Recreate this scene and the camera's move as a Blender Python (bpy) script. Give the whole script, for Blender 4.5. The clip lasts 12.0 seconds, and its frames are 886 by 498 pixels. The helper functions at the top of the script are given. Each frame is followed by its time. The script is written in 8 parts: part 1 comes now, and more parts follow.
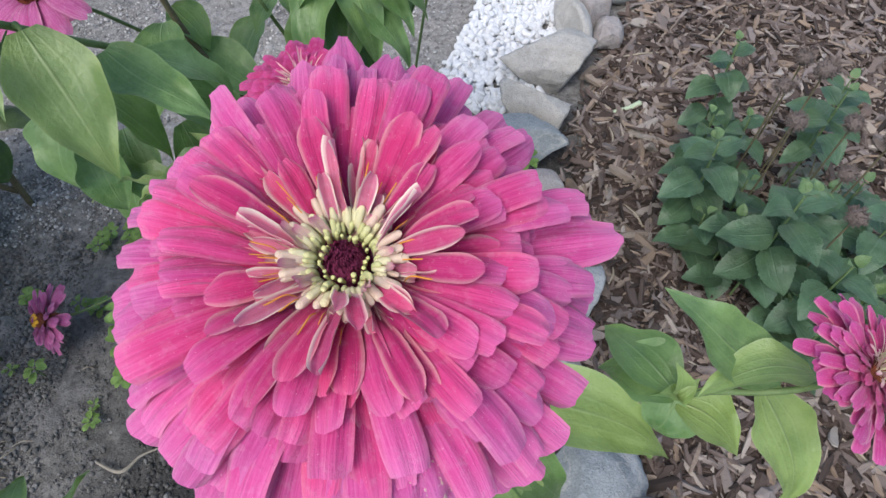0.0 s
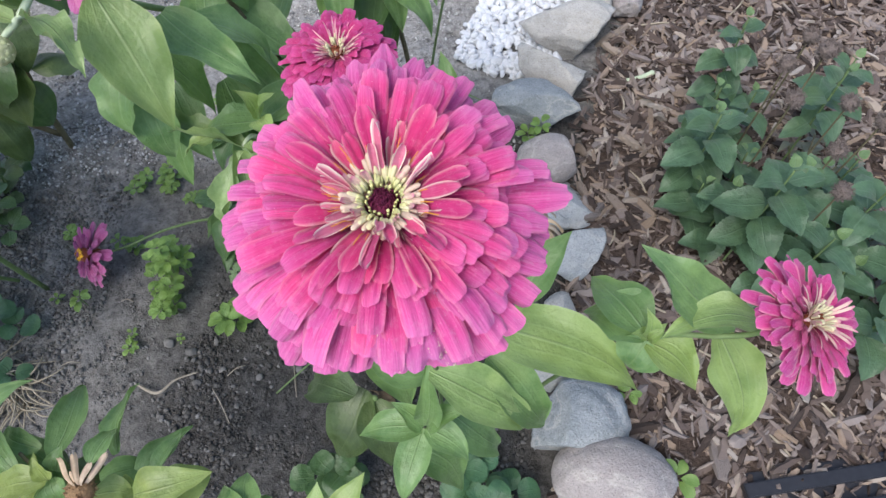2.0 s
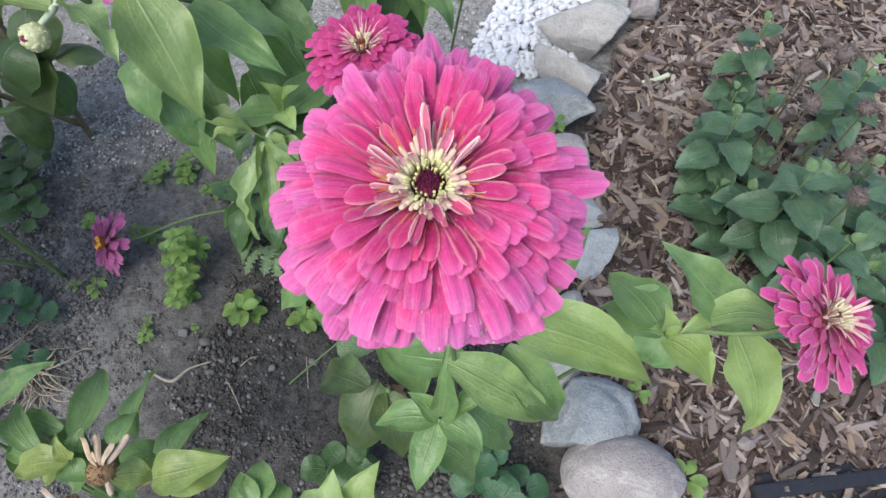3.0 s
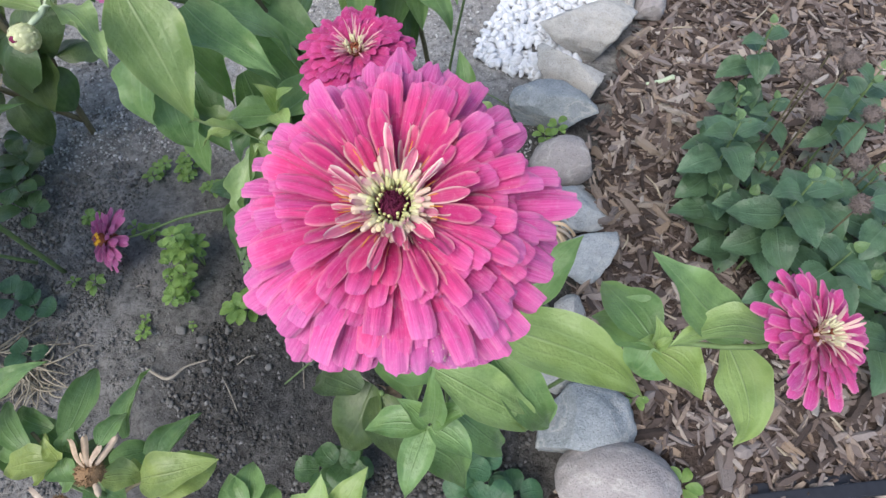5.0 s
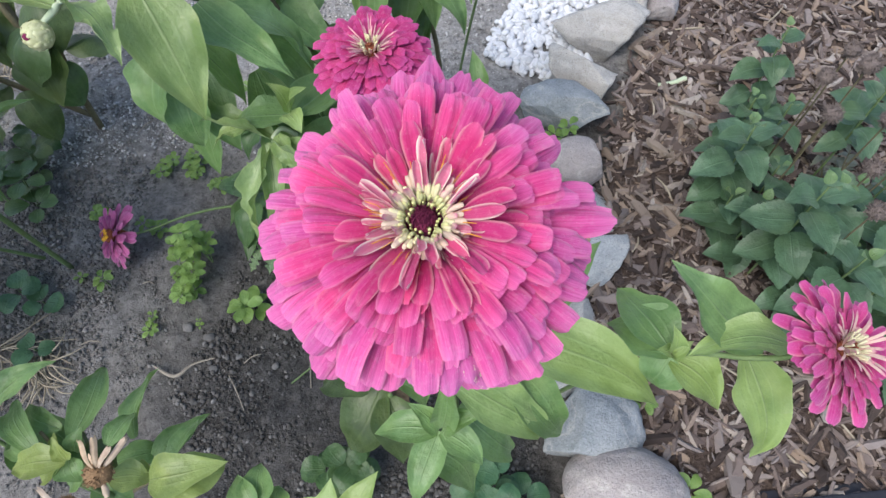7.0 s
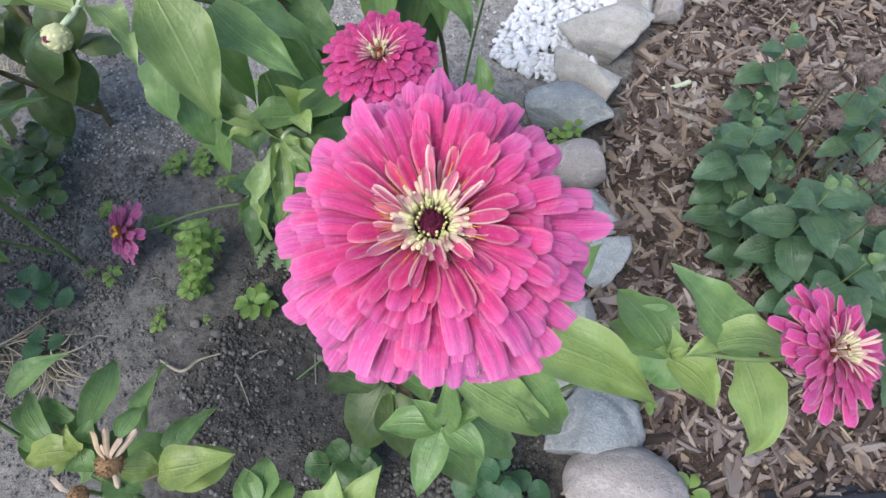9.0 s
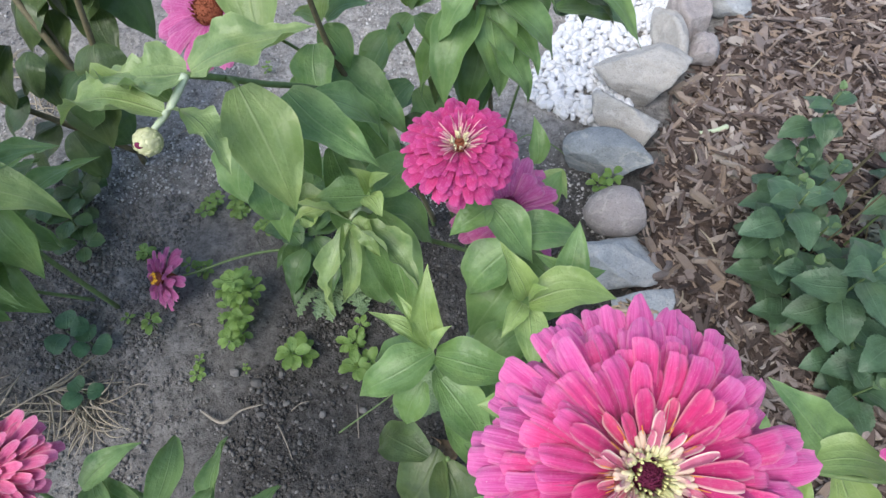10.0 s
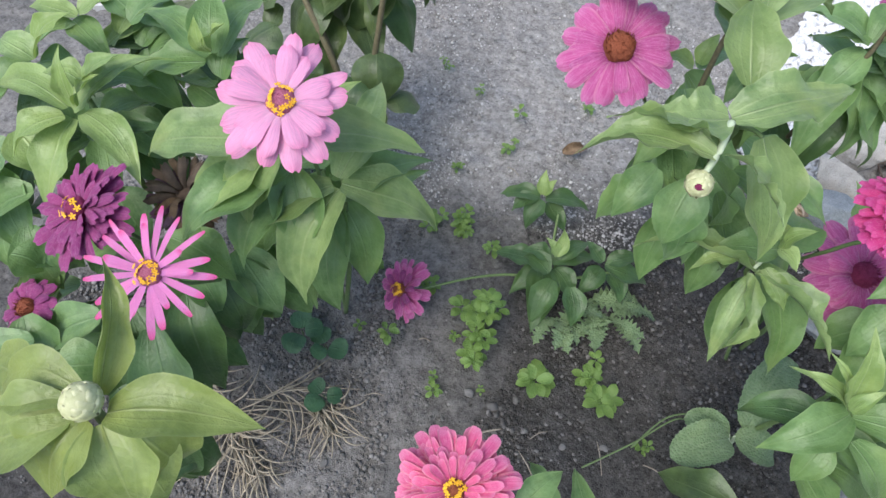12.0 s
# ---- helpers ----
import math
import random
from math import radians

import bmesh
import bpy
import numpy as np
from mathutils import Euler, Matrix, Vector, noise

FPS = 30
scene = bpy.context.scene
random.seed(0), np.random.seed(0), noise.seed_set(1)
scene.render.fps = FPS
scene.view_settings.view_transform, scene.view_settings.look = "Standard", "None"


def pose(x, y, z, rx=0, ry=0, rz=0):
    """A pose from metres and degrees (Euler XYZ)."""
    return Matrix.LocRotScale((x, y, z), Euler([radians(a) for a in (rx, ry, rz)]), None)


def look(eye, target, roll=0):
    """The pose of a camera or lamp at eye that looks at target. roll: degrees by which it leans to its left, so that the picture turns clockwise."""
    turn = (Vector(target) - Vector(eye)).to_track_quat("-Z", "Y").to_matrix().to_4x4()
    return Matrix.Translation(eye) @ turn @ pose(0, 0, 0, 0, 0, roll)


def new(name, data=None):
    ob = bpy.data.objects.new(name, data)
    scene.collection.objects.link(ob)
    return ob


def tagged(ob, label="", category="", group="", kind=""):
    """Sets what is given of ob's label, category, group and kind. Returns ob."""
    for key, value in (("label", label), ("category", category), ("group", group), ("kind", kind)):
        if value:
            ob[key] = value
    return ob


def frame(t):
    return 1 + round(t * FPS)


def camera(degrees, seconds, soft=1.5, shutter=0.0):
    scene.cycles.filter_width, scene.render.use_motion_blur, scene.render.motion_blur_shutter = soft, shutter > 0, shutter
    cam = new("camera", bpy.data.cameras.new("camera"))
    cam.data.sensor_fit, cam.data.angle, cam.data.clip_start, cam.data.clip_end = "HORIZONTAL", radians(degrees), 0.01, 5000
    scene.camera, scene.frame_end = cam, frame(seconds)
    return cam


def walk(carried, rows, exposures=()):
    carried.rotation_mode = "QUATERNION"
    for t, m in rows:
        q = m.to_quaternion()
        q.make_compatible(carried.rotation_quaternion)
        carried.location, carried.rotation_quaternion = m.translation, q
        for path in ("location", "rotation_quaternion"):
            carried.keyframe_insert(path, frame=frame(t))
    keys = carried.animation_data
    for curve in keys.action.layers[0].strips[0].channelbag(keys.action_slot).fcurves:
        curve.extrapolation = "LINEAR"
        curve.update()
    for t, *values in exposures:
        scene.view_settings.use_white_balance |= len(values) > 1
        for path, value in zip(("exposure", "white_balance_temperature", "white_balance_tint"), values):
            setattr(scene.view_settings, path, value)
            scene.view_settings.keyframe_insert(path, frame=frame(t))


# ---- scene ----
cam = camera(72.4, 12.0)
PATH = [
    (0, (0.0810, 0.0796, 0.8248), (0.0630, 0.6203, -0.0162), -3.43),
    (0.5, (0.0849, 0.0571, 0.8274), (0.0620, 0.5472, -0.0440), -3.57),
    (1, (0.0951, 0.0412, 0.8594), (0.0653, 0.5214, -0.0173), -3.64),
    (1.5, (0.0932, 0.0371, 0.8770), (0.0582, 0.5183, 0.0011), -3.59),
    (2, (0.0855, 0.0420, 0.8769), (0.0443, 0.5236, 0.0015), -3.44),
    (2.5, (0.0802, 0.0464, 0.8854), (0.0339, 0.5265, 0.0094), -3.29),
    (3, (0.0742, 0.0327, 0.8803), (0.0235, 0.5144, 0.0054), -3.11),
    (5, (0.0871, 0.0431, 0.8799), (0.0248, 0.5185, 0.0023), -3.57),
    (5.5, (0.0896, 0.0359, 0.8831), (0.0251, 0.5107, 0.0054), -3.60),
    (6, (0.0878, 0.0347, 0.8797), (0.0215, 0.5087, 0.0017), -3.58),
    (6.5, (0.0900, 0.0420, 0.8743), (0.0215, 0.5145, -0.0044), -3.69),
    (7, (0.0776, 0.0507, 0.8779), (0.0104, 0.5205, -0.0023), -3.43),
    (9, (0.0775, 0.0457, 0.8887), (0.0043, 0.5138, 0.0081), -3.46),
    (9.5, (0.0518, 0.0582, 0.9002), (-0.0189, 0.5251, 0.0187), -3.17),
    (10, (0.0013, 0.1108, 0.9237), (-0.0683, 0.5789, 0.0428), -2.52),
    (10.5, (-0.0487, 0.1425, 0.9682), (-0.1195, 0.6194, 0.0921), -1.74),
    (11, (-0.0973, 0.1347, 0.9650), (-0.1718, 0.6285, 0.0986), -0.91),
    (11.5, (-0.2385, 0.0599, 0.9412), (-0.3080, 0.5650, 0.0810), 1.40),
    (12, (-0.3874, 0.0596, 0.9318), (-0.4619, 0.5572, 0.0676), 4.30),
]
walk(cam, [(t, look(eye, target, roll)) for t, eye, target, roll in PATH], [(0.0, 0.70), (0.5, 0.82), (1.0, 0.92), (12.0, 0.92)])
SKY, SUN = 0.15, 1.7

# ---- light ----
world = bpy.data.worlds.new("overcast_sky")
scene.world = world
world.use_nodes = True
wn = world.node_tree.nodes
sky = wn.new("ShaderNodeTexSky")
sky.sky_type = "NISHITA"
sky.sun_disc = False
sky.sun_elevation, sky.sun_rotation = radians(58), radians(215)
sky.air_density, sky.dust_density, sky.ozone_density = 1.0, 2.0, 1.5
wn["Background"].inputs["Strength"].default_value = SKY
world.node_tree.links.new(sky.outputs[0], wn["Background"].inputs["Color"])
sun = new("sun", bpy.data.lights.new("sun", "SUN"))
sun.data.energy, sun.data.angle, sun.data.color = SUN, radians(40), (1.0, 0.98, 0.96)
sun.matrix_basis = look((0, 0, 5), (0.30, 0.43, 4.15))


# ---- materials ----
def material(name, rough=0.6, spec=0.3):
    m = bpy.data.materials.new(name)
    m.use_nodes = True
    b = m.node_tree.nodes["Principled BSDF"]
    b.inputs["Roughness"].default_value = rough
    b.inputs["Specular IOR Level"].default_value = spec
    return m, m.node_tree.nodes, m.node_tree.links, b


def ramp(n, l, src, stops):
    r = n.new("ShaderNodeValToRGB")
    while len(r.color_ramp.elements) < len(stops):
        r.color_ramp.elements.new(0.5)
    for e, (p, c) in zip(r.color_ramp.elements, stops):
        e.position = p
        e.color = (*c, 1) if len(c) == 3 else c
    l.new(src, r.inputs[0])
    return r.outputs[0]


def grain(n, l, scale, detail=5.0, rough=0.6, stretch=None, coords="Object"):
    """A noise, in metres (or in the sheet's own lengthwise and crosswise shares)."""
    tc = n.new("ShaderNodeTexCoord")
    mp = n.new("ShaderNodeMapping")
    l.new(tc.outputs[coords], mp.inputs[0])
    if stretch:
        mp.inputs["Scale"].default_value = stretch
    t = n.new("ShaderNodeTexNoise")
    t.inputs["Scale"].default_value = scale
    t.inputs["Detail"].default_value = detail
    t.inputs["Roughness"].default_value = rough
    l.new(mp.outputs[0], t.inputs["Vector"])
    return t.outputs[0], mp


def mix(n, l, fac, a, b, mode="MIX"):
    m = n.new("ShaderNodeMix")
    m.data_type, m.blend_type = "RGBA", mode
    for sock, v in ((m.inputs[0], fac), (m.inputs[6], a), (m.inputs[7], b)):
        if isinstance(v, bpy.types.NodeSocket):
            l.new(v, sock)
        elif isinstance(v, (int, float)):
            sock.default_value = v
        else:
            sock.default_value = (*v, 1)
    return m.outputs[2]


def calc(n, l, op, a, b=0.0, clamp=False):
    m = n.new("ShaderNodeMath")
    m.operation, m.use_clamp = op, clamp
    for sock, v in ((m.inputs[0], a), (m.inputs[1], b)):
        if isinstance(v, (int, float)):
            sock.default_value = v
        else:
            l.new(v, sock)
    return m.outputs[0]


def bump(n, l, b, height, strength=0.3, distance=0.001):
    k = n.new("ShaderNodeBump")
    k.inputs["Strength"].default_value, k.inputs["Distance"].default_value = strength, distance
    l.new(height, k.inputs["Height"])
    l.new(k.outputs[0], b.inputs["Normal"])
    return k.outputs[0]


def thin(m, n, l, b, colour, share, normal=None):
    """Lets a share of the light through, as leaves and petals do."""
    tr = n.new("ShaderNodeBsdfTranslucent")
    l.new(colour, tr.inputs["Color"])
    if normal is not None:
        l.new(normal, tr.inputs["Normal"])
    mx = n.new("ShaderNodeMixShader")
    mx.inputs[0].default_value = share
    l.new(b.outputs[0], mx.inputs[1])
    l.new(tr.outputs[0], mx.inputs[2])
    l.new(mx.outputs[0], n["Material Output"].inputs["Surface"])


def spread(n, l):
    """Lengthwise and crosswise share on a leaf or petal; crosswise 0 at the midrib, 1 at the edge."""
    tc = n.new("ShaderNodeTexCoord")
    s = n.new("ShaderNodeSeparateXYZ")
    l.new(tc.outputs["UV"], s.inputs[0])
    v = calc(n, l, "ABSOLUTE", calc(n, l, "MULTIPLY", calc(n, l, "SUBTRACT", s.outputs[1], 0.5), 2.0))
    return s.outputs[0], v, s.outputs[1]


def chance(n):
    return n.new("ShaderNodeObjectInfo").outputs["Random"]


def leaf_material(name, dark, light, vein, rough=0.40, veins=1.0, share=0.30, crinkle=0.0):
    m, n, l, b = material(name, rough, 0.5)
    b.inputs["Sheen Weight"].default_value, b.inputs["Sheen Roughness"].default_value = 0.10, 0.5
    u, v, _ = spread(n, l)
    g, _ = grain(n, l, 30.0, 5.0, 0.65)
    col = ramp(n, l, g, [(0.38, tuple(c * 0.82 for c in dark)), (0.62, light)])
    # long streaks paint the light and shade of the folds into the leaf
    long, _ = grain(n, l, 1.0, 1.5, 0.5, (1.4, 4.5, 1.0), "UV")
    col = mix(n, l, calc(n, l, "MULTIPLY", calc(n, l, "SUBTRACT", long, 0.45, True), 1.3, True), col, vein)
    fine, _ = grain(n, l, 260.0, 3.0)
    col = mix(n, l, calc(n, l, "MULTIPLY", fine, 0.25), col, light)
    col = mix(n, l, calc(n, l, "MULTIPLY", chance(n), 0.5), col, (dark[0] * 1.35, dark[1] * 1.08, dark[2] * 0.75))
    # midrib and two long side veins that run to the tip
    wander, _ = grain(n, l, 1.0, 2.0, 0.5, (2.5, 1.2, 1.0), "UV")
    vw = calc(n, l, "ADD", v, calc(n, l, "MULTIPLY", calc(n, l, "SUBTRACT", wander, 0.5), 0.16))
    rib = calc(n, l, "SUBTRACT", 1.0, calc(n, l, "MULTIPLY", v, 16.0), True)
    lines = calc(n, l, "MULTIPLY", rib, calc(n, l, "SUBTRACT", 1.05, u))
    fade = calc(n, l, "MULTIPLY", calc(n, l, "SUBTRACT", 1.0, u), 1.6, True)
    for place, weight in ((0.36, 0.26), (0.66, 0.14)):
        off = calc(n, l, "ABSOLUTE", calc(n, l, "SUBTRACT", vw, place))
        ridge = calc(n, l, "SUBTRACT", 1.0, calc(n, l, "MULTIPLY", off, 17.0), True)
        lines = calc(n, l, "MAXIMUM", lines, calc(n, l, "MULTIPLY", calc(n, l, "MULTIPLY", ridge, fade), weight))
    # short cross veins that slant from the midrib to the edge
    slant = calc(n, l, "FRACT", calc(n, l, "ADD", calc(n, l, "MULTIPLY", calc(n, l, "SUBTRACT", u, calc(n, l, "MULTIPLY", vw, 0.22)), 11.0), calc(n, l, "MULTIPLY", wander, 1.6)))
    cross = calc(n, l, "SUBTRACT", 1.0, calc(n, l, "MULTIPLY", calc(n, l, "ABSOLUTE", calc(n, l, "SUBTRACT", slant, 0.5)), 7.0), True)
    lines = calc(n, l, "MAXIMUM", lines, calc(n, l, "MULTIPLY", cross, 0.07))
    col = mix(n, l, calc(n, l, "MULTIPLY", lines, 0.55 * veins), col, vein)
    # blue-grey sky sheen painted into the colour in long patches, paler margin
    sheen_tint, _ = grain(n, l, 1.0, 2.0, 0.5, (1.1, 3.2, 1.0), "UV")
    col = mix(n, l, calc(n, l, "MULTIPLY", calc(n, l, "SUBTRACT", sheen_tint, 0.48, True), 1.0, True), col, tuple(0.8 * c + k for c, k in zip(light, (0.05, 0.07, 0.07))))
    col = mix(n, l, calc(n, l, "MULTIPLY", calc(n, l, "SUBTRACT", v, 0.93, True), 4.0, True), col, vein)
    # pale worn blotches and yellowing towards the tip
    blot, _ = grain(n, l, 22.0, 2.0)
    col = mix(n, l, calc(n, l, "MULTIPLY", calc(n, l, "MULTIPLY", calc(n, l, "SUBTRACT", blot, 0.56, True), 3.0, True), 0.5), col, (vein[0] * 1.0, vein[1] * 0.95, vein[2] * 0.6))
    l.new(col, b.inputs["Base Color"])
    h = calc(n, l, "ADD", calc(n, l, "MULTIPLY", lines, -0.38), calc(n, l, "ADD", calc(n, l, "MULTIPLY", fine, 0.35), calc(n, l, "MULTIPLY", long, 0.15)))
    cell = n.new("ShaderNodeTexVoronoi")
    cell.feature = "SMOOTH_F1"
    cell.inputs["Scale"].default_value = 260.0
    tcc = n.new("ShaderNodeTexCoord")
    l.new(tcc.outputs["Object"], cell.inputs["Vector"])
    h = calc(n, l, "ADD", h, calc(n, l, "MULTIPLY", cell.outputs["Distance"], -0.22))
    if crinkle:
        vo = n.new("ShaderNodeTexVoronoi")
        vo.inputs["Scale"].default_value = 300.0
        tco = n.new("ShaderNodeTexCoord")
        l.new(tco.outputs["Object"], vo.inputs["Vector"])
        h = calc(n, l, "ADD", h, calc(n, l, "MULTIPLY", vo.outputs["Distance"], -crinkle))
        l.new(mix(n, l, calc(n, l, "MULTIPLY", vo.outputs["Distance"], 0.55, True), col, vein), b.inputs["Base Color"])
    nm = bump(n, l, b, h, 0.7, 0.0024)
    thin(m, n, l, b, mix(n, l, 0.5, col, (light[0] * 1.2, light[1] * 1.25, light[2] * 0.5)), share, nm)
    return m


def petal_material(name, root, body, tip, edge=(0.75, 0.62, 0.5), edging=0.0, streak=0.35, worn=0.0):
    m, n, l, b = material(name, 0.62, 0.2)
    u, v, _ = spread(n, l)
    col = ramp(n, l, u, [(0.0, root), (0.35, body), (0.8, body), (1.0, tip)])
    rnd = chance(n)
    hue = n.new("ShaderNodeHueSaturation")
    l.new(calc(n, l, "ADD", calc(n, l, "MULTIPLY", rnd, 0.014), 0.493), hue.inputs["Hue"])
    l.new(calc(n, l, "ADD", calc(n, l, "MULTIPLY", rnd, 0.34), 0.80), hue.inputs["Value"])
    l.new(col, hue.inputs["Color"])
    col = hue.outputs[0]
    ga, mp = grain(n, l, 1.0, 4.0, 0.65, (2.4, 15.0, 1.0), "UV")
    off = n.new("ShaderNodeCombineXYZ")
    l.new(calc(n, l, "MULTIPLY", rnd, 37.0), off.inputs[0])
    l.new(off.outputs[0], mp.inputs["Location"])
    st = ramp(n, l, ga, [(0.42, (0, 0, 0)), (0.62, (1, 1, 1))])
    col = mix(n, l, calc(n, l, "MULTIPLY", st, streak), col, tuple(min(0.9, c * 1.2 + 0.10) for c in tip))
    gv, mv = grain(n, l, 1.0, 3.0, 0.6, (1.8, 30.0, 1.0), "UV")
    l.new(off.outputs[0], mv.inputs["Location"])
    dark = ramp(n, l, gv, [(0.54, (0, 0, 0)), (0.66, (1, 1, 1))])
    col = mix(n, l, calc(n, l, "MULTIPLY", dark, 0.38), col, tuple(c * 0.62 for c in body))
    mot, _ = grain(n, l, 420.0, 4.0, 0.65)
    col = mix(n, l, calc(n, l, "MULTIPLY", calc(n, l, "SUBTRACT", mot, 0.52, True), 1.2, True), col, tuple(min(0.9, 0.6 * c + 0.28) for c in tip))
    if edging:
        rim = calc(n, l, "MULTIPLY", calc(n, l, "SUBTRACT", v, 0.70, True), 4.0, True)
        col = mix(n, l, calc(n, l, "MULTIPLY", rim, edging), col, edge)
    spots, _ = grain(n, l, 2400.0, 1.0)
    col = mix(n, l, calc(n, l, "MULTIPLY", calc(n, l, "SUBTRACT", spots, 0.73, True), 6.0, True), col, (0.85, 0.7, 0.72))
    if worn:
        w, _ = grain(n, l, 300.0, 3.0, 0.7)
        k = calc(n, l, "MULTIPLY", calc(n, l, "SUBTRACT", w, 0.585, True), 14.0, True)
        col = mix(n, l, calc(n, l, "MULTIPLY", k, worn), col, (0.72, 0.60, 0.45))
    l.new(col, b.inputs["Base Color"])
    b.inputs["Sheen Weight"].default_value = 0.15
    nm = bump(n, l, b, calc(n, l, "ADD", ga, mot), 0.5, 0.0010)
    thin(m, n, l, b, col, 0.22, nm)
    return m


def plain(name, a, c, scale=60.0, rough=0.7, spec=0.25, relief=0.3, depth=0.001, tint=0.0, detail=5.0, share=0.0):
    """A grained, mottled surface between two colours, with its own relief."""
    m, n, l, b = material(name, rough, spec)
    g, _ = grain(n, l, scale, detail, 0.65)
    big, _ = grain(n, l, scale * 0.16, 3.0)
    col = ramp(n, l, g, [(0.3, a), (0.7, c)])
    col = mix(n, l, calc(n, l, "MULTIPLY", big, 0.5), col, tuple((x + y) * 0.36 for x, y in zip(a, c)))
    if tint:
        hue = n.new("ShaderNodeHueSaturation")
        rnd = chance(n)
        l.new(calc(n, l, "ADD", calc(n, l, "MULTIPLY", rnd, 2.0 * tint), 1.0 - tint), hue.inputs["Value"])
        l.new(calc(n, l, "ADD", calc(n, l, "MULTIPLY", rnd, 0.5), 0.75), hue.inputs["Saturation"])
        l.new(col, hue.inputs["Color"])
        col = hue.outputs[0]
    l.new(col, b.inputs["Base Color"])
    nm = bump(n, l, b, g, relief, depth)
    if share:
        thin(m, n, l, b, col, share, nm)
    return m


def soil_material():
    m, n, l, b = material("soil", 0.95, 0.1)
    big, _ = grain(n, l, 3.2, 3.0)
    mid, _ = grain(n, l, 45.0, 6.0, 0.7)
    fine, _ = grain(n, l, 420.0, 4.0, 0.7)
    damp = ramp(n, l, mid, [(0.3, (0.036, 0.034, 0.032)), (0.72, (0.118, 0.113, 0.106))])
    dry = ramp(n, l, mid, [(0.28, (0.21, 0.200, 0.186)), (0.7, (0.475, 0.456, 0.428))])
    sp = n.new("ShaderNodeTexCoord")
    s = n.new("ShaderNodeSeparateXYZ")
    l.new(sp.outputs["Object"], s.inputs[0])
    # the open bed farther back lies drier and paler than the soil among the plants
    away = calc(n, l, "MULTIPLY", calc(n, l, "SUBTRACT", calc(n, l, "ADD", calc(n, l, "ADD", s.outputs[1], calc(n, l, "MULTIPLY", s.outputs[0], -0.3)), calc(n, l, "MULTIPLY", big, 0.5)), 0.95), 4.0, True)
    path = calc(n, l, "SUBTRACT", 1.0, calc(n, l, "MULTIPLY", calc(n, l, "ABSOLUTE", calc(n, l, "SUBTRACT", calc(n, l, "ADD", s.outputs[0], calc(n, l, "MULTIPLY", big, 0.16)), -0.50)), 3.6), True)
    pale = calc(n, l, "MAXIMUM", away, calc(n, l, "MULTIPLY", path, 0.72))
    # the dry, trodden part ends with the bed
    ln = n.new("ShaderNodeVectorMath")
    ln.operation = "LENGTH"
    l.new(sp.outputs["Object"], ln.inputs[0])
    patchy, _ = grain(n, l, 0.8, 4.0)
    near = calc(n, l, "SUBTRACT", 2.6, calc(n, l, "ADD", ln.outputs["Value"], calc(n, l, "MULTIPLY", patchy, 1.2)), True)
    pale = calc(n, l, "ADD", calc(n, l, "MULTIPLY", pale, near), calc(n, l, "MULTIPLY", calc(n, l, "SUBTRACT", 1.0, near), calc(n, l, "MULTIPLY", patchy, 0.7)))
    col = mix(n, l, pale, damp, dry)
    col = mix(n, l, calc(n, l, "MULTIPLY", calc(n, l, "SUBTRACT", fine, 0.42, True), 0.9), col, (0.26, 0.25, 0.24))
    crumb, _ = grain(n, l, 150.0, 5.0, 0.75)
    col = mix(n, l, 0.55, col, ramp(n, l, crumb, [(0.38, (0.30, 0.30, 0.30)), (0.50, (0.95, 0.95, 0.95)), (0.64, (1.0, 1.0, 1.0))]), "MULTIPLY")
    lump, _ = grain(n, l, 85.0, 3.0, 0.6)
    col = mix(n, l, 0.5, col, ramp(n, l, lump, [(0.36, (0.50, 0.49, 0.48)), (0.50, (1.0, 1.0, 1.0))]), "MULTIPLY")
    l.new(col, b.inputs["Base Color"])
    bump(n, l, b, calc(n, l, "ADD", calc(n, l, "ADD", mid, lump), calc(n, l, "MULTIPLY", fine, 0.8)), 0.8, 0.006)
    return m


def by_island(name, stops, scale, rough, relief, depth, stretch=None):
    """For many small pieces: each takes its own tone."""
    m, n, l, b = material(name, rough, 0.2)
    rnd = n.new("ShaderNodeNewGeometry").outputs["Random Per Island"]
    both = calc(n, l, "FRACT", calc(n, l, "ADD", rnd, chance(n)))
    col = ramp(n, l, both, stops)
    g, _ = grain(n, l, scale, 5.0, 0.7, stretch)
    col = mix(n, l, calc(n, l, "MULTIPLY", g, 0.42), col, tuple(c * 0.55 for c in stops[0][1]), "MIX")
    l.new(col, b.inputs["Base Color"])
    bump(n, l, b, g, relief, depth)
    return m


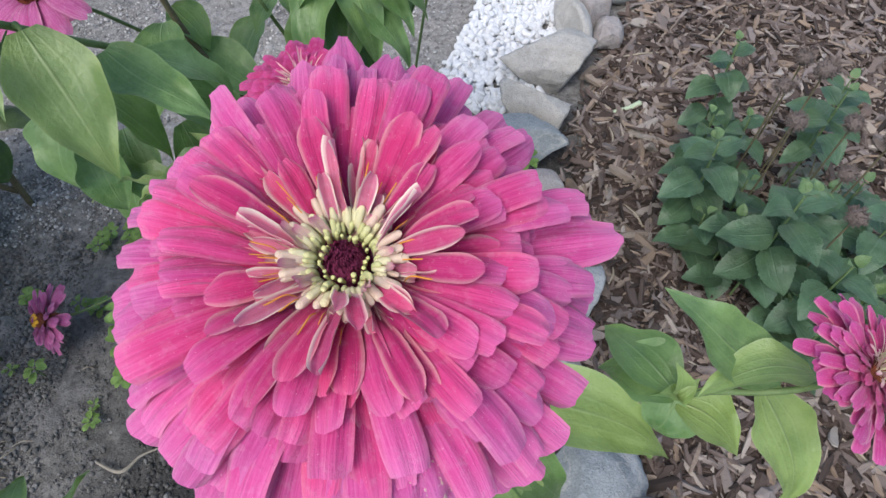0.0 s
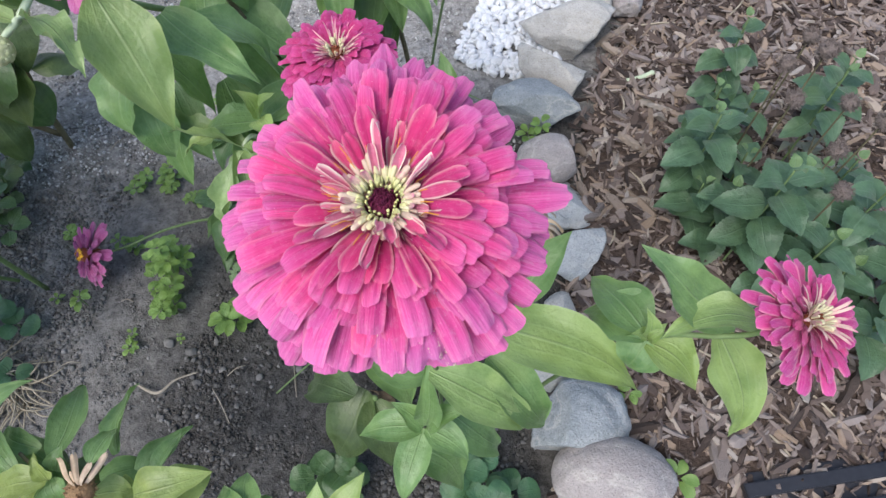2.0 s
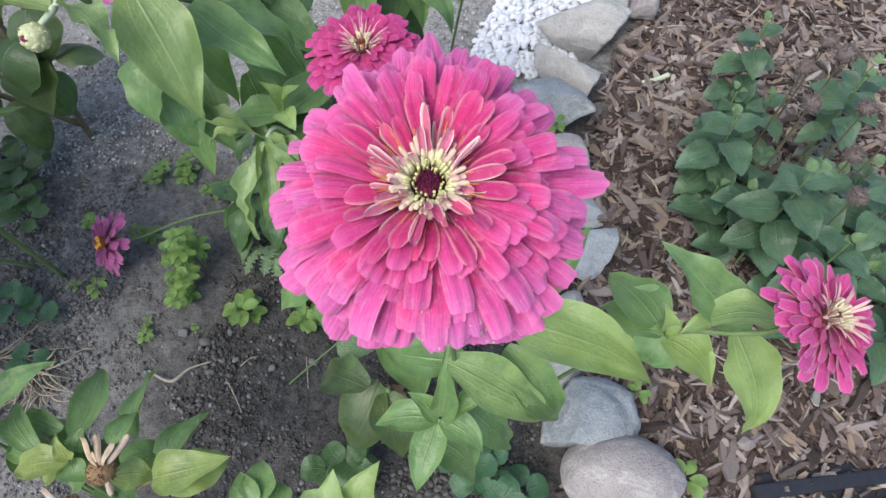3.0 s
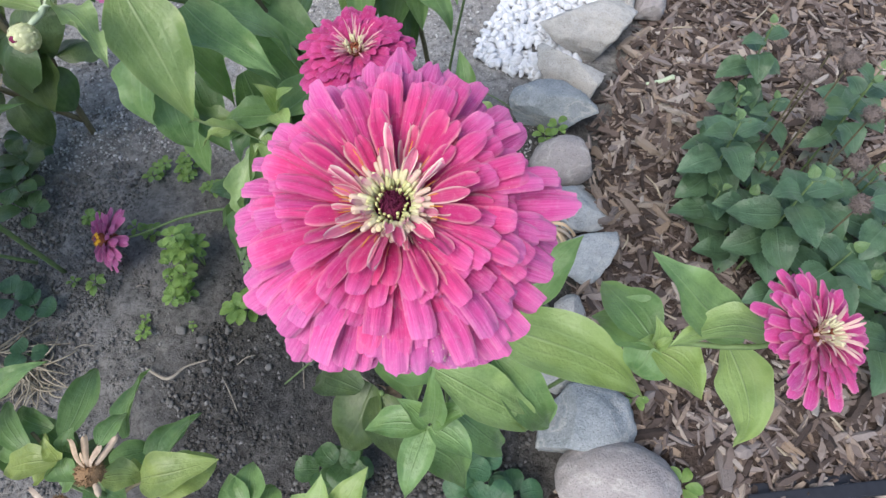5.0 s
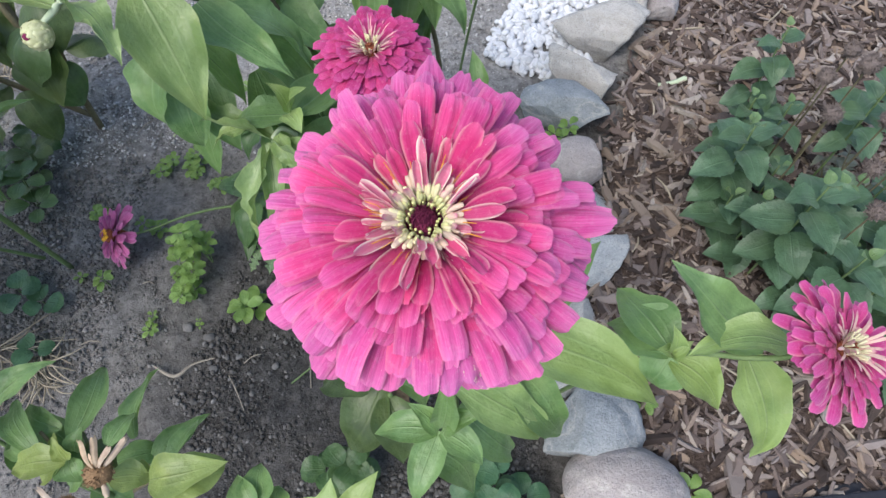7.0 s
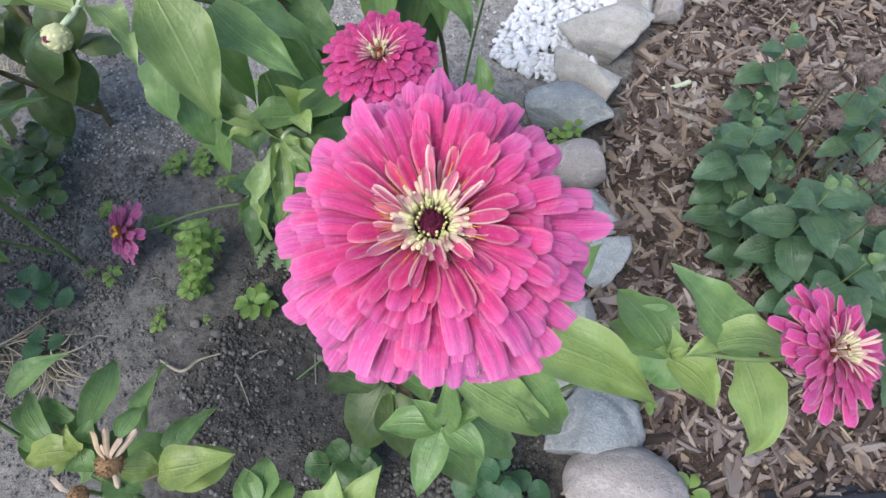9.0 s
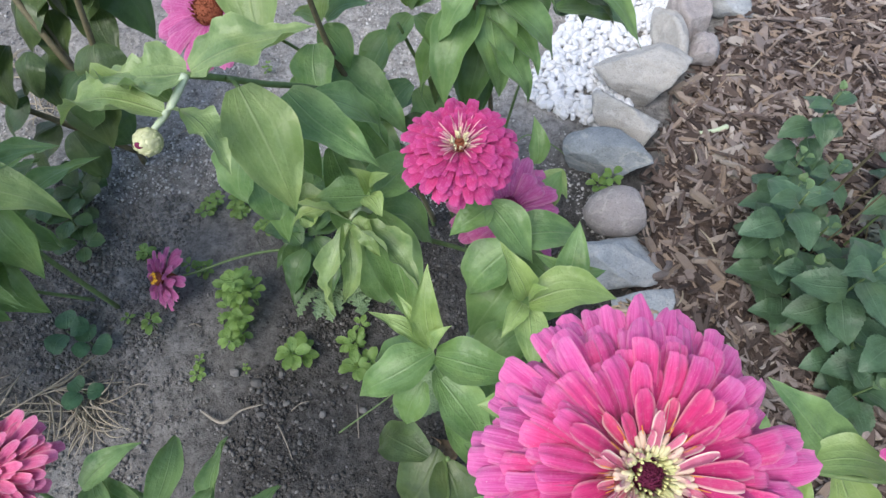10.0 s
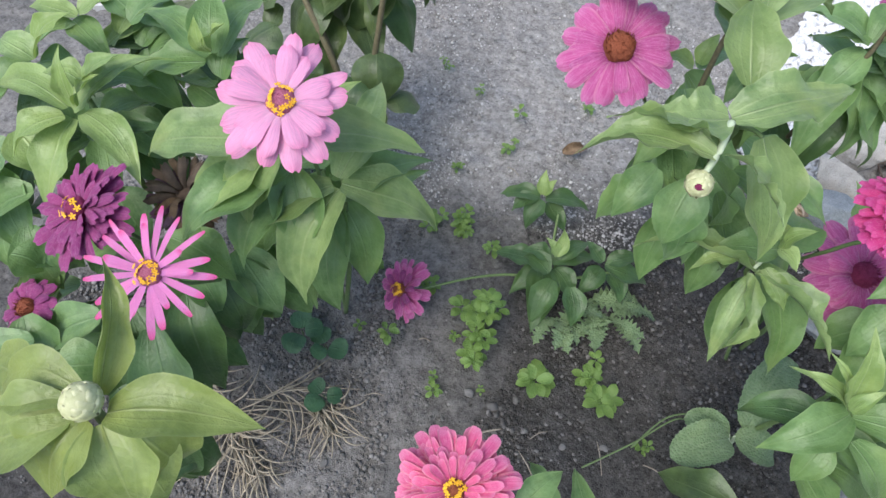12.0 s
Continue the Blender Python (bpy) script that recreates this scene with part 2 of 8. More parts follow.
def stone_material(name, a, c, speck):
    m, n, l, b = material(name, 0.85, 0.25)
    g, _ = grain(n, l, 26.0, 7.0, 0.7)
    f, _ = grain(n, l, 300.0, 3.0, 0.7)
    col = ramp(n, l, g, [(0.3, a), (0.68, c)])
    col = mix(n, l, calc(n, l, "MULTIPLY", calc(n, l, "SUBTRACT", f, 0.5, True), 2.2, True), col, speck)
    vein, _ = grain(n, l, 9.0, 4.0, 0.5, (1.0, 2.5, 3.5))
    k = calc(n, l, "SUBTRACT", 1.0, calc(n, l, "MULTIPLY", calc(n, l, "ABSOLUTE", calc(n, l, "SUBTRACT", vein, 0.5)), 30.0), True)
    col = mix(n, l, calc(n, l, "MULTIPLY", k, 0.35), col, (0.55, 0.52, 0.47))
    dot, _ = grain(n, l, 620.0, 2.0, 0.6)
    col = mix(n, l, calc(n, l, "MULTIPLY", calc(n, l, "SUBTRACT", dot, 0.57, True), 5.0, True), col, tuple(x * 0.35 for x in a))
    stain, _ = grain(n, l, 14.0, 4.0, 0.65)
    col = mix(n, l, calc(n, l, "MULTIPLY", calc(n, l, "SUBTRACT", stain, 0.54, True), 2.6, True), col, (a[0] * 0.75, a[1] * 0.68, a[2] * 0.58))
    l.new(col, b.inputs["Base Color"])
    bump(n, l, b, calc(n, l, "ADD", g, calc(n, l, "MULTIPLY", f, 0.4)), 0.9, 0.006)
    return m


SOIL = soil_material()
BARK = by_island("bark_chips", [(0.0, (0.034, 0.026, 0.023)), (0.2, (0.092, 0.068, 0.057)), (0.45, (0.170, 0.130, 0.112)), (0.7, (0.27, 0.230, 0.210)), (0.88, (0.30, 0.222, 0.160)), (1.0, (0.43, 0.385, 0.34))], 90.0, 0.9, 0.8, 0.003, (1.0, 1.0, 1.0))
CLOD = by_island("soil_clods", [(0.0, (0.115, 0.110, 0.104)), (0.45, (0.165, 0.159, 0.150)), (0.92, (0.220, 0.212, 0.201)), (1.0, (0.30, 0.290, 0.276))], 160.0, 0.95, 0.6, 0.002)
CLOD_DAMP = by_island("damp_soil_clods", [(0.0, (0.045, 0.043, 0.040)), (0.45, (0.080, 0.076, 0.071)), (0.88, (0.130, 0.125, 0.118)), (1.0, (0.25, 0.241, 0.229))], 160.0, 0.95, 0.6, 0.002)
CLOD_DRY = by_island("dry_soil_crumbs", [(0.0, (0.17, 0.163, 0.152)), (0.5, (0.36, 0.347, 0.33)), (1.0, (0.68, 0.662, 0.635))], 160.0, 0.95, 0.6, 0.002)
WHITE = by_island("white_marble_chips", [(0.0, (0.619, 0.628, 0.636)), (1.0, (0.774, 0.774, 0.774))], 60.0, 0.75, 0.3, 0.001)
LITTER = plain("bark_crumb", (0.023, 0.017, 0.014), (0.117, 0.086, 0.070), 130.0, 0.95, 0.1, 1.0, 0.006)
STRAW = plain("dry_straw", (0.25, 0.21, 0.145), (0.44, 0.385, 0.295), 80.0, 0.8)
WOOD = plain("bare_twig", (0.200, 0.168, 0.128), (0.384, 0.344, 0.280), 120.0, 0.85)
STONE_PALE = stone_material("pale_stone", (0.32, 0.304, 0.275), (0.50, 0.478, 0.440), (0.60, 0.585, 0.55))
STONE_GREY = stone_material("grey_granite", (0.27, 0.285, 0.285), (0.44, 0.455, 0.455), (0.58, 0.585, 0.58))
STONE_BLUE = stone_material("blue_grey_stone", (0.185, 0.206, 0.214), (0.32, 0.342, 0.352), (0.43, 0.445, 0.455))
STONE_MAUVE = stone_material("mauve_stone", (0.245, 0.218, 0.210), (0.365, 0.332, 0.318), (0.44, 0.408, 0.388))
LEAF = leaf_material("zinnia_leaf", (0.080, 0.180, 0.055), (0.190, 0.315, 0.115), (0.313, 0.424, 0.200))
LEAF_YOUNG = leaf_material("young_zinnia_leaf", (0.160, 0.275, 0.078), (0.300, 0.415, 0.150), (0.423, 0.515, 0.250))
LEAF_SHOOT = leaf_material("yellowish_shoot_leaf", (0.145, 0.215, 0.050), (0.265, 0.345, 0.100), (0.38, 0.44, 0.18))
# pale wavy leaves, and a lighter copy for upper leaves that catch light
LEAF_PALE = leaf_material("pale_wavy_and_lit_leaf", (0.110, 0.205, 0.066), (0.245, 0.345, 0.130), (0.42, 0.485, 0.235))
LEAF_DARK = leaf_material("dark_zinnia_leaf", (0.044, 0.080, 0.025), (0.092, 0.148, 0.048), (0.155, 0.208, 0.085))
LEAF_MINT = leaf_material("mint_leaf", (0.038, 0.090, 0.046), (0.094, 0.180, 0.096), (0.17, 0.265, 0.165), 0.45)
LEAF_MINT_TIP = leaf_material("mint_tip_leaf", (0.08, 0.16, 0.06), (0.16, 0.27, 0.12), (0.24, 0.34, 0.19), 0.5)
LEAF_GREY = leaf_material("grey_green_leaf", (0.10, 0.125, 0.105), (0.19, 0.215, 0.19), (0.26, 0.28, 0.25), 0.8, 0.4)
LEAF_WEED = leaf_material("weed_leaf", (0.106, 0.212, 0.041), (0.178, 0.302, 0.072), (0.246, 0.357, 0.119), 0.5, 0.4)
# dark green of seedlings, and a darker copy for leaves low in the shade
LEAF_LUSH_SHADED = leaf_material("lush_and_shaded_leaf", (0.036, 0.090, 0.026), (0.080, 0.160, 0.052), (0.15, 0.23, 0.10))
LEAF_IVY = leaf_material("ground_ivy_leaf", (0.034, 0.106, 0.051), (0.064, 0.162, 0.072), (0.119, 0.221, 0.102), 0.5, 0.5)
LEAF_WOOLLY = leaf_material("crinkled_leaf", (0.085, 0.165, 0.065), (0.150, 0.245, 0.115), (0.26, 0.35, 0.21), 0.75, 0.9, crinkle=0.7)
LEAF_LIME = leaf_material("yellow_green_leaf", (0.239, 0.304, 0.055), (0.350, 0.414, 0.092), (0.414, 0.460, 0.184))
STEM = plain("green_stem", (0.093, 0.153, 0.051), (0.170, 0.238, 0.102), 160.0, 0.6)
STEM_PALE = plain("pale_hairy_stem", (0.357, 0.442, 0.281), (0.493, 0.561, 0.408), 200.0, 0.7)
STEM_BROWN = plain("brown_stem", (0.102, 0.085, 0.051), (0.178, 0.162, 0.093), 160.0, 0.7)
DISC_DARK = plain("maroon_disc", (0.11, 0.010, 0.04), (0.27, 0.04, 0.11), 900.0, 0.8, 0.2, 0.8, 0.002)
DISC_ROSY = plain("rosy_disc", (0.24, 0.045, 0.10), (0.46, 0.17, 0.24), 700.0, 0.8, 0.2, 0.8, 0.002)
DISC_BROWN = plain("russet_disc", (0.13, 0.035, 0.02), (0.32, 0.10, 0.05), 700.0, 0.85, 0.2, 0.8, 0.002)
DISC_RED = plain("red_brown_bristle", (0.12, 0.028, 0.014), (0.31, 0.10, 0.045), 900.0, 0.85, 0.2, 0.4, 0.001)
FLORET = plain("cream_green_floret", (0.64, 0.58, 0.30), (0.78, 0.72, 0.46), 300.0, 0.6, 0.3, 0.2, 0.0005, 0.1, share=0.15)
FLORET_GREEN = plain("pale_green_floret", (0.54, 0.54, 0.20), (0.70, 0.68, 0.34), 300.0, 0.6, 0.3, 0.2, 0.0005, 0.1, share=0.15)
FLORET_PINK = plain("cream_pink_floret", (0.68, 0.42, 0.32), (0.78, 0.62, 0.40), 300.0, 0.6, 0.3, 0.2, 0.0005, 0.12, share=0.15)
STAMEN = plain("yellow_stamen", (0.75, 0.36, 0.02), (0.85, 0.50, 0.04), 400.0, 0.6)
STAMEN_ORANGE = plain("orange_style", (0.62, 0.24, 0.03), (0.78, 0.36, 0.06), 400.0, 0.6)
DEAD = plain("withered_petal", (0.33, 0.23, 0.15), (0.58, 0.45, 0.32), 90.0, 0.85, 0.2, 0.5, 0.001, 0.25)
DEAD_LEAF = plain("dead_leaf", (0.10, 0.065, 0.04), (0.30, 0.215, 0.14), 120.0, 0.9, 0.15, 0.6, 0.002)
DEAD_DARK = plain("dry_brown_petal", (0.07, 0.05, 0.035), (0.17, 0.12, 0.08), 90.0, 0.9, 0.2, 0.5, 0.001, 0.25)
DEAD_PURPLE = plain("faded_purple_petal", (0.20, 0.06, 0.19), (0.44, 0.22, 0.42), 60.0, 0.7, 0.3, 0.4, 0.001, 0.2)
DEAD_WINE = plain("dry_wine_petal", (0.10, 0.045, 0.07), (0.22, 0.12, 0.17), 70.0, 0.8, 0.2, 0.4, 0.001, 0.2)
CONE_BROWN = plain("brown_seed_fuzz", (0.13, 0.075, 0.04), (0.34, 0.22, 0.12), 700.0, 0.95, 0.1, 0.6, 0.002)
BUDCREAM = plain("cream_bud", (0.34, 0.36, 0.17), (0.54, 0.54, 0.33), 180.0, 0.6, 0.3, 0.3, 0.0006)
BUDGREEN = plain("bud_scale", (0.30, 0.34, 0.13), (0.62, 0.62, 0.36), 260.0, 0.6, 0.3, 0.5, 0.001)
BALL = plain("fuzzy_seed_head", (0.117, 0.094, 0.082), (0.211, 0.172, 0.156), 420.0, 0.95, 0.1, 1.0, 0.003)
CONCRETE = plain("concrete", (0.43, 0.425, 0.41), (0.60, 0.59, 0.57), 40.0, 0.9, 0.2, 0.4, 0.002)
PIPE = plain("grey_pipe", (0.328, 0.343, 0.359), (0.406, 0.421, 0.437), 12.0, 0.4, 0.5, 0.1)
PLASTIC = plain("black_plastic", (0.009, 0.009, 0.011), (0.023, 0.023, 0.027), 90.0, 0.42, 0.5, 0.2, 0.001)
ROSE = dict(
    # main petals: purple roots, darkened further to paint shade between the petals
    main_in=petal_material("rose_petal", (0.24, 0.007, 0.10), (0.53, 0.025, 0.150), (0.61, 0.085, 0.235), edging=0.3, streak=0.10),
    main_edged=petal_material("rose_petal_with_cream_edge", (0.30, 0.02, 0.12), (0.55, 0.045, 0.165), (0.62, 0.12, 0.25), (0.85, 0.70, 0.58), 0.8, 0.15),
    main_cream=petal_material("cream_edged_petal", (0.74, 0.50, 0.42), (0.66, 0.17, 0.27), (0.68, 0.20, 0.31), (0.88, 0.77, 0.64), 1.0, 0.1),
    main_mid=petal_material("pink_petal", (0.22, 0.007, 0.10), (0.565, 0.038, 0.192), (0.64, 0.110, 0.310), edging=0.1, streak=0.20),
    main_out=petal_material("lilac_pink_petal", (0.26, 0.014, 0.13), (0.565, 0.060, 0.255), (0.63, 0.140, 0.365), edging=0.1, streak=0.30),
    main_worn=petal_material("worn_petal", (0.38, 0.03, 0.20), (0.56, 0.072, 0.275), (0.58, 0.16, 0.39), streak=0.25, worn=0.95),
    cerise=petal_material("cerise_petal", (0.310, 0.010, 0.086), (0.430, 0.024, 0.142), (0.516, 0.060, 0.232), streak=0.15),
    cream=petal_material("cream_thread_petal", (0.705, 0.602, 0.396), (0.688, 0.473, 0.387), (0.619, 0.172, 0.310), streak=0.1),
    thread=petal_material("pink_tipped_thread_petal", (0.68, 0.52, 0.38), (0.66, 0.34, 0.36), (0.58, 0.12, 0.27), streak=0.1),
    wine=petal_material("wine_pink_petal", (0.327, 0.015, 0.129), (0.464, 0.034, 0.189), (0.516, 0.077, 0.267), edging=0.25, streak=0.2),
    magenta=petal_material("magenta_petal", (0.18, 0.010, 0.09), (0.39, 0.062, 0.215), (0.46, 0.125, 0.295), edging=0.12, streak=0.35),
    shell=petal_material("shell_pink_petal", (0.58, 0.38, 0.53), (0.62, 0.29, 0.455), (0.62, 0.20, 0.36), streak=0.6),
    spider=petal_material("spidery_pink_petal", (0.568, 0.241, 0.533), (0.619, 0.206, 0.447), (0.619, 0.060, 0.232), streak=0.2),
    coral=petal_material("coral_pink_petal", (0.38, 0.018, 0.12), (0.58, 0.085, 0.215), (0.66, 0.200, 0.34), edging=0.2, streak=0.22),
    dusky=petal_material("dusky_magenta_petal", (0.14, 0.008, 0.07), (0.31, 0.036, 0.165), (0.39, 0.08, 0.235), streak=0.3),
    purple=petal_material("purple_petal", (0.120, 0.007, 0.060), (0.232, 0.028, 0.133), (0.292, 0.052, 0.189), streak=0.25),
)


# ---- building ----
ROOT = {}


def thing(name, label, category, place=(0, 0, 0), group="", kind=""):
    """An Empty at the thing's base; parts given in world metres are laid under it."""
    ob = tagged(new(name), label, category, group, kind)
    ob.location = place
    ob.empty_display_size = 0.02
    ROOT[ob] = Matrix.Translation(-Vector(place))
    return ob


def sheet(name, verts, faces, mat, smooth=True, uvs=None):
    me = bpy.data.meshes.new(name)
    me.from_pydata([tuple(map(float, v)) for v in verts], [], faces)
    if uvs is not None:
        lay = me.uv_layers.new(name="UVMap")
        idx = np.empty(len(me.loops), dtype=np.int32)
        me.loops.foreach_get("vertex_index", idx)
        lay.data.foreach_set("uv", np.asarray(uvs, dtype=np.float32)[idx].ravel())
    if smooth:
        me.polygons.foreach_set("use_smooth", [True] * len(me.polygons))
    me.materials.append(mat)
    return me


def part(name, me, parent, label="", at=None):
    """A mesh under a thing (world metres) or, with at, posed in its parent's own space."""
    ob = new(name, me)
    ob.parent = parent
    ob.matrix_basis = at if at is not None else ROOT[parent]
    ROOT[ob] = Matrix.Identity(4) if at is None else at.inverted()
    return tagged(ob, label)


def grid_faces(nu, nv):
    return [(i * (nv + 1) + j, (i + 1) * (nv + 1) + j, (i + 1) * (nv + 1) + j + 1, i * (nv + 1) + j + 1) for i in range(nu) for j in range(nv)]


def ground_z(x, y):
    z = 0.010 * noise.noise(Vector((x * 4, y * 4, 0.3))) + 0.006 * noise.noise(Vector((x * 15, y * 15, 1.7)))
    return z + 0.012 * min(1.0, max(0.0, (x - edge_x(y)) / 0.08))


def edge_x(y):
    """The line between bed and mulch, along the border stones."""
    ys = EDGE
    for (y0, x0), (y1, x1) in zip(ys, ys[1:]):
        if y <= y1:
            return x0 + (x1 - x0) * (y - y0) / (y1 - y0)
    return ys[-1][1] + (y - ys[-1][0]) * 0.5


EDGE = [(-3.0, 0.10), (0.10, 0.20), (0.55, 0.22), (0.80, 0.26), (1.05, 0.36), (1.30, 0.50), (1.60, 0.75), (3.0, 1.8)]


def leaf_mesh(b, t, width, sag=0.12, roll=0.0, fold=0.32, wave=0.026, mat=None, seed=0, shape=(0.52, 1.05), teeth=0.0, nu=24, nv=8, droop=0.0):
    """A leaf from base to tip: ovate, folded along its midrib, arched by sag, with wavy edges."""
    b, t = Vector(b), Vector(t)
    ax = t - b
    L = ax.length
    ax.normalize()
    up = Vector((0, 0, 1)) - ax * ax.z
    if up.length < 0.15:
        up = Vector((0, -1, 0.2)) - ax * ax.dot(Vector((0, -1, 0.2)))
    up.normalize()
    up = Matrix.Rotation(radians(roll), 3, ax) @ up
    sd = ax.cross(up)
    rng = np.random.RandomState(seed)
    p1, p2, k = rng.uniform(0, 6.28, 3)
    peak = shape[0] / (shape[0] + shape[1])
    top = peak ** shape[0] * (1 - peak) ** shape[1]
    bend = rng.uniform(-0.09, 0.09) * L
    twist, kink, tipdrop = rng.uniform(-0.4, 0.4), rng.uniform(-0.04, 0.04), rng.uniform(0.0, 0.18)
    V, UV = [], []
    for i in range(nu + 1):
        u = i / nu
        w = 0.5 * width * max(0.03, (u + 0.004) ** shape[0] * (1 - u) ** shape[1] / top) if i < nu else 0.0004
        if nu > 12 and not teeth and shape[1] > 0.9:
            # sessile leaf: a broad clasping base, widest a third of the way up, drawn out to a point
            if u < 0.34:
                w = 0.34 + 0.66 * math.sin(u / 0.34 * 1.5708) ** 0.85
            else:
                e = (u - 0.34) / 0.66
                w = (1 - e) ** 1.14 * (1 + 0.80 * e)
            w = 0.5 * width * 0.92 * max(w, 0.008) * (1 + 0.018 * math.sin(17 * u + p2))
        if teeth and 0 < i < nu:
            w *= 1.0 + teeth * (1 if i % 2 else -1)
        c = b + ax * (u * L) + up * (sag * L * 4 * u * (1 - u) - (droop + tipdrop) * L * u ** 3 + kink * L * math.sin(6.28 * u)) + sd * (bend * math.sin(3.14 * u))
        for j in range(nv + 1):
            v = 2.0 * j / nv - 1
            rip = min(wave, 0.024 + 0.35 * wave) * L * abs(v) ** 2.2 * (math.sin(u * 11 + p1 + v) + 0.55 * math.sin(u * 19 + p2 - 2 * v) + (0.5 * math.sin(u * 33 + p2 + 3.1 * (v > 0)) if wave > 0.035 else 0.0)) * min(1, 5 * u) * min(1, 4 * (1 - u) + 0.2)
            puff = (0.016 * math.sin(abs(v) * 7.5 + 0.4) + 0.016 * noise.noise(Vector((u * 3 + k, v * 1.6, p1)))) * L * math.sin(3.14 * u)
            q = c + sd * (v * w * (1 - 0.12 * fold * abs(v))) + up * (fold * abs(v) ** 1.3 * w + twist * v * w * (u - 0.3) + rip + puff)
            V.append(q)
            UV.append((u, 0.5 + 0.5 * v))
    return sheet("leaf", V, grid_faces(nu, nv), mat or LEAF, True, UV)


LEAVES = [0]


def leaf(plant, b, t, width, sag=0.12, roll=0.0, fold=0.32, wave=0.026, mat=None, label="", **more):
    LEAVES[0] += 1
    return part("leaf", leaf_mesh(b, t, width, sag, roll, fold, wave, mat, LEAVES[0], **more), plant, label)


def tube_mesh(points, radii, mat, sides=8, name="stem", bumpy=0.0):
    """A round stalk through points, smoothed between them."""
    pts = [Vector(p) for p in points]
    if isinstance(radii, (int, float)):
        radii = [radii] * len(pts)
    fine, rr = [], []
    for i in range(len(pts) - 1):
        a, b2, c, d = pts[max(i - 1, 0)], pts[i], pts[i + 1], pts[min(i + 2, len(pts) - 1)]
        for k in range(6):
            s = k / 6
            fine.append(0.5 * ((2 * b2) + (c - a) * s + (2 * a - 5 * b2 + 4 * c - d) * s * s + (3 * b2 - a - 3 * c + d) * s ** 3))
            rr.append(radii[i] * (1 - s) + radii[i + 1] * s)
    fine.append(pts[-1])
    rr.append(radii[-1])
    V, F = [], []
    ref = Vector((0.31, 0.9, 0.3))
    for i, p in enumerate(fine):
        d = (fine[min(i + 1, len(fine) - 1)] - fine[max(i - 1, 0)]).normalized()
        x = d.cross(ref)
        if x.length < 0.05:
            x = d.cross(Vector((1, 0, 0)))
        x.normalize()
        y = d.cross(x)
        r = rr[i] * (1 + bumpy * noise.noise(p * 90))
        for k in range(sides):
            a = 6.28318 * k / sides
            V.append(p + (x * math.cos(a) + y * math.sin(a)) * r)
    for i in range(len(fine) - 1):
        for k in range(sides):
            F.append((i * sides + k, i * sides + (k + 1) % sides, (i + 1) * sides + (k + 1) % sides, (i + 1) * sides + k))
    F.append(tuple(range(sides))[::-1])
    F.append(tuple((len(fine) - 1) * sides + k for k in range(sides)))
    return sheet(name, V, F, mat)


def stalk(plant, points, radii, mat=None, name="stem", label=""):
    return part(name, tube_mesh(points, radii, mat or STEM, name=name), plant, label)


def ball_mesh(name, r, mat, sub=2, squash=(1, 1, 1), rough=0.0, freq=3.0, seed=0, flats=0):
    bm = bmesh.new()
    bmesh.ops.create_icosphere(bm, subdivisions=sub, radius=1.0)
    rng = np.random.RandomState(seed)
    cuts = []
    for _ in range(flats):
        d = rng.normal(size=3)
        cuts.append((Vector(d / np.linalg.norm(d)), rng.uniform(0.36, 0.62) if flats > 5 else rng.uniform(0.5, 0.8)))
    off = Vector(rng.uniform(-9, 9, 3))
    fill = Vector((1, 1, 1))
    if flats:
        cut = []
        for v in bm.verts:
            p = v.co.copy()
            for d, h in cuts:
                p -= d * max(0.0, p.dot(d) - h) * 0.97
            cut.append(p)
        fill = Vector([1.0 / max(abs(p[i]) for p in cut) for i in range(3)])
    for v in bm.verts:
        p = v.co.copy()
        for d, h in cuts:
            e = p.dot(d) - h
            if e > 0:
                p -= d * e * 0.97
        p *= 1 + rough * noise.fractal(p * freq + off, 0.7, 2.1, 6)
        v.co = Vector((p.x * fill.x * squash[0] * r, p.y * fill.y * squash[1] * r, p.z * fill.z * squash[2] * r))
    me = bpy.data.meshes.new(name)
    bm.to_mesh(me)
    bm.free()
    me.polygons.foreach_set("use_smooth", [True] * len(me.polygons))
    me.materials.append(mat)
    return me


def merged(name, pieces, mat, smooth=False):
    """Many small pieces in one mesh: (verts array, faces) each."""
    V, F, n = [], [], 0
    for vs, fs in pieces:
        V.append(vs)
        F.extend([tuple(i + n for i in f) for f in fs])
        n += len(vs)
    return sheet(name, np.concatenate(V), F, mat, smooth)


def arrays(me):
    v = np.empty(len(me.vertices) * 3)
    me.vertices.foreach_get("co", v)
    return v.reshape(-1, 3), [tuple(p.vertices) for p in me.polygons]


def laid(vs, m):
    m = np.array(m)
    return vs @ m[:3, :3].T + m[:3, 3]


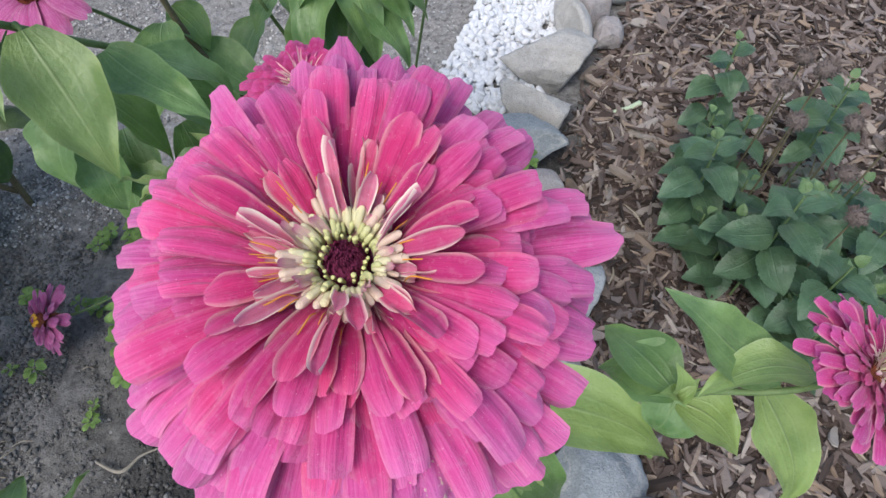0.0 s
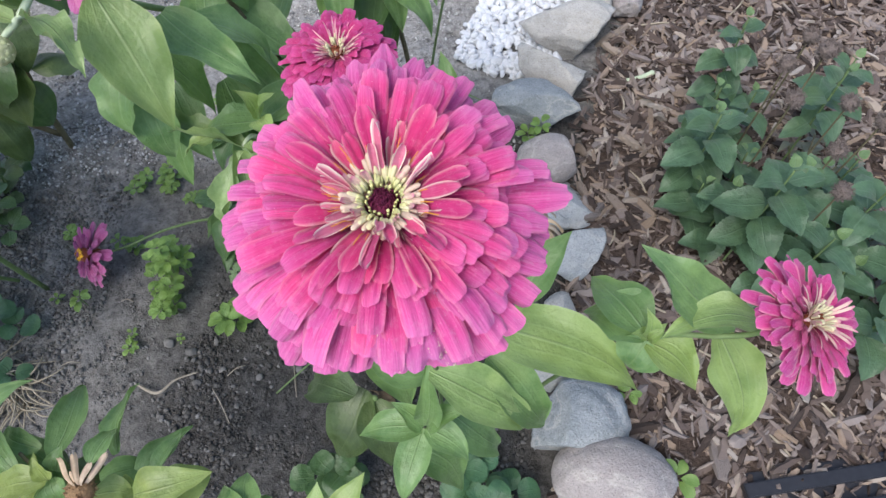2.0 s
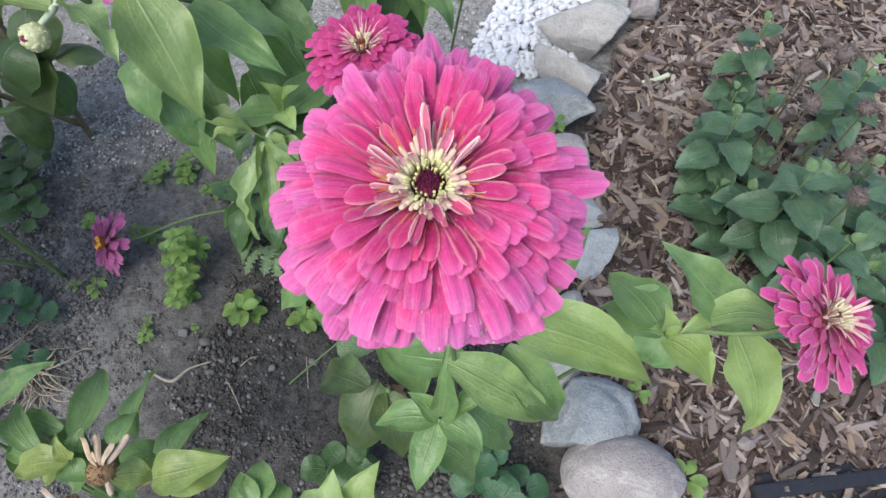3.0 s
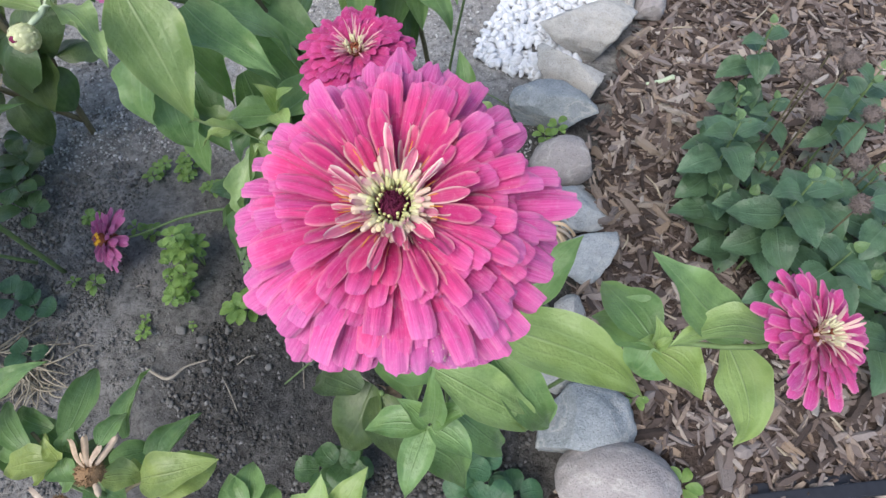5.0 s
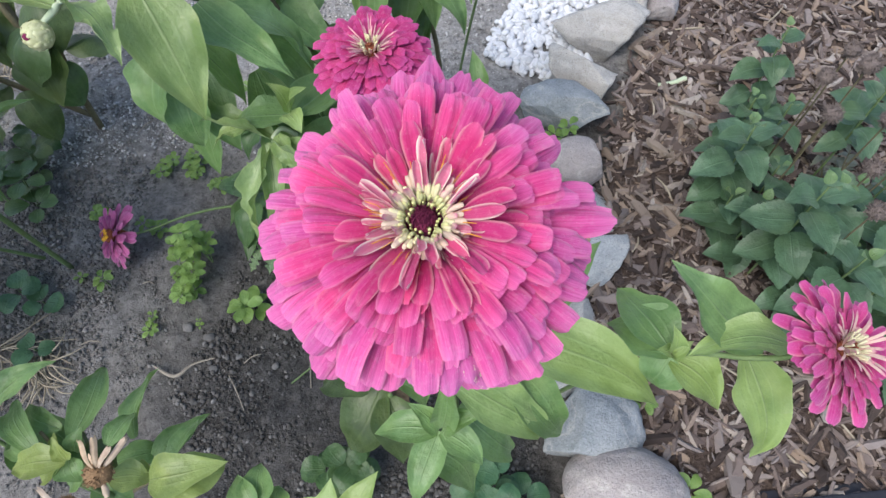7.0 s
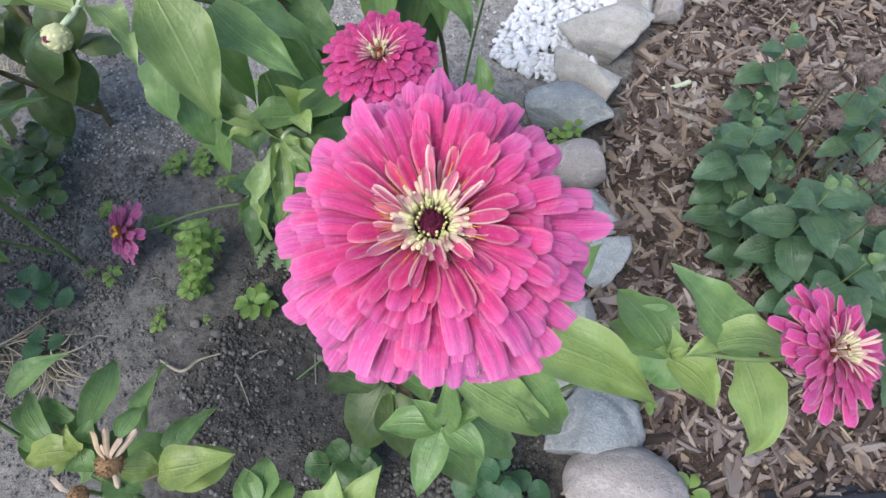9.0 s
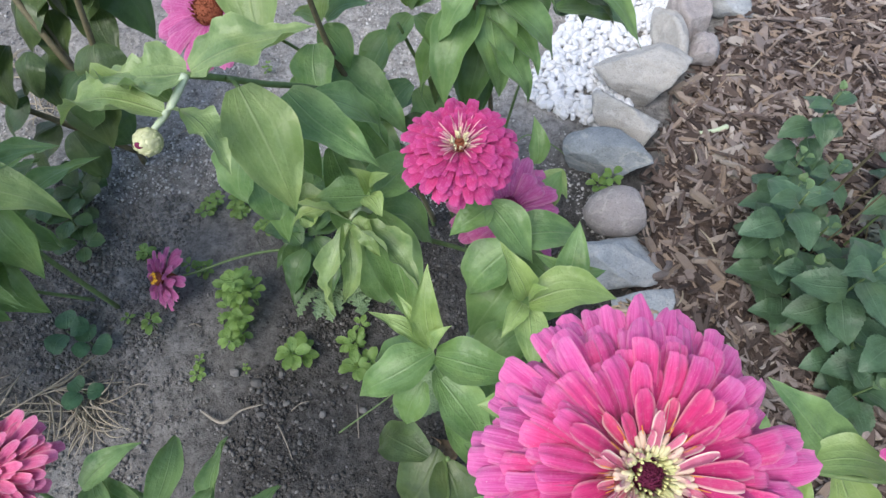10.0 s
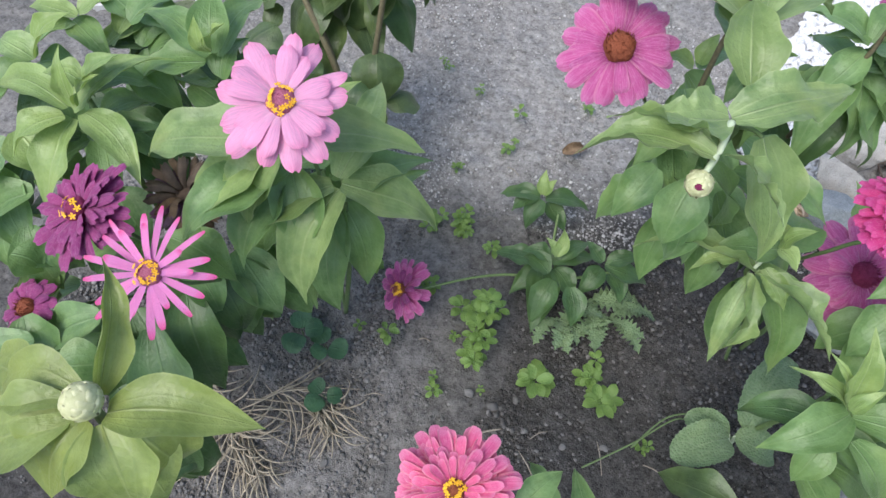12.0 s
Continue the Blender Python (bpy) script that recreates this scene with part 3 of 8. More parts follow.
def petal_mesh(p0, p1, p2, width, cup, mat, seed, tipshape=0.35, root=0.35, nu=9, nv=6, curl=0.0, notch=0.06):
    """A ray petal along +x: its spine bows from p0 over p1 to p2 (radius, height)."""
    rng = np.random.RandomState(seed)
    ph = rng.uniform(0, 6.28, 4)
    tw = rng.uniform(-0.25, 0.25)
    V, UV = [], []
    for i in range(nu + 1):
        u = 1 - (1 - i / nu) ** 1.35
        x = (1 - u) ** 2 * p0[0] + 2 * u * (1 - u) * p1[0] + u * u * p2[0]
        z = (1 - u) ** 2 * p0[1] + 2 * u * (1 - u) * p1[1] + u * u * p2[1]
        w = root + (1 - root) * math.sin(min(1.0, u / 0.74) * 1.5708) ** 1.2
        if u > 0.66:
            e = (u - 0.66) / 0.34
            w *= math.sqrt(max(0.0, 1 - (e * (1 - 0.16 * tipshape)) ** 3.4))
        w *= 0.5 * width * (1 + 0.05 * math.sin(7 * u + ph[0]))
        for j in range(nv + 1):
            v = 2.0 * j / nv - 1
            back = notch * width * (math.cos(v * 5.0 + ph[1]) + abs(v) * 0.5) * max(0, u - 0.75) * 4
            lift = 0.040 * width * math.cos(v * 9.4) * min(1, 2 * u) - cup * width * v * v * (0.4 + 0.6 * u) + tw * w * v * u + 0.035 * width * math.sin(v * 9 + ph[2]) * u + 0.03 * width * math.sin(u * 11 + ph[3]) * (v * v)
            V.append((x - back, v * w, z + lift + curl * width * max(0, u - 0.7) ** 2 * 8))
            UV.append((u, 0.5 + 0.5 * v))
    return sheet("petal", V, grid_faces(nu, nv), mat, True, UV)


def strap_mesh(p0, p1, p2, width, cup, mat, seed, root=0.42, tip=0.62, ragged=0.10, nu=14, nv=8, curl=0.0):
    """A strap-shaped ray petal along +x with a blunt, slightly torn end and lengthwise folds."""
    rng = np.random.RandomState(seed)
    ph = rng.uniform(0, 6.28, 4)
    tw, side = rng.uniform(-0.22, 0.22), rng.uniform(-0.25, 0.25)
    knots = rng.uniform(0, 1, 6) * ragged
    tip = min(0.9, tip * rng.uniform(0.8, 1.2))
    slope = rng.uniform(-0.10, 0.10)
    V, UV = [], []
    for i in range(nu + 1):
        u = 1 - (1 - i / nu) ** 1.25
        x = (1 - u) ** 2 * p0[0] + 2 * u * (1 - u) * p1[0] + u * u * p2[0]
        z = (1 - u) ** 2 * p0[1] + 2 * u * (1 - u) * p1[1] + u * u * p2[1]
        k = min(1.0, u / 0.72)
        w = root + (1 - root) * k * k * (3 - 2 * k)
        e = max(0.0, (u - 0.78) / 0.22)
        w *= (1 - (1 - tip) * e ** 2.0) * (1 + 0.04 * math.sin(9 * u + ph[0])) * 0.5 * width
        end = max(0.0, (u - 0.66) / 0.34) ** 2
        for j in range(nv + 1):
            v = 2.0 * j / nv - 1
            torn = float(np.interp(v, (-1, -0.55, -0.15, 0.2, 0.6, 1), knots))
            back = width * end * (0.13 * abs(v) ** 3.5 + torn + slope * v)
            fold = 0.055 * math.cos(v * 6.3 + ph[1]) * min(1, 2.5 * u) + 0.02 * math.sin(v * 14 + ph[2]) * u
            lift = width * (fold - cup * v * v * (0.4 + 0.6 * u) + 0.035 * math.sin(u * 10 + ph[3]) * v + 0.03 * math.sin(u * 17 + ph[0]) * v * v) + tw * w * v * u
            V.append((x - back, v * w + side * width * u * u * 0.6, z + lift + curl * width * max(0, u - 0.7) ** 2 * 8))
            UV.append((u, 0.5 + 0.5 * v))
    return sheet("petal", V, grid_faces(nu, nv), mat, True, UV)


def head_pose(place, normal, spin):
    z = Vector(normal).normalized()
    x = Vector((1, 0, 0)) - z * z.x
    x.normalize()
    y = z.cross(x)
    m = Matrix((x, y, z)).transposed().to_4x4()
    return Matrix.Translation(place) @ m @ Matrix.Rotation(radians(spin), 4, "Z")


def flower(plant, place, normal, rings, disc, spin=0.0, scale=1.0, seed=1, label="", stem_to=None, fine=False, worn=None):
    """A flower head: receptacle and disc in one mesh, under it the ray petals, florets and stamens.
    rings: (count, root (r, h), middle (r, h), tip (r, h), width, cup, material, jitter, extra)."""
    rng = np.random.RandomState(seed)
    m = ROOT[plant] @ head_pose(place, normal, spin) @ Matrix.Scale(scale, 4)
    dr, dh, dm = disc["r"], disc["h"], disc["mat"]
    prof = [(0.0, dh), (dr * 0.5, dh * 0.92), (dr * 0.86, dh * 0.55), (dr, dh * 0.1), (dr * 0.95, -0.006), (0.009, -0.014), (0.006, -0.022), (0.0025, -0.028)]
    V, F, S = [], [], 20
    for r, h in prof:
        for k in range(S):
            a = 6.28318 * k / S
            q = r * (1 + 0.05 * math.sin(5 * a + seed))
            V.append((q * math.cos(a), q * math.sin(a), h))
    for i in range(len(prof) - 1):
        for k in range(S):
            F.append((i * S + k, (i + 1) * S + k, (i + 1) * S + (k + 1) % S, i * S + (k + 1) % S))
    head = part("flower_head", sheet("flower_head", V, F, dm), plant, label, m)
    for ri, (count, p0, p1, p2, width, cup, mat, jit, extra) in enumerate(rings):
        extra = dict(extra)
        shaped = strap_mesh if extra.pop("strap", False) else petal_mesh
        kinds = [shaped(p0, p1, p2, width, cup, mat, seed * 100 + ri * 10 + k, nu=14 if fine else 8, nv=8 if fine else 4, **extra) for k in range(8 if fine else 3)]
        start = rng.uniform(0, 6.28)
        for k in range(count):
            a = start + 6.28318 * (k + rng.uniform(-jit, jit)) / count
            s = min(rng.uniform(1 - 0.35 * jit, 1 + 0.30 * jit), 1.03 if fine else 2.0)
            at = Matrix.Rotation(a, 4, "Z") @ Matrix.Translation((0, 0, rng.uniform(-0.0006, 0.0006))) @ Matrix.Rotation(rng.uniform(-0.5, 0.5) * jit, 4, "Y") @ Matrix.Rotation(rng.uniform(-1.0, 1.0) * jit, 4, "X") @ Matrix.Diagonal((s, rng.uniform(0.88, 1.12), s, 1))
            pick = kinds[rng.randint(len(kinds))]
            if worn and 0 < ri < 5 and abs((a - 4.55 + 3.14159) % 6.28318 - 3.14159) < 0.36 and rng.uniform() < 0.6:
                pick = strap_mesh(p0, p1, p2, width, cup, worn, seed + k, ragged=0.2)
            part("petal", pick, head, "", at)
    for name, count, r0, r1, h, length, rad, lean, mat in disc.get("florets", ()):
        P = []
        tubes = [arrays(tube_mesh([(0, 0, 0), (length * 0.25 * lean, 0, length * 0.6), (length * lean * 0.9, 0, length * 0.9), (length * lean, 0, length)], [rad * 0.65, rad, rad * q, rad * 0.6], mat, 6)) for q in (0.95, 1.15)]
        for k in range(count):
            a = 6.28318 * (k + rng.uniform(-0.3, 0.3)) / count * (1 if r1 - r0 < 0.002 else 2.399 * count / 6.28318)
            r = r0 + (r1 - r0) * rng.uniform(0, 1)
            vs, fs = tubes[k % 2]
            P.append((laid(vs, Matrix.Rotation(a, 4, "Z") @ Matrix.Translation((r, 0, h)) @ Matrix.Rotation(rng.uniform(-0.25, 0.25), 4, "X") @ Matrix.Scale(rng.uniform(0.75, 1.2), 4)), fs))
        part(name, merged(name, P, mat, True), head, "", Matrix.Identity(4))
    for k in range(disc.get("stars", 0)):
        a = 6.28318 * (k + rng.uniform(-0.25, 0.25)) / disc["stars"]
        P = []
        for q in range(5):
            vs, fs = arrays(petal_mesh((0, 0), (0.0014, 0.0011), (0.0028, 0.0005), 0.0016, 0.1, STAMEN, q, nu=3, nv=2))
            P.append((laid(vs, Matrix.Rotation(1.2566 * q, 4, "Z")), fs))
        rr = dr * rng.uniform(0.50, 1.02)
        part("disc_floret", merged("disc_floret", P, STAMEN), head, "yellow star-shaped floret" if k == 0 else "", Matrix.Rotation(a, 4, "Z") @ Matrix.Translation((rr, 0, dh * 0.55 + 0.004 * rng.uniform(0.4, 1))) @ Matrix.Rotation(0.7, 4, "Y"))
    if stem_to:
        n = Vector(normal).normalized()
        p = Vector(place)
        stalk(plant, [p - n * 0.024 * scale, p - n * 0.05 * scale] + [Vector(q) for q in stem_to], [0.0020] + [0.0021] * len(stem_to) + [0.0030])
    return head


# ---- ground ----
def ground():
    """One sheet of soil: fine near the bed, wide beyond."""
    xs = np.concatenate([[-40, -12, -4, -2.2], np.arange(-1.5, 0.75, 0.0065), [2.2, 4, 12, 40]])
    ys = np.concatenate([[-40, -12, -4, -1.2, -0.5], np.arange(-0.05, 1.6, 0.0065), [2.4, 4, 12, 40]])
    V = []
    for x in xs:
        for y in ys:
            near = -1.7 < x < 1.0 and -0.3 < y < 1.8
            z = ground_z(x, y) if near else (0.012 if x > edge_x(min(y, 3)) else 0.0)
            if near:
                k = noise.noise(Vector((x * 55, y * 55, 5.0)))
                z += 0.0045 * k + 0.006 * max(0.0, noise.noise(Vector((x * 27, y * 27, 8.0)))) + 0.003 * noise.noise(Vector((x * 120, y * 120, 2.0)))
            V.append((x, y, z))
    return tagged(new("ground", sheet("ground", V, grid_faces(len(xs) - 1, len(ys) - 1), SOIL)), "crumbly grey garden soil, dry and pale farther back", "soil", kind="structure")


ground()


def scatter(name, kinds, spots, mat, label, category, smooth=False):
    """Loose pieces on the ground in one mesh; spots: (x, y, z, size, turn, lean, kind)."""
    P = []
    for x, y, z, s, turn, lean, k in spots:
        vs, fs = kinds[k % len(kinds)]
        m = Matrix.Translation((x, y, z)) @ Euler((lean[0], lean[1], turn)).to_matrix().to_4x4() @ Matrix.Scale(s, 4)
        P.append((laid(vs, m), fs))
    return tagged(new(name, merged(name, P, mat, smooth)), label, category, kind="stuff")


def clods():
    lumps = [arrays(ball_mesh("clod", 1.0, CLOD, 1, (1, 0.85, 0.75), 0.55, 1.3, k)) for k in range(8)]
    grains = [arrays(ball_mesh("clod", 1.0, CLOD, 0, (1, 0.85, 0.75), 0.6, 1.3, 20 + k)) for k in range(10)]
    kinds = lumps + grains
    rng = np.random.RandomState(5)
    spots = []
    while len(spots) < 64000:
        x, y = rng.uniform(-1.15, 0.30), rng.uniform(0.08, 1.3)
        if x > edge_x(y) - 0.02 or (y > 0.8 and rng.uniform() < 0.55) or (x < -0.8 and rng.uniform() < 0.5):
            continue
        rich = 0.6 + 0.6 * noise.noise(Vector((x * 4, y * 4, 3))) + 0.4 * noise.noise(Vector((x * 17, y * 17, 6)))
        if abs(x + 0.40 + 0.05 * noise.noise(Vector((x * 3, y * 5, 1)))) < 0.075:
            rich -= 0.55
        if rich < rng.uniform(-0.1, 0.9):
            continue
        s = (0.0011 + 0.0040 * rng.uniform() ** 4.2) * (0.75 if y > 0.8 else 1.0) * min(1.2, 0.6 + 0.6 * max(rich, 0))
        spots.append((x, y, ground_z(x, y) + s * 0.35 + 0.002 * rng.uniform(), s, rng.uniform(0, 6.3), (rng.uniform(-1, 1), rng.uniform(-1, 1)), rng.randint(8) if s > 0.0036 else 8 + rng.randint(10)))
    dry = [q for q in spots if q[1] + 0.12 * noise.noise(Vector((q[0] * 4, q[1] * 4, 7))) > 0.70]
    rest = set(dry)
    damp = [q for q in spots if q not in rest and q[0] + 0.10 * noise.noise(Vector((q[0] * 5, q[1] * 5, 4))) > -0.34]
    rest |= set(damp)
    scatter("soil_clods", kinds, [q for q in spots if q not in rest], CLOD, "loose crumbs and clods of grey soil", "soil clods", True)
    scatter("damp_soil_clods", kinds, damp, CLOD_DAMP, "dark damp clods of soil among the plants", "soil clods", True)
    scatter("dry_soil_crumbs", kinds, [q for q in dry if q[3] < 0.004], CLOD_DRY, "pale dry crumbs of soil", "soil crumbs", True)


clods()


def pebble(x, y, r, mat, seed, label):
    ob = tagged(new("pebble", ball_mesh("pebble", r, mat, 2, (1, 0.8, 0.6), 0.15, 1.5, seed, 3)), label, "pebble", "pebbles on the soil")
    ob.location = (x, y, ground_z(x, y) + r * 0.4)
    ob.rotation_euler = (0, 0, seed)


for i, (x, y, r) in enumerate([(-0.333, 0.337, 0.012), (-0.56, 0.20, 0.009), (-0.49, 0.205, 0.008), (-0.372, 0.35, 0.011), (-0.28, 0.31, 0.007), (-0.30, 0.355, 0.008), (-0.315, 0.29, 0.009), (-0.22, 0.30, 0.008), (-0.27, 0.545, 0.014), (-0.36, 0.24, 0.006), (-0.195, 0.345, 0.007), (-0.245, 0.255, 0.006), (-0.16, 0.31, 0.009), (-0.405, 0.49, 0.009), (-0.12, 0.55, 0.010)]):
    pebble(x, y, r * 0.85, CLOD, i, "small grey pebble lying on the soil")

for x, y, r in [(-0.48, 0.95, 0.004), (-0.35, 1.02, 0.005), (-0.42, 1.10, 0.005), (-0.52, 1.15, 0.004), (-0.30, 1.08, 0.006), (-0.36, 0.90, 0.004)]:
    pebble(x, y, r, STONE_PALE, int(r * 4000), "tiny whitish pebble on the dry soil")


# ---- border stones ----
def stone(x, y, a, b, c, turn, mat, seed, flats, label, lean=0.0, rough=0.10):
    ob = tagged(new("border_stone", ball_mesh("border_stone", 1.0, mat, 5, (a, b, c), rough, 1.1, seed, flats)), label, "stone", "stones along the bed's edge")
    ob.location = (x, y, ground_z(x, y) + c * 0.55)
    ob.rotation_euler = (lean, 0, radians(turn))
    return ob


stone(0.27, 1.01, 0.086, 0.064, 0.062, -12, STONE_PALE, 11, 4, "rounded pale beige stone beside the white gravel")
stone(0.247, 0.872, 0.088, 0.058, 0.060, -38, STONE_PALE, 12, 9, "angular flat pale grey stone")
stone(0.206, 0.793, 0.085, 0.056, 0.050, -30, STONE_BLUE, 23, 7, "broken blue-grey stone with flat faces")
stone(0.223, 0.688, 0.060, 0.045, 0.042, 12, STONE_MAUVE, 14, 1, "smooth rounded mauve-grey stone", rough=0.05)
stone(0.212, 0.588, 0.082, 0.066, 0.058, 4, STONE_GREY, 15, 8, "squarish grey granite block")
stone(0.254, 0.510, 0.056, 0.046, 0.040, 25, STONE_GREY, 36, 8, "small angular pale grey stone")
stone(0.384, 1.18, 0.048, 0.070, 0.060, 15, STONE_MAUVE, 17, 3, "upright mauve stone beside the mulch")
stone(0.335, 1.115, 0.030, 0.082, 0.055, 10, STONE_PALE, 18, 4, "narrow yellowish stone on edge")
stone(0.401, 1.085, 0.032, 0.044, 0.040, -15, STONE_MAUVE, 19, 4, "small brownish-grey stone beside the mulch")
stone(0.45, 1.275, 0.098, 0.066, 0.055, -25, STONE_GREY, 20, 6, "large pale grey speckled stone")
stone(0.55, 1.36, 0.085, 0.070, 0.070, 10, STONE_MAUVE, 21, 6, "large tan stone beside the mulch")
stone(0.65, 1.35, 0.060, 0.050, 0.050, -10, STONE_PALE, 22, 5, "light brown stone beside the mulch")
stone(0.225, 0.235, 0.085, 0.055, 0.050, 5, STONE_BLUE, 33, 7, "wide blue-grey stone under the leaves")
stone(0.282, 0.160, 0.080, 0.062, 0.058, -10, STONE_MAUVE, 24, 2, "rounded greyish-beige boulder beside the mulch", rough=0.06)
stone(0.232, 0.404, 0.030, 0.034, 0.028, 40, STONE_PALE, 25, 7, "small whitish stone under the leaves")
stone(-1.12, 0.66, 0.035, 0.026, 0.022, 10, STONE_PALE, 41, 7, "small whitish stone between the zinnias")
stone(0.215, 0.325, 0.045, 0.035, 0.032, 20, STONE_GREY, 26, 7, "small grey stone under the leaves")


# ---- white gravel ----
def in_gravel(x, y):
    return x < edge_x(y) - 0.065 and x > 0.075 + 0.45 * max(0, y - 1.05) + 0.03 * noise.noise(Vector((x * 9, y * 9, 2))) and y > 0.93 - 0.5 * (x - 0.1)


def gravel():
    kinds = [ball_mesh("pebble", 1.0, WHITE, 2, (1, 0.78, 0.6), 0.2, 1.2, 40 + k, 4) for k in range(7)]
    raw = [arrays(k) for k in kinds]
    rng = np.random.RandomState(8)
    bed = tagged(new("white_gravel"), "bright white marble gravel beside the border stones", "gravel", kind="structure")
    ROOT[bed] = Matrix.Identity(4)
    rest, near = [], []
    for layer in range(3):
        for _ in range(4200):
            x, y = rng.uniform(0.0, 0.75), rng.uniform(0.78, 1.7)
            if in_gravel(x, y):
                near.append((x, y, layer))
    near.sort(key=lambda q: abs(q[0] - 0.15) + abs(q[1] - 0.97) - 0.2 * q[2])
    for i, (x, y, layer) in enumerate(near):
        s = rng.uniform(0.007, 0.0125)
        m = Matrix.Translation((x, y, ground_z(x, y) + 0.003 + 0.006 * layer + rng.uniform(-0.002, 0.003))) @ Euler(rng.uniform(-0.8, 0.8, 3) + (0, 0, rng.uniform(0, 6))).to_matrix().to_4x4() @ Matrix.Scale(s, 4)
        if i < 260:
            part("pebble", kinds[i % 7], bed, "", m)
        else:
            vs, fs = raw[i % 7]
            rest.append((laid(vs, m), fs))
    tagged(part("gravel", merged("gravel", rest, WHITE), bed, "", Matrix.Identity(4)), kind="stuff")


gravel()


# ---- pale slab and pipe beside the bed ----
def slab():
    bm = bmesh.new()
    bmesh.ops.create_cube(bm, size=1.0)
    for v in bm.verts:
        v.co = Vector((v.co.x * 0.22, v.co.y * 0.40, v.co.z * 0.04))
    bmesh.ops.bevel(bm, geom=bm.edges[:], offset=0.006, segments=2, affect="EDGES")
    bmesh.ops.subdivide_edges(bm, edges=bm.edges[:], cuts=2, use_grid_fill=True)
    me = bpy.data.meshes.new("paving_slab")
    bm.to_mesh(me)
    bm.free()
    me.materials.append(CONCRETE)
    ob = tagged(new("paving_slab", me), "pale weathered concrete slab beside the bed", "paving slab")
    ob.matrix_basis = pose(-1.335, 1.240, 0.000, 0, 0, 23)
    pipe = thing("pipe", "light grey plastic pipe lying on the slab", "pipe", (-1.243, 1.039, 0.02))
    part("tube", tube_mesh([(-1.229, 0.981, 0.043), (-1.267, 1.137, 0.043), (-1.310, 1.311, 0.043)], 0.018, PIPE, 20, "tube"), pipe)
    part("collar", tube_mesh([(-1.258, 1.098, 0.043), (-1.262, 1.117, 0.043), (-1.267, 1.137, 0.043)], 0.021, PIPE, 20, "collar"), pipe)


slab()


# ---- bark mulch ----
def chip_mesh(seed, long, wide, thick, n=4):
    """A splintered piece of bark: a bent slab with ragged, broken ends."""
    rng = np.random.RandomState(seed)
    V = []
    for i in range(n + 1):
        u = i / n
        end = 0.55 if i in (0, n) else 1.0
        w = 0.5 * wide * end * rng.uniform(0.75, 1.2)
        h = 0.5 * thick * (0.75 if end < 1 else 1.0) * rng.uniform(0.7, 1.3)
        z = 0.10 * wide * math.sin(3.0 * u + seed)
        s = rng.uniform(-0.15, 0.15) * wide
        x = (u - 0.5) * long
        V += [(x + rng.uniform(-0.2, 0.2) * wide, s - w, z - h), (x + rng.uniform(-0.2, 0.2) * wide, s + w, z - h), (x + rng.uniform(-0.2, 0.2) * wide, s + w * rng.uniform(0.6, 1), z + h), (x + rng.uniform(-0.2, 0.2) * wide, s - w * rng.uniform(0.6, 1), z + h * rng.uniform(0.6, 1.4))]
    F = []
    for i in range(n):
        for k in range(4):
            F.append((4 * i + k, 4 * i + (k + 1) % 4, 4 * i + 4 + (k + 1) % 4, 4 * i + 4 + k))
    F += [(3, 2, 1, 0), (4 * n, 4 * n + 1, 4 * n + 2, 4 * n + 3)]
    return sheet("bark_chip", V, F, BARK, False)


def mulch():
    rng = np.random.RandomState(12)
    kinds = [chip_mesh(k, 1.0, rng.uniform(0.10, 0.34), rng.uniform(0.06, 0.16)) for k in range(16)]
    raw = [arrays(k) for k in kinds]
    bed = tagged(new("bark_mulch"), "brown and grey bark chips of many sizes, loosely strewn", "bark mulch", kind="structure")
    ROOT[bed] = Matrix.Identity(4)
    xs, ys = np.arange(0.0, 2.4, 0.02), np.arange(-0.6, 2.2, 0.02)
    V = [(max(x, edge_x(y) + 0.045 + 0.02 * noise.noise(Vector((y * 14, 0, 0)))), y, ground_z(x, y) + 0.008 + 0.006 * noise.noise(Vector((x * 30, y * 30, 0)))) for x in xs for y in ys]
    part("mulch_bed", sheet("mulch_bed", V, grid_faces(len(xs) - 1, len(ys) - 1), LITTER), bed, "dark crumbled bark between the chips", Matrix.Identity(4))
    spots = []
    while len(spots) < 23000:
        x, y = rng.uniform(0.05, 1.25), rng.uniform(0.0, 1.7)
        if x < edge_x(y) + 0.035 + rng.uniform(-0.03, 0.02):
            continue
        if x > 0.42 and y < 0.11 + 0.25 * (x - 0.42):
            continue
        big = rng.uniform()
        s = 0.008 + 0.042 * rng.uniform() ** 2.0 + (0.035 * rng.uniform() if big > 0.92 else 0)
        z = ground_z(x, y) + rng.uniform(0.001, 0.018)
        spots.append((x, y, z, s, (rng.normal(0, 0.5), rng.normal(0, 0.28), rng.uniform(0, 6.28)), rng.randint(16)))
    spots.sort(key=lambda q: (q[0] - 0.42) ** 2 + (q[1] - 0.62) ** 2 - 6 * q[3] - 3 * q[2])
    rest = []
    for i, (x, y, z, s, e, k) in enumerate(spots):
        m = Matrix.Translation((x, y, z)) @ Euler(e).to_matrix().to_4x4() @ Matrix.Scale(s, 4)
        if i < 290:
            part("bark_chip", kinds[k], bed, "", m)
        else:
            rest.append((laid(raw[k][0], m), raw[k][1]))
    tagged(part("bark_chips", merged("bark_chips", rest, BARK), bed, "", Matrix.Identity(4)), kind="stuff")


mulch()


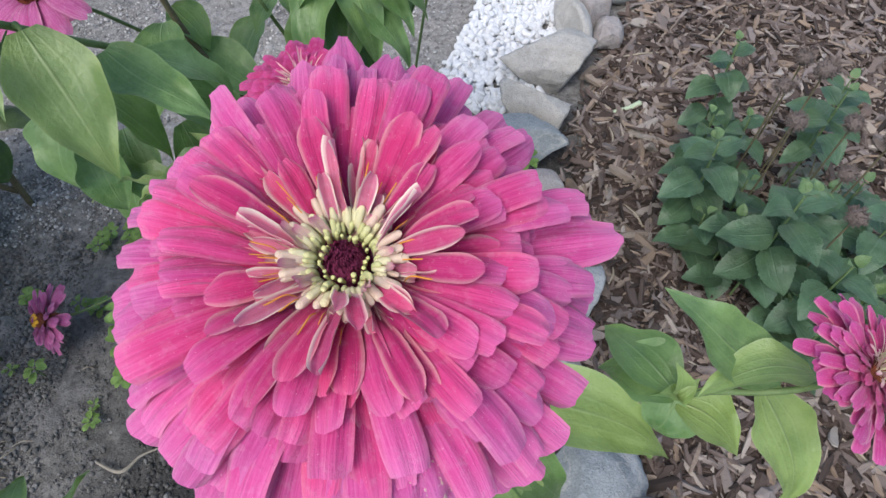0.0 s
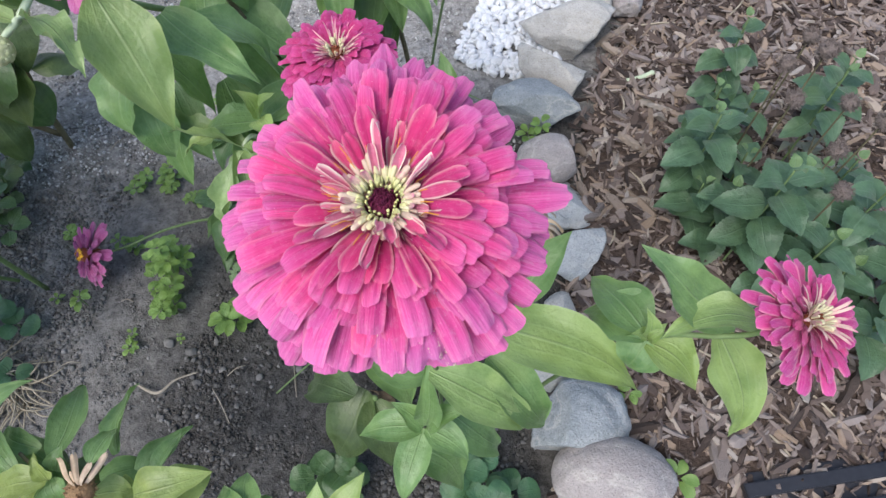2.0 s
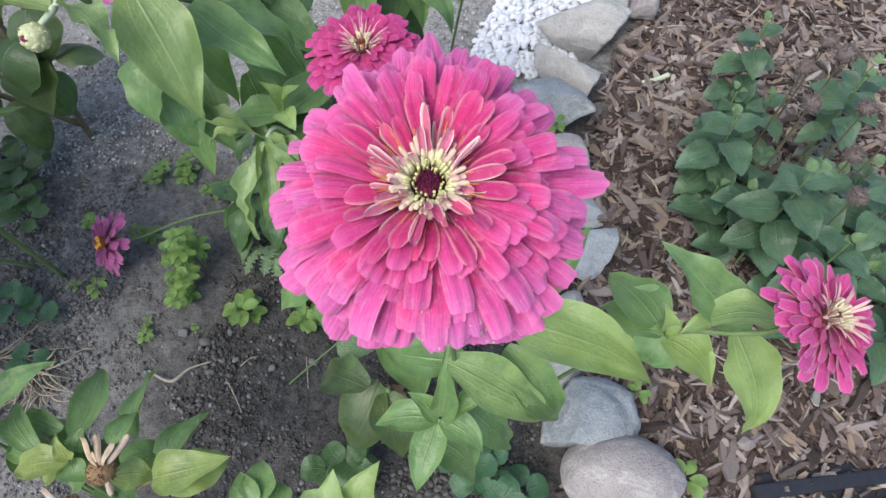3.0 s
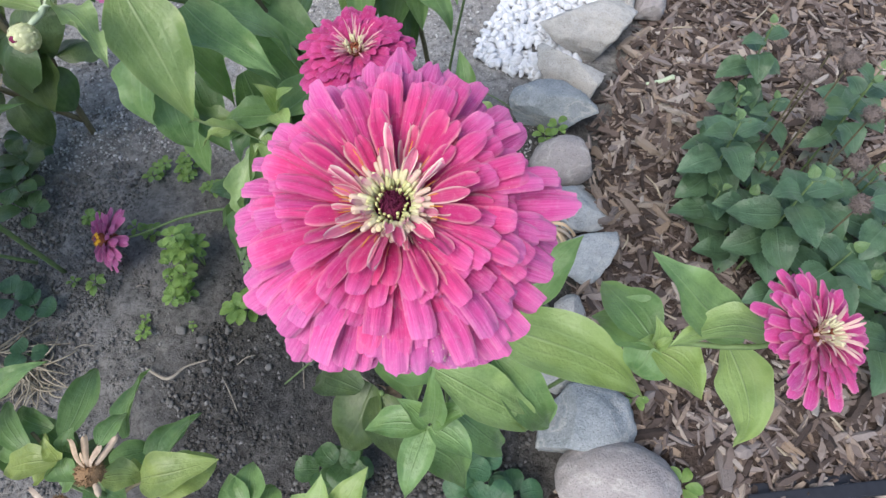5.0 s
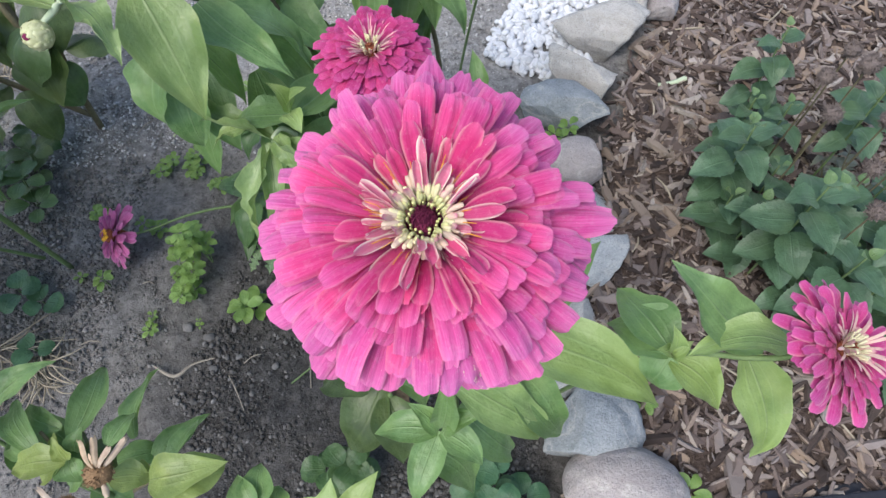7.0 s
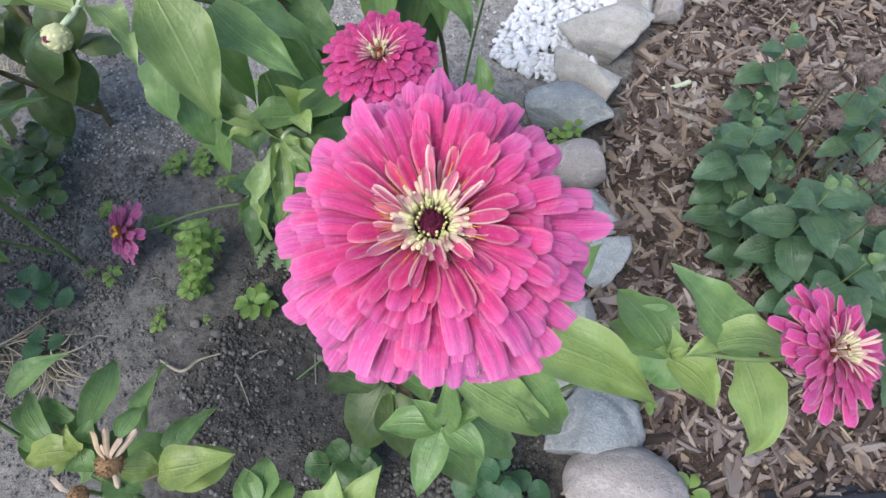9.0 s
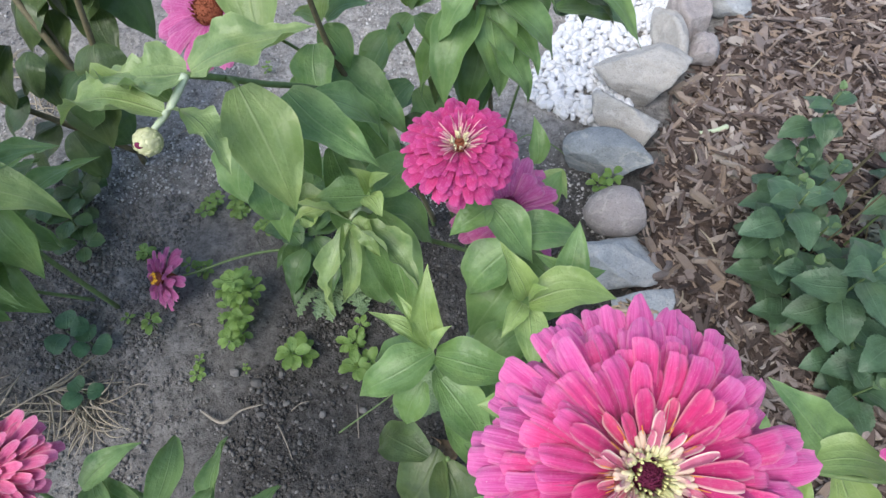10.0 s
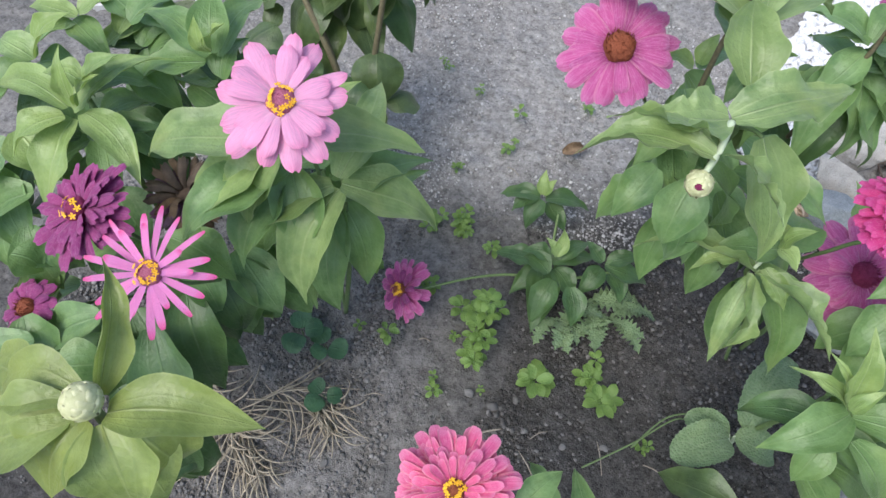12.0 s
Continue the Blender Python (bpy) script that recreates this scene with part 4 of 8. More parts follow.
# ---- black ribbed tray on the mulch ----
def tray():
    t = thing("plastic_tray", "black ribbed plastic tray lying on the mulch", "plastic tray", (0.86, 0.155, 0.018))
    def box(name, x0, x1, y0, y1, z0, z1, label=""):
        bm = bmesh.new()
        bmesh.ops.create_cube(bm, size=1.0)
        for v in bm.verts:
            v.co = Vector(((x0 + x1) / 2 + v.co.x * (x1 - x0), (y0 + y1) / 2 + v.co.y * (y1 - y0), (z0 + z1) / 2 + v.co.z * (z1 - z0)))
        bmesh.ops.bevel(bm, geom=bm.edges[:], offset=0.0015, segments=2, affect="EDGES")
        me = bpy.data.meshes.new(name)
        bm.to_mesh(me)
        bm.free()
        me.materials.append(PLASTIC)
        return part(name, me, t, label, Matrix.Rotation(radians(10), 4, "Z"))
    box("tray_base", -0.41, 0.40, -0.24, 0.095, 0.0, 0.010)
    for k in range(9):
        box("rib", -0.41, 0.40, -0.24 + k * 0.038, -0.222 + k * 0.038, 0.010, 0.024)


tray()


# ---- flower centres and petal rings (metres) ----
def double_rings(inner, mid, outer, cream, r=0.05, count=1.0):
    """Ring after ring of overlapping petals, the outer ones hanging, the inner ones short and upright."""
    k = r / 0.05
    def q(n, p0, p1, p2, w, cup, m, j, **e):
        return (max(5, round(n * count)), tuple(c * k for c in p0), tuple(c * k for c in p1), tuple(c * k for c in p2), w * k, cup, m, j, e)
    return [
        q(24, (0.006, -0.012), (0.032, -0.006), (0.0515, -0.016), 0.0125, 0.10, outer, 0.30),
        q(25, (0.006, -0.010), (0.030, -0.001), (0.0485, -0.0095), 0.0120, 0.10, outer, 0.30),
        q(24, (0.006, -0.008), (0.027, 0.002), (0.0440, -0.0040), 0.0112, 0.10, mid, 0.30),
        q(22, (0.006, -0.006), (0.024, 0.004), (0.0385, 0.0005), 0.0100, 0.10, mid, 0.28),
        q(19, (0.006, -0.004), (0.019, 0.005), (0.0320, 0.0035), 0.0088, 0.08, inner, 0.28),
        q(15, (0.006, -0.002), (0.015, 0.006), (0.0250, 0.0065), 0.0070, 0.04, inner, 0.30),
        q(11, (0.006, 0.000), (0.0115, 0.0065), (0.0185, 0.0105), 0.0050, -0.12, cream, 0.35, root=0.5),
        q(13, (0.0055, 0.001), (0.009, 0.007), (0.0125, 0.0105), 0.0032, -0.2, cream, 0.35, root=0.6),
    ]


GREEN_EYE = dict(r=0.0044, h=0.0036, mat=DISC_DARK, florets=(
    ("green_floret_ring", 24, 0.0037, 0.0047, 0.0020, 0.0030, 0.00044, 0.10, FLORET_GREEN),
    ("cream_floret_ring", 30, 0.0050, 0.0060, 0.0016, 0.0046, 0.00060, 0.30, FLORET_GREEN),
    ("middle_floret_ring", 36, 0.0056, 0.0070, 0.0012, 0.0054, 0.00074, 0.50, FLORET),
    ("outer_floret_ring", 36, 0.0062, 0.0080, 0.0010, 0.0058, 0.00085, 0.75, FLORET_PINK),
    ("bristle_tuft", 120, 0.0006, 0.0040, 0.0018, 0.0034, 0.00017, -0.10, DISC_DARK),
    ("orange_style_ring", 34, 0.0100, 0.0135, 0.0040, 0.0050, 0.00013, 0.9, STAMEN_ORANGE)))
CREAM_EYE = dict(r=0.006, h=0.005, mat=DISC_BROWN, florets=(
    ("cream_floret_ring", 26, 0.004, 0.0085, 0.003, 0.007, 0.0008, 0.25, FLORET),
    ("bristle_tuft", 16, 0.0004, 0.002, 0.004, 0.003, 0.0006, 0.0, DISC_BROWN)))
BROWN_EYE = dict(r=0.0125, h=0.0085, mat=DISC_BROWN, florets=(
    ("bristle_tuft", 150, 0.001, 0.0125, 0.0015, 0.0072, 0.00042, 0.08, DISC_BROWN),))
CONE_EYE = dict(r=0.0165, h=0.0105, mat=DISC_BROWN, florets=(
    ("bristle_tuft", 260, 0.001, 0.0165, 0.0020, 0.0085, 0.00042, 0.06, DISC_RED),))
DARK_EYE = dict(r=0.0150, h=0.0085, mat=DISC_DARK, florets=(
    ("bristle_tuft", 160, 0.001, 0.0150, 0.0015, 0.0072, 0.00045, 0.08, DISC_DARK),))
STAR_EYE = dict(r=0.0120, h=0.007, mat=DISC_ROSY, stars=17, florets=(("bristle_tuft", 60, 0.0008, 0.007, 0.002, 0.0045, 0.00055, 0.0, DISC_ROSY),))


def single_rings(mat, r, n, width, rows=2, drop=-0.006, cup=0.12, start=0.007, rise=0.003, **e):
    out = []
    for i in range(rows):
        s = 1 - 0.16 * i
        out.append((n, (start, -0.004 + 0.002 * i), (r * 0.55, 0.004 + rise * i), (r * s, drop + 0.005 * i), width, cup, mat, 0.22, dict(e)))
    return out


ZINNIAS = "zinnias in the bed"
R = ROSE

# the large rose zinnia
plant = thing("zinnia_plant", "tall zinnia with a large fully double rose-pink flower", "zinnia", (0.06, 0.22, 0), ZINNIAS)


F1 = Vector((0.0588, 0.145, 0.7185))
STRAP = dict(strap=True, root=0.36, tip=0.80)
big = [
    (46, (0.006, -0.016), (0.034, -0.008), (0.0515, -0.0225), 0.0098, 0.10, R["main_out"], 0.30, dict(STRAP, ragged=0.16)),
    (46, (0.006, -0.014), (0.034, -0.005), (0.0516, -0.0185), 0.0095, 0.10, R["main_out"], 0.32, dict(STRAP, ragged=0.16)),
    (46, (0.006, -0.0125), (0.033, -0.002), (0.0502, -0.0146), 0.0084, 0.10, R["main_out"], 0.36, dict(STRAP, ragged=0.14)),
    (44, (0.006, -0.011), (0.032, 0.001), (0.0484, -0.0108), 0.0082, 0.10, R["main_out"], 0.44, STRAP),
    (42, (0.006, -0.010), (0.030, 0.0028), (0.0460, -0.0074), 0.0080, 0.10, R["main_out"], 0.44, STRAP),
    (40, (0.006, -0.009), (0.029, 0.0040), (0.0433, -0.0044), 0.0078, 0.10, R["main_mid"], 0.46, STRAP),
    (37, (0.006, -0.008), (0.027, 0.0052), (0.0404, -0.0014), 0.0076, 0.10, R["main_mid"], 0.46, STRAP),
    (33, (0.006, -0.007), (0.025, 0.0062), (0.0374, 0.0012), 0.0072, 0.10, R["main_mid"], 0.48, STRAP),
    (31, (0.006, -0.006), (0.022, 0.0070), (0.0342, 0.0034), 0.0072, 0.09, R["main_mid"], 0.48, STRAP),
    (27, (0.006, -0.005), (0.019, 0.0074), (0.0310, 0.0056), 0.0066, 0.04, R["main_in"], 0.55, dict(STRAP, tip=0.6)),
    (19, (0.006, -0.003), (0.017, 0.0078), (0.0272, 0.0078), 0.0056, -0.05, R["main_in"], 0.60, dict(STRAP, tip=0.55)),
    (9, (0.006, -0.001), (0.014, 0.0078), (0.0242, 0.0104), 0.0044, -0.30, R["main_edged"], 0.65, dict(STRAP, root=0.45, tip=0.45)),
    (10, (0.0065, 0.000), (0.0110, 0.0070), (0.0212, 0.0118), 0.0036, -0.60, R["main_cream"], 0.70, dict(STRAP, root=0.5, tip=0.4)),
    (13, (0.0065, 0.000), (0.0095, 0.0060), (0.0158, 0.0096), 0.0029, -0.55, R["main_cream"], 0.70, dict(STRAP, root=0.7, tip=0.5)),
    (24, (0.0065, 0.000), (0.0085, 0.0052), (0.0122, 0.0084), 0.0021, -0.5, R["cream"], 0.60, dict(root=0.8)),
]
head = flower(plant, F1, (0.03, -0.26, 0.96), big, GREEN_EYE, 20, 1.05, 4, "double rose-pink flower head, weathered at its lower edge", [(0.060, 0.170, 0.55), (0.062, 0.19, 0.40), (0.06, 0.21, 0.2), (0.06, 0.22, -0.01)], fine=True, worn=R["main_worn"])
for a, lift, ln, w in [(-14, 0.02, 1.19, 0.0115), (-22, 0.10, 1.07, 0.011), (72, -0.10, 1.10, 0.0100), (60, -0.05, 1.06, 0.0115), (84, -0.05, 1.05, 0.010)]:
    part("petal", strap_mesh((0.006, -0.012), (0.033, -0.001), (0.0505 * ln, -0.0095), w, 0.10, R["main_out"], int(a) + 90, tip=0.3 if a == 72 else 0.7, ragged=0.03 if a == 72 else 0.2), head, "", Matrix.Rotation(radians(a), 4, "Z") @ Matrix.Rotation(lift, 4, "Y"))
rng = np.random.RandomState(77)
for k in range(26):
    a, s = radians(rng.uniform(222, 296)), rng.uniform(0.70, 1.0)
    part("petal", strap_mesh((0.014, -0.002), (0.036 * s, 0.0075 - 0.003 * s), (0.0515 * s, 0.0225 - 0.042 * s), rng.uniform(0.0080, 0.0100), 0.14, R["main_worn"] if 245 < a * 57.3 < 280 else R["main_out"], 300 + k, ragged=0.2), head, "", Matrix.Rotation(a - radians(20), 4, "Z") @ Matrix.Translation((0, 0, 0.004 * (1 - s))))
stalk(plant, [(0.062, 0.19, 0.28), (0.05, 0.165, 0.31), (0.041, 0.156, 0.335)], [0.002, 0.0018, 0.0016])
leaf(plant, (0.100, 0.212, 0.452), (0.222, 0.178, 0.405), 0.062, sag=.08, fold=.22, mat=LEAF_YOUNG)
leaf(plant, (0.127, 0.242, 0.430), (0.167, 0.287, 0.465), 0.040, mat=LEAF)
leaf(plant, (0.082, 0.235, 0.440), (0.005, 0.228, 0.450), 0.060, mat=LEAF_YOUNG)
leaf(plant, (0.057, 0.185, 0.420), (0.152, 0.161, 0.350), 0.050, mat=LEAF_YOUNG)
leaf(plant, (0.102, 0.204, 0.400), (0.165, 0.164, 0.330), 0.050)
leaf(plant, (0.069, 0.199, 0.380), (-0.005, 0.216, 0.360), 0.050)
leaf(plant, (0.048, 0.160, 0.335), (-0.012, 0.156, 0.320), 0.034, mat=LEAF)
leaf(plant, (0.048, 0.160, 0.335), (0.031, 0.100, 0.310), 0.036, mat=LEAF)
leaf(plant, (0.051, 0.160, 0.335), (0.090, 0.136, 0.320), 0.032, mat=LEAF)
leaf(plant, (0.051, 0.162, 0.335), (0.055, 0.199, 0.420), 0.026, mat=LEAF)
leaf(plant, (0.048, 0.160, 0.335), (0.021, 0.176, 0.360), 0.024, mat=LEAF)
leaf(plant, (0.053, 0.162, 0.335), (0.085, 0.173, 0.370), 0.026, mat=LEAF)
leaf(plant, (0.063, 0.190, 0.300), (0.129, 0.168, 0.220), 0.050)
leaf(plant, (0.026, 0.160, 0.280), (0.090, 0.123, 0.200), 0.050)
leaf(plant, (0.149, 0.216, 0.250), (0.164, 0.189, 0.220), 0.040)

# low broad leaves at its foot
plant = thing("leafy_seedling", "low young plant with broad dark green leaves", "seedling", (-0.02, 0.24, 0))
stalk(plant, [(-0.02, 0.24, -0.005), (-0.02, 0.235, 0.08), (-0.022, 0.23, 0.17)], 0.003)
leaf(plant, (-0.035, 0.242, 0.160), (-0.076, 0.170, 0.100), 0.080, mat=LEAF_DARK)
leaf(plant, (-0.026, 0.229, 0.160), (-0.001, 0.158, 0.120), 0.070, mat=LEAF_DARK)
leaf(plant, (-0.044, 0.228, 0.180), (-0.119, 0.271, 0.120), 0.060, mat=LEAF_DARK)

# the pink zinnia over the mulch
plant = thing("zinnia_plant", "zinnia leaning outwards with a half-open pink flower and cream centre", "zinnia", (0.14, 0.26, 0), ZINNIAS)
rings = double_rings(R["cerise"], R["wine"], R["wine"], R["cream"], 0.047, 1.2)
flower(plant, (0.300, 0.192, 0.520), (0.45, -0.12, 0.88), [r[:4] + (r[4] * 0.86, r[5], r[6], 0.34, dict(strap=True, tip=0.68, ragged=0.14)) for r in rings[1:6]] + [(22, (0.005, 0.0), (0.012, 0.010), (0.023, 0.0115), 0.0021, -0.1, R["cream"], 0.4, dict(root=0.6))] + rings[7:], CREAM_EYE, 50, 0.95, 9, "double pink flower head with a cream centre", [(0.262, 0.20, 0.468), (0.222, 0.208, 0.44), (0.18, 0.225, 0.30), (0.14, 0.26, -0.01)])
leaf(plant, (0.278, 0.210, 0.468), (0.213, 0.255, 0.506), 0.052, sag=-.04, fold=.2, mat=LEAF)
leaf(plant, (0.288, 0.206, 0.482), (0.222, 0.199, 0.470), 0.038, roll=20, fold=.25, mat=LEAF_YOUNG)
leaf(plant, (0.268, 0.206, 0.458), (0.294, 0.146, 0.385), 0.050, sag=.06, fold=.2, mat=LEAF_YOUNG)
leaf(plant, (0.222, 0.209, 0.443), (0.179, 0.239, 0.420), 0.055, mat=LEAF)
leaf(plant, (0.220, 0.211, 0.443), (0.189, 0.271, 0.420), 0.048, mat=LEAF)
leaf(plant, (0.220, 0.204, 0.443), (0.260, 0.173, 0.430), 0.042, mat=LEAF_YOUNG)
leaf(plant, (0.219, 0.206, 0.445), (0.208, 0.191, 0.420), 0.042, mat=LEAF)
leaf(plant, (0.220, 0.207, 0.443), (0.216, 0.219, 0.470), 0.018, mat=LEAF_YOUNG)
leaf(plant, (0.220, 0.207, 0.443), (0.230, 0.212, 0.460), 0.016, mat=LEAF_YOUNG)
leaf(plant, (0.220, 0.207, 0.443), (0.205, 0.204, 0.460), 0.015, mat=LEAF_YOUNG)

# bushy shoots with the withered flower
plant = thing("zinnia_plant", "bushy zinnia with fresh green shoots and one withered flower", "zinnia", (0.02, 0.36, 0), ZINNIAS)
stalk(plant, [(0.02, 0.36, -0.01), (0.01, 0.345, 0.2), (-0.02, 0.31, 0.32), (-0.037, 0.29, 0.40)], [0.004, 0.0035, 0.003, 0.0022])
stalk(plant, [(0.01, 0.345, 0.2), (0.03, 0.345, 0.33), (0.04, 0.339, 0.435)], [0.003, 0.0028, 0.002])
stalk(plant, [(0.02, 0.35, 0.2), (0.06, 0.385, 0.32), (0.078, 0.40, 0.41)], [0.003, 0.0026, 0.002])
stalk(plant, [(0.02, 0.35, 0.18), (0.08, 0.33, 0.28), (0.122, 0.325, 0.35), (0.130, 0.315, 0.388)], [0.003, 0.0028, 0.0026, 0.003])


def withered(plant, place, lean, scale=1.0, seed=3):
    """A spent head: tan curled petals above, faded purple ones hanging below."""
    m = ROOT[plant] @ head_pose(place, lean, 0) @ Matrix.Scale(scale, 4)
    head = part("withered_head", ball_mesh("withered_head", 0.016, DEAD, 2, (1, 1, 0.9), 0.2, 2, seed), plant, "withered tan and purple flower head", m)
    rng = np.random.RandomState(seed)
    tan = [petal_mesh((0.004, 0.008), (0.022, 0.018), (0.026, -0.008), 0.0038, 0.6, DEAD, k, nu=8, nv=4, curl=-0.6, notch=0.3) for k in range(6)]
    vio = [petal_mesh((0.004, 0.0), (0.019, 0.005), (0.018, -0.016), 0.0075, 0.5, DEAD_PURPLE, 9 + k, nu=7, nv=4) for k in range(4)]
    for k in range(180):
        a = rng.uniform(0, 6.28)
        s = rng.uniform(0.65, 1.1)
        part("petal", tan[k % 6], head, "", Matrix.Rotation(a, 4, "Z") @ Matrix.Translation((0, 0, rng.uniform(-0.010, 0.004))) @ Matrix.Rotation(rng.uniform(-0.9, 0.5), 4, "Y") @ Matrix.Rotation(rng.uniform(-0.7, 0.7), 4, "X") @ Matrix.Scale(s, 4))
    for k in range(34):
        a = radians(rng.uniform(190, 300))
        part("petal", vio[k % 4], head, "faded purple petal", Matrix.Rotation(a, 4, "Z") @ Matrix.Translation((0.004, 0, rng.uniform(-0.016, 0.008))) @ Matrix.Rotation(rng.uniform(-0.3, 0.4), 4, "Y") @ Matrix.Rotation(rng.uniform(-0.3, 0.3), 4, "X") @ Matrix.Scale(rng.uniform(0.8, 1.2), 4))


withered(plant, (0.136, 0.314, 0.408), (0.30, 0.25, 0.92), 1.25)
leaf(plant, (-0.037, 0.285, 0.360), (-0.109, 0.296, 0.324), 0.046, mat=LEAF_LUSH_SHADED)
leaf(plant, (-0.037, 0.285, 0.395), (-0.109, 0.246, 0.370), 0.048, sag=.14)
leaf(plant, (-0.035, 0.282, 0.360), (0.029, 0.236, 0.351), 0.046, mat=LEAF)
leaf(plant, (-0.035, 0.282, 0.395), (0.052, 0.273, 0.400), 0.048, sag=.14)
leaf(plant, (-0.040, 0.291, 0.400), (-0.047, 0.342, 0.460), 0.032, mat=LEAF_YOUNG)
leaf(plant, (-0.042, 0.288, 0.400), (-0.099, 0.310, 0.420), 0.020, mat=LEAF_YOUNG)
leaf(plant, (-0.041, 0.291, 0.400), (-0.071, 0.320, 0.440), 0.018, mat=LEAF_YOUNG)
leaf(plant, (-0.029, 0.265, 0.345), (0.033, 0.267, 0.287), 0.048, mat=LEAF)
leaf(plant, (-0.029, 0.265, 0.380), (0.022, 0.219, 0.330), 0.050)
leaf(plant, (-0.045, 0.265, 0.370), (-0.060, 0.231, 0.330), 0.040)
leaf(plant, (-0.039, 0.286, 0.400), (-0.024, 0.298, 0.430), 0.018, mat=LEAF_YOUNG)
leaf(plant, (0.043, 0.326, 0.398), (0.099, 0.368, 0.386), 0.046, mat=LEAF)
leaf(plant, (0.043, 0.326, 0.433), (0.120, 0.337, 0.435), 0.048, mat=LEAF_YOUNG)
leaf(plant, (0.043, 0.323, 0.433), (0.052, 0.266, 0.420), 0.034, mat=LEAF_YOUNG)
leaf(plant, (0.041, 0.331, 0.433), (0.017, 0.357, 0.480), 0.030, mat=LEAF_YOUNG)
leaf(plant, (0.038, 0.325, 0.433), (0.021, 0.289, 0.440), 0.022, mat=LEAF_YOUNG)
leaf(plant, (0.043, 0.328, 0.435), (0.057, 0.329, 0.460), 0.016, mat=LEAF_YOUNG)
leaf(plant, (0.034, 0.386, 0.325), (0.024, 0.323, 0.276), 0.066, mat=LEAF)
leaf(plant, (0.034, 0.386, 0.360), (-0.010, 0.331, 0.320), 0.070)
leaf(plant, (0.056, 0.327, 0.325), (0.118, 0.320, 0.285), 0.052, mat=LEAF)
leaf(plant, (0.056, 0.327, 0.360), (0.105, 0.277, 0.330), 0.055, mat=LEAF_DARK)
leaf(plant, (0.048, 0.338, 0.305), (0.049, 0.267, 0.256), 0.057, mat=LEAF_LUSH_SHADED)
leaf(plant, (0.048, 0.338, 0.340), (-0.008, 0.281, 0.300), 0.060)
leaf(plant, (0.079, 0.358, 0.400), (0.086, 0.410, 0.440), 0.036)
leaf(plant, (0.081, 0.358, 0.400), (0.112, 0.372, 0.420), 0.030)
leaf(plant, (0.079, 0.364, 0.400), (0.051, 0.378, 0.430), 0.024)
leaf(plant, (-0.022, 0.266, 0.275), (0.030, 0.204, 0.216), 0.057, mat=LEAF)
leaf(plant, (-0.022, 0.266, 0.310), (0.063, 0.237, 0.260), 0.060)

# the cerise zinnia and the flower below it
plant = thing("zinnia_plant", "zinnia with a double cerise flower and a second pink one below", "zinnia", (0.03, 0.50, 0), ZINNIAS)
rings = double_rings(R["cerise"], R["cerise"], R["cerise"], R["cream"], 0.0500, 1.55)
flower(plant, (-0.028, 0.431, 0.512), (0.02, -0.12, 1.0), [r[:4] + (r[4] * 0.86, r[5], r[6], 0.28, dict(strap=True, tip=0.78, ragged=0.2)) for r in rings[:6]] + [(34, (0.005, 0.0), (0.012, 0.010), (0.021, 0.0125), 0.0013, -0.1, R["thread"], 0.7, dict(root=0.7)), (18, (0.005, 0.0), (0.009, 0.008), (0.013, 0.0125), 0.0016, -0.1, R["cream"], 0.6, dict(root=0.7))], CREAM_EYE, 10, 1.0, 21, "double cerise flower head with cream threads", [(-0.045, 0.448, 0.42), (-0.035, 0.50, 0.25), (0.03, 0.50, -0.01)])
flower(plant, (0.022, 0.466, 0.358), (0.12, -0.42, 0.88), single_rings(R["magenta"], 0.066, 17, 0.021, 3, -0.010, start=0.012, rise=0.0015), DARK_EYE, 15, 1.0, 22, "single magenta-pink flower head with dark centre", [(0.02, 0.485, 0.28), (0.03, 0.50, 0.08)])
stalk(plant, [(0.03, 0.50, 0.05), (0.0, 0.475, 0.22), (-0.08, 0.44, 0.33), (-0.118, 0.425, 0.38), (-0.115, 0.424, 0.432)], [0.0035, 0.003, 0.0028, 0.0026, 0.002])
stalk(plant, [(-0.118, 0.425, 0.40), (-0.124, 0.412, 0.425), (-0.132, 0.401, 0.421)], [0.0024, 0.0024, 0.0018], STEM_PALE)
leaf(plant, (-0.116, 0.537, 0.295), (-0.116, 0.634, 0.255), 0.062, mat=LEAF_LUSH_SHADED)
leaf(plant, (-0.116, 0.537, 0.330), (-0.182, 0.622, 0.300), 0.065, mat=LEAF)
leaf(plant, (-0.110, 0.602, 0.265), (-0.071, 0.622, 0.252), 0.048, mat=LEAF)
leaf(plant, (-0.110, 0.602, 0.300), (-0.083, 0.642, 0.300), 0.050, mat=LEAF_DARK)
leaf(plant, (-0.152, 0.468, 0.360), (-0.212, 0.488, 0.340), 0.036, wave=.06, mat=LEAF)
leaf(plant, (-0.129, 0.400, 0.420), (-0.243, 0.420, 0.410), 0.034, roll=25, fold=.9, wave=.06, mat=LEAF_PALE)
leaf(plant, (-0.130, 0.398, 0.420), (-0.049, 0.334, 0.400), 0.034, roll=-25, fold=.9, wave=.06, mat=LEAF_PALE)
leaf(plant, (-0.132, 0.395, 0.420), (-0.148, 0.326, 0.350), 0.030, roll=20, fold=.8, wave=.06, mat=LEAF_PALE)
leaf(plant, (-0.136, 0.398, 0.420), (-0.136, 0.333, 0.360), 0.026, roll=-20, fold=.8, wave=.06, mat=LEAF_PALE)
leaf(plant, (-0.143, 0.411, 0.430), (-0.192, 0.391, 0.420), 0.024, wave=.08, mat=LEAF_PALE)
leaf(plant, (-0.124, 0.400, 0.430), (-0.098, 0.369, 0.410), 0.024, roll=30, wave=.08, mat=LEAF_PALE)
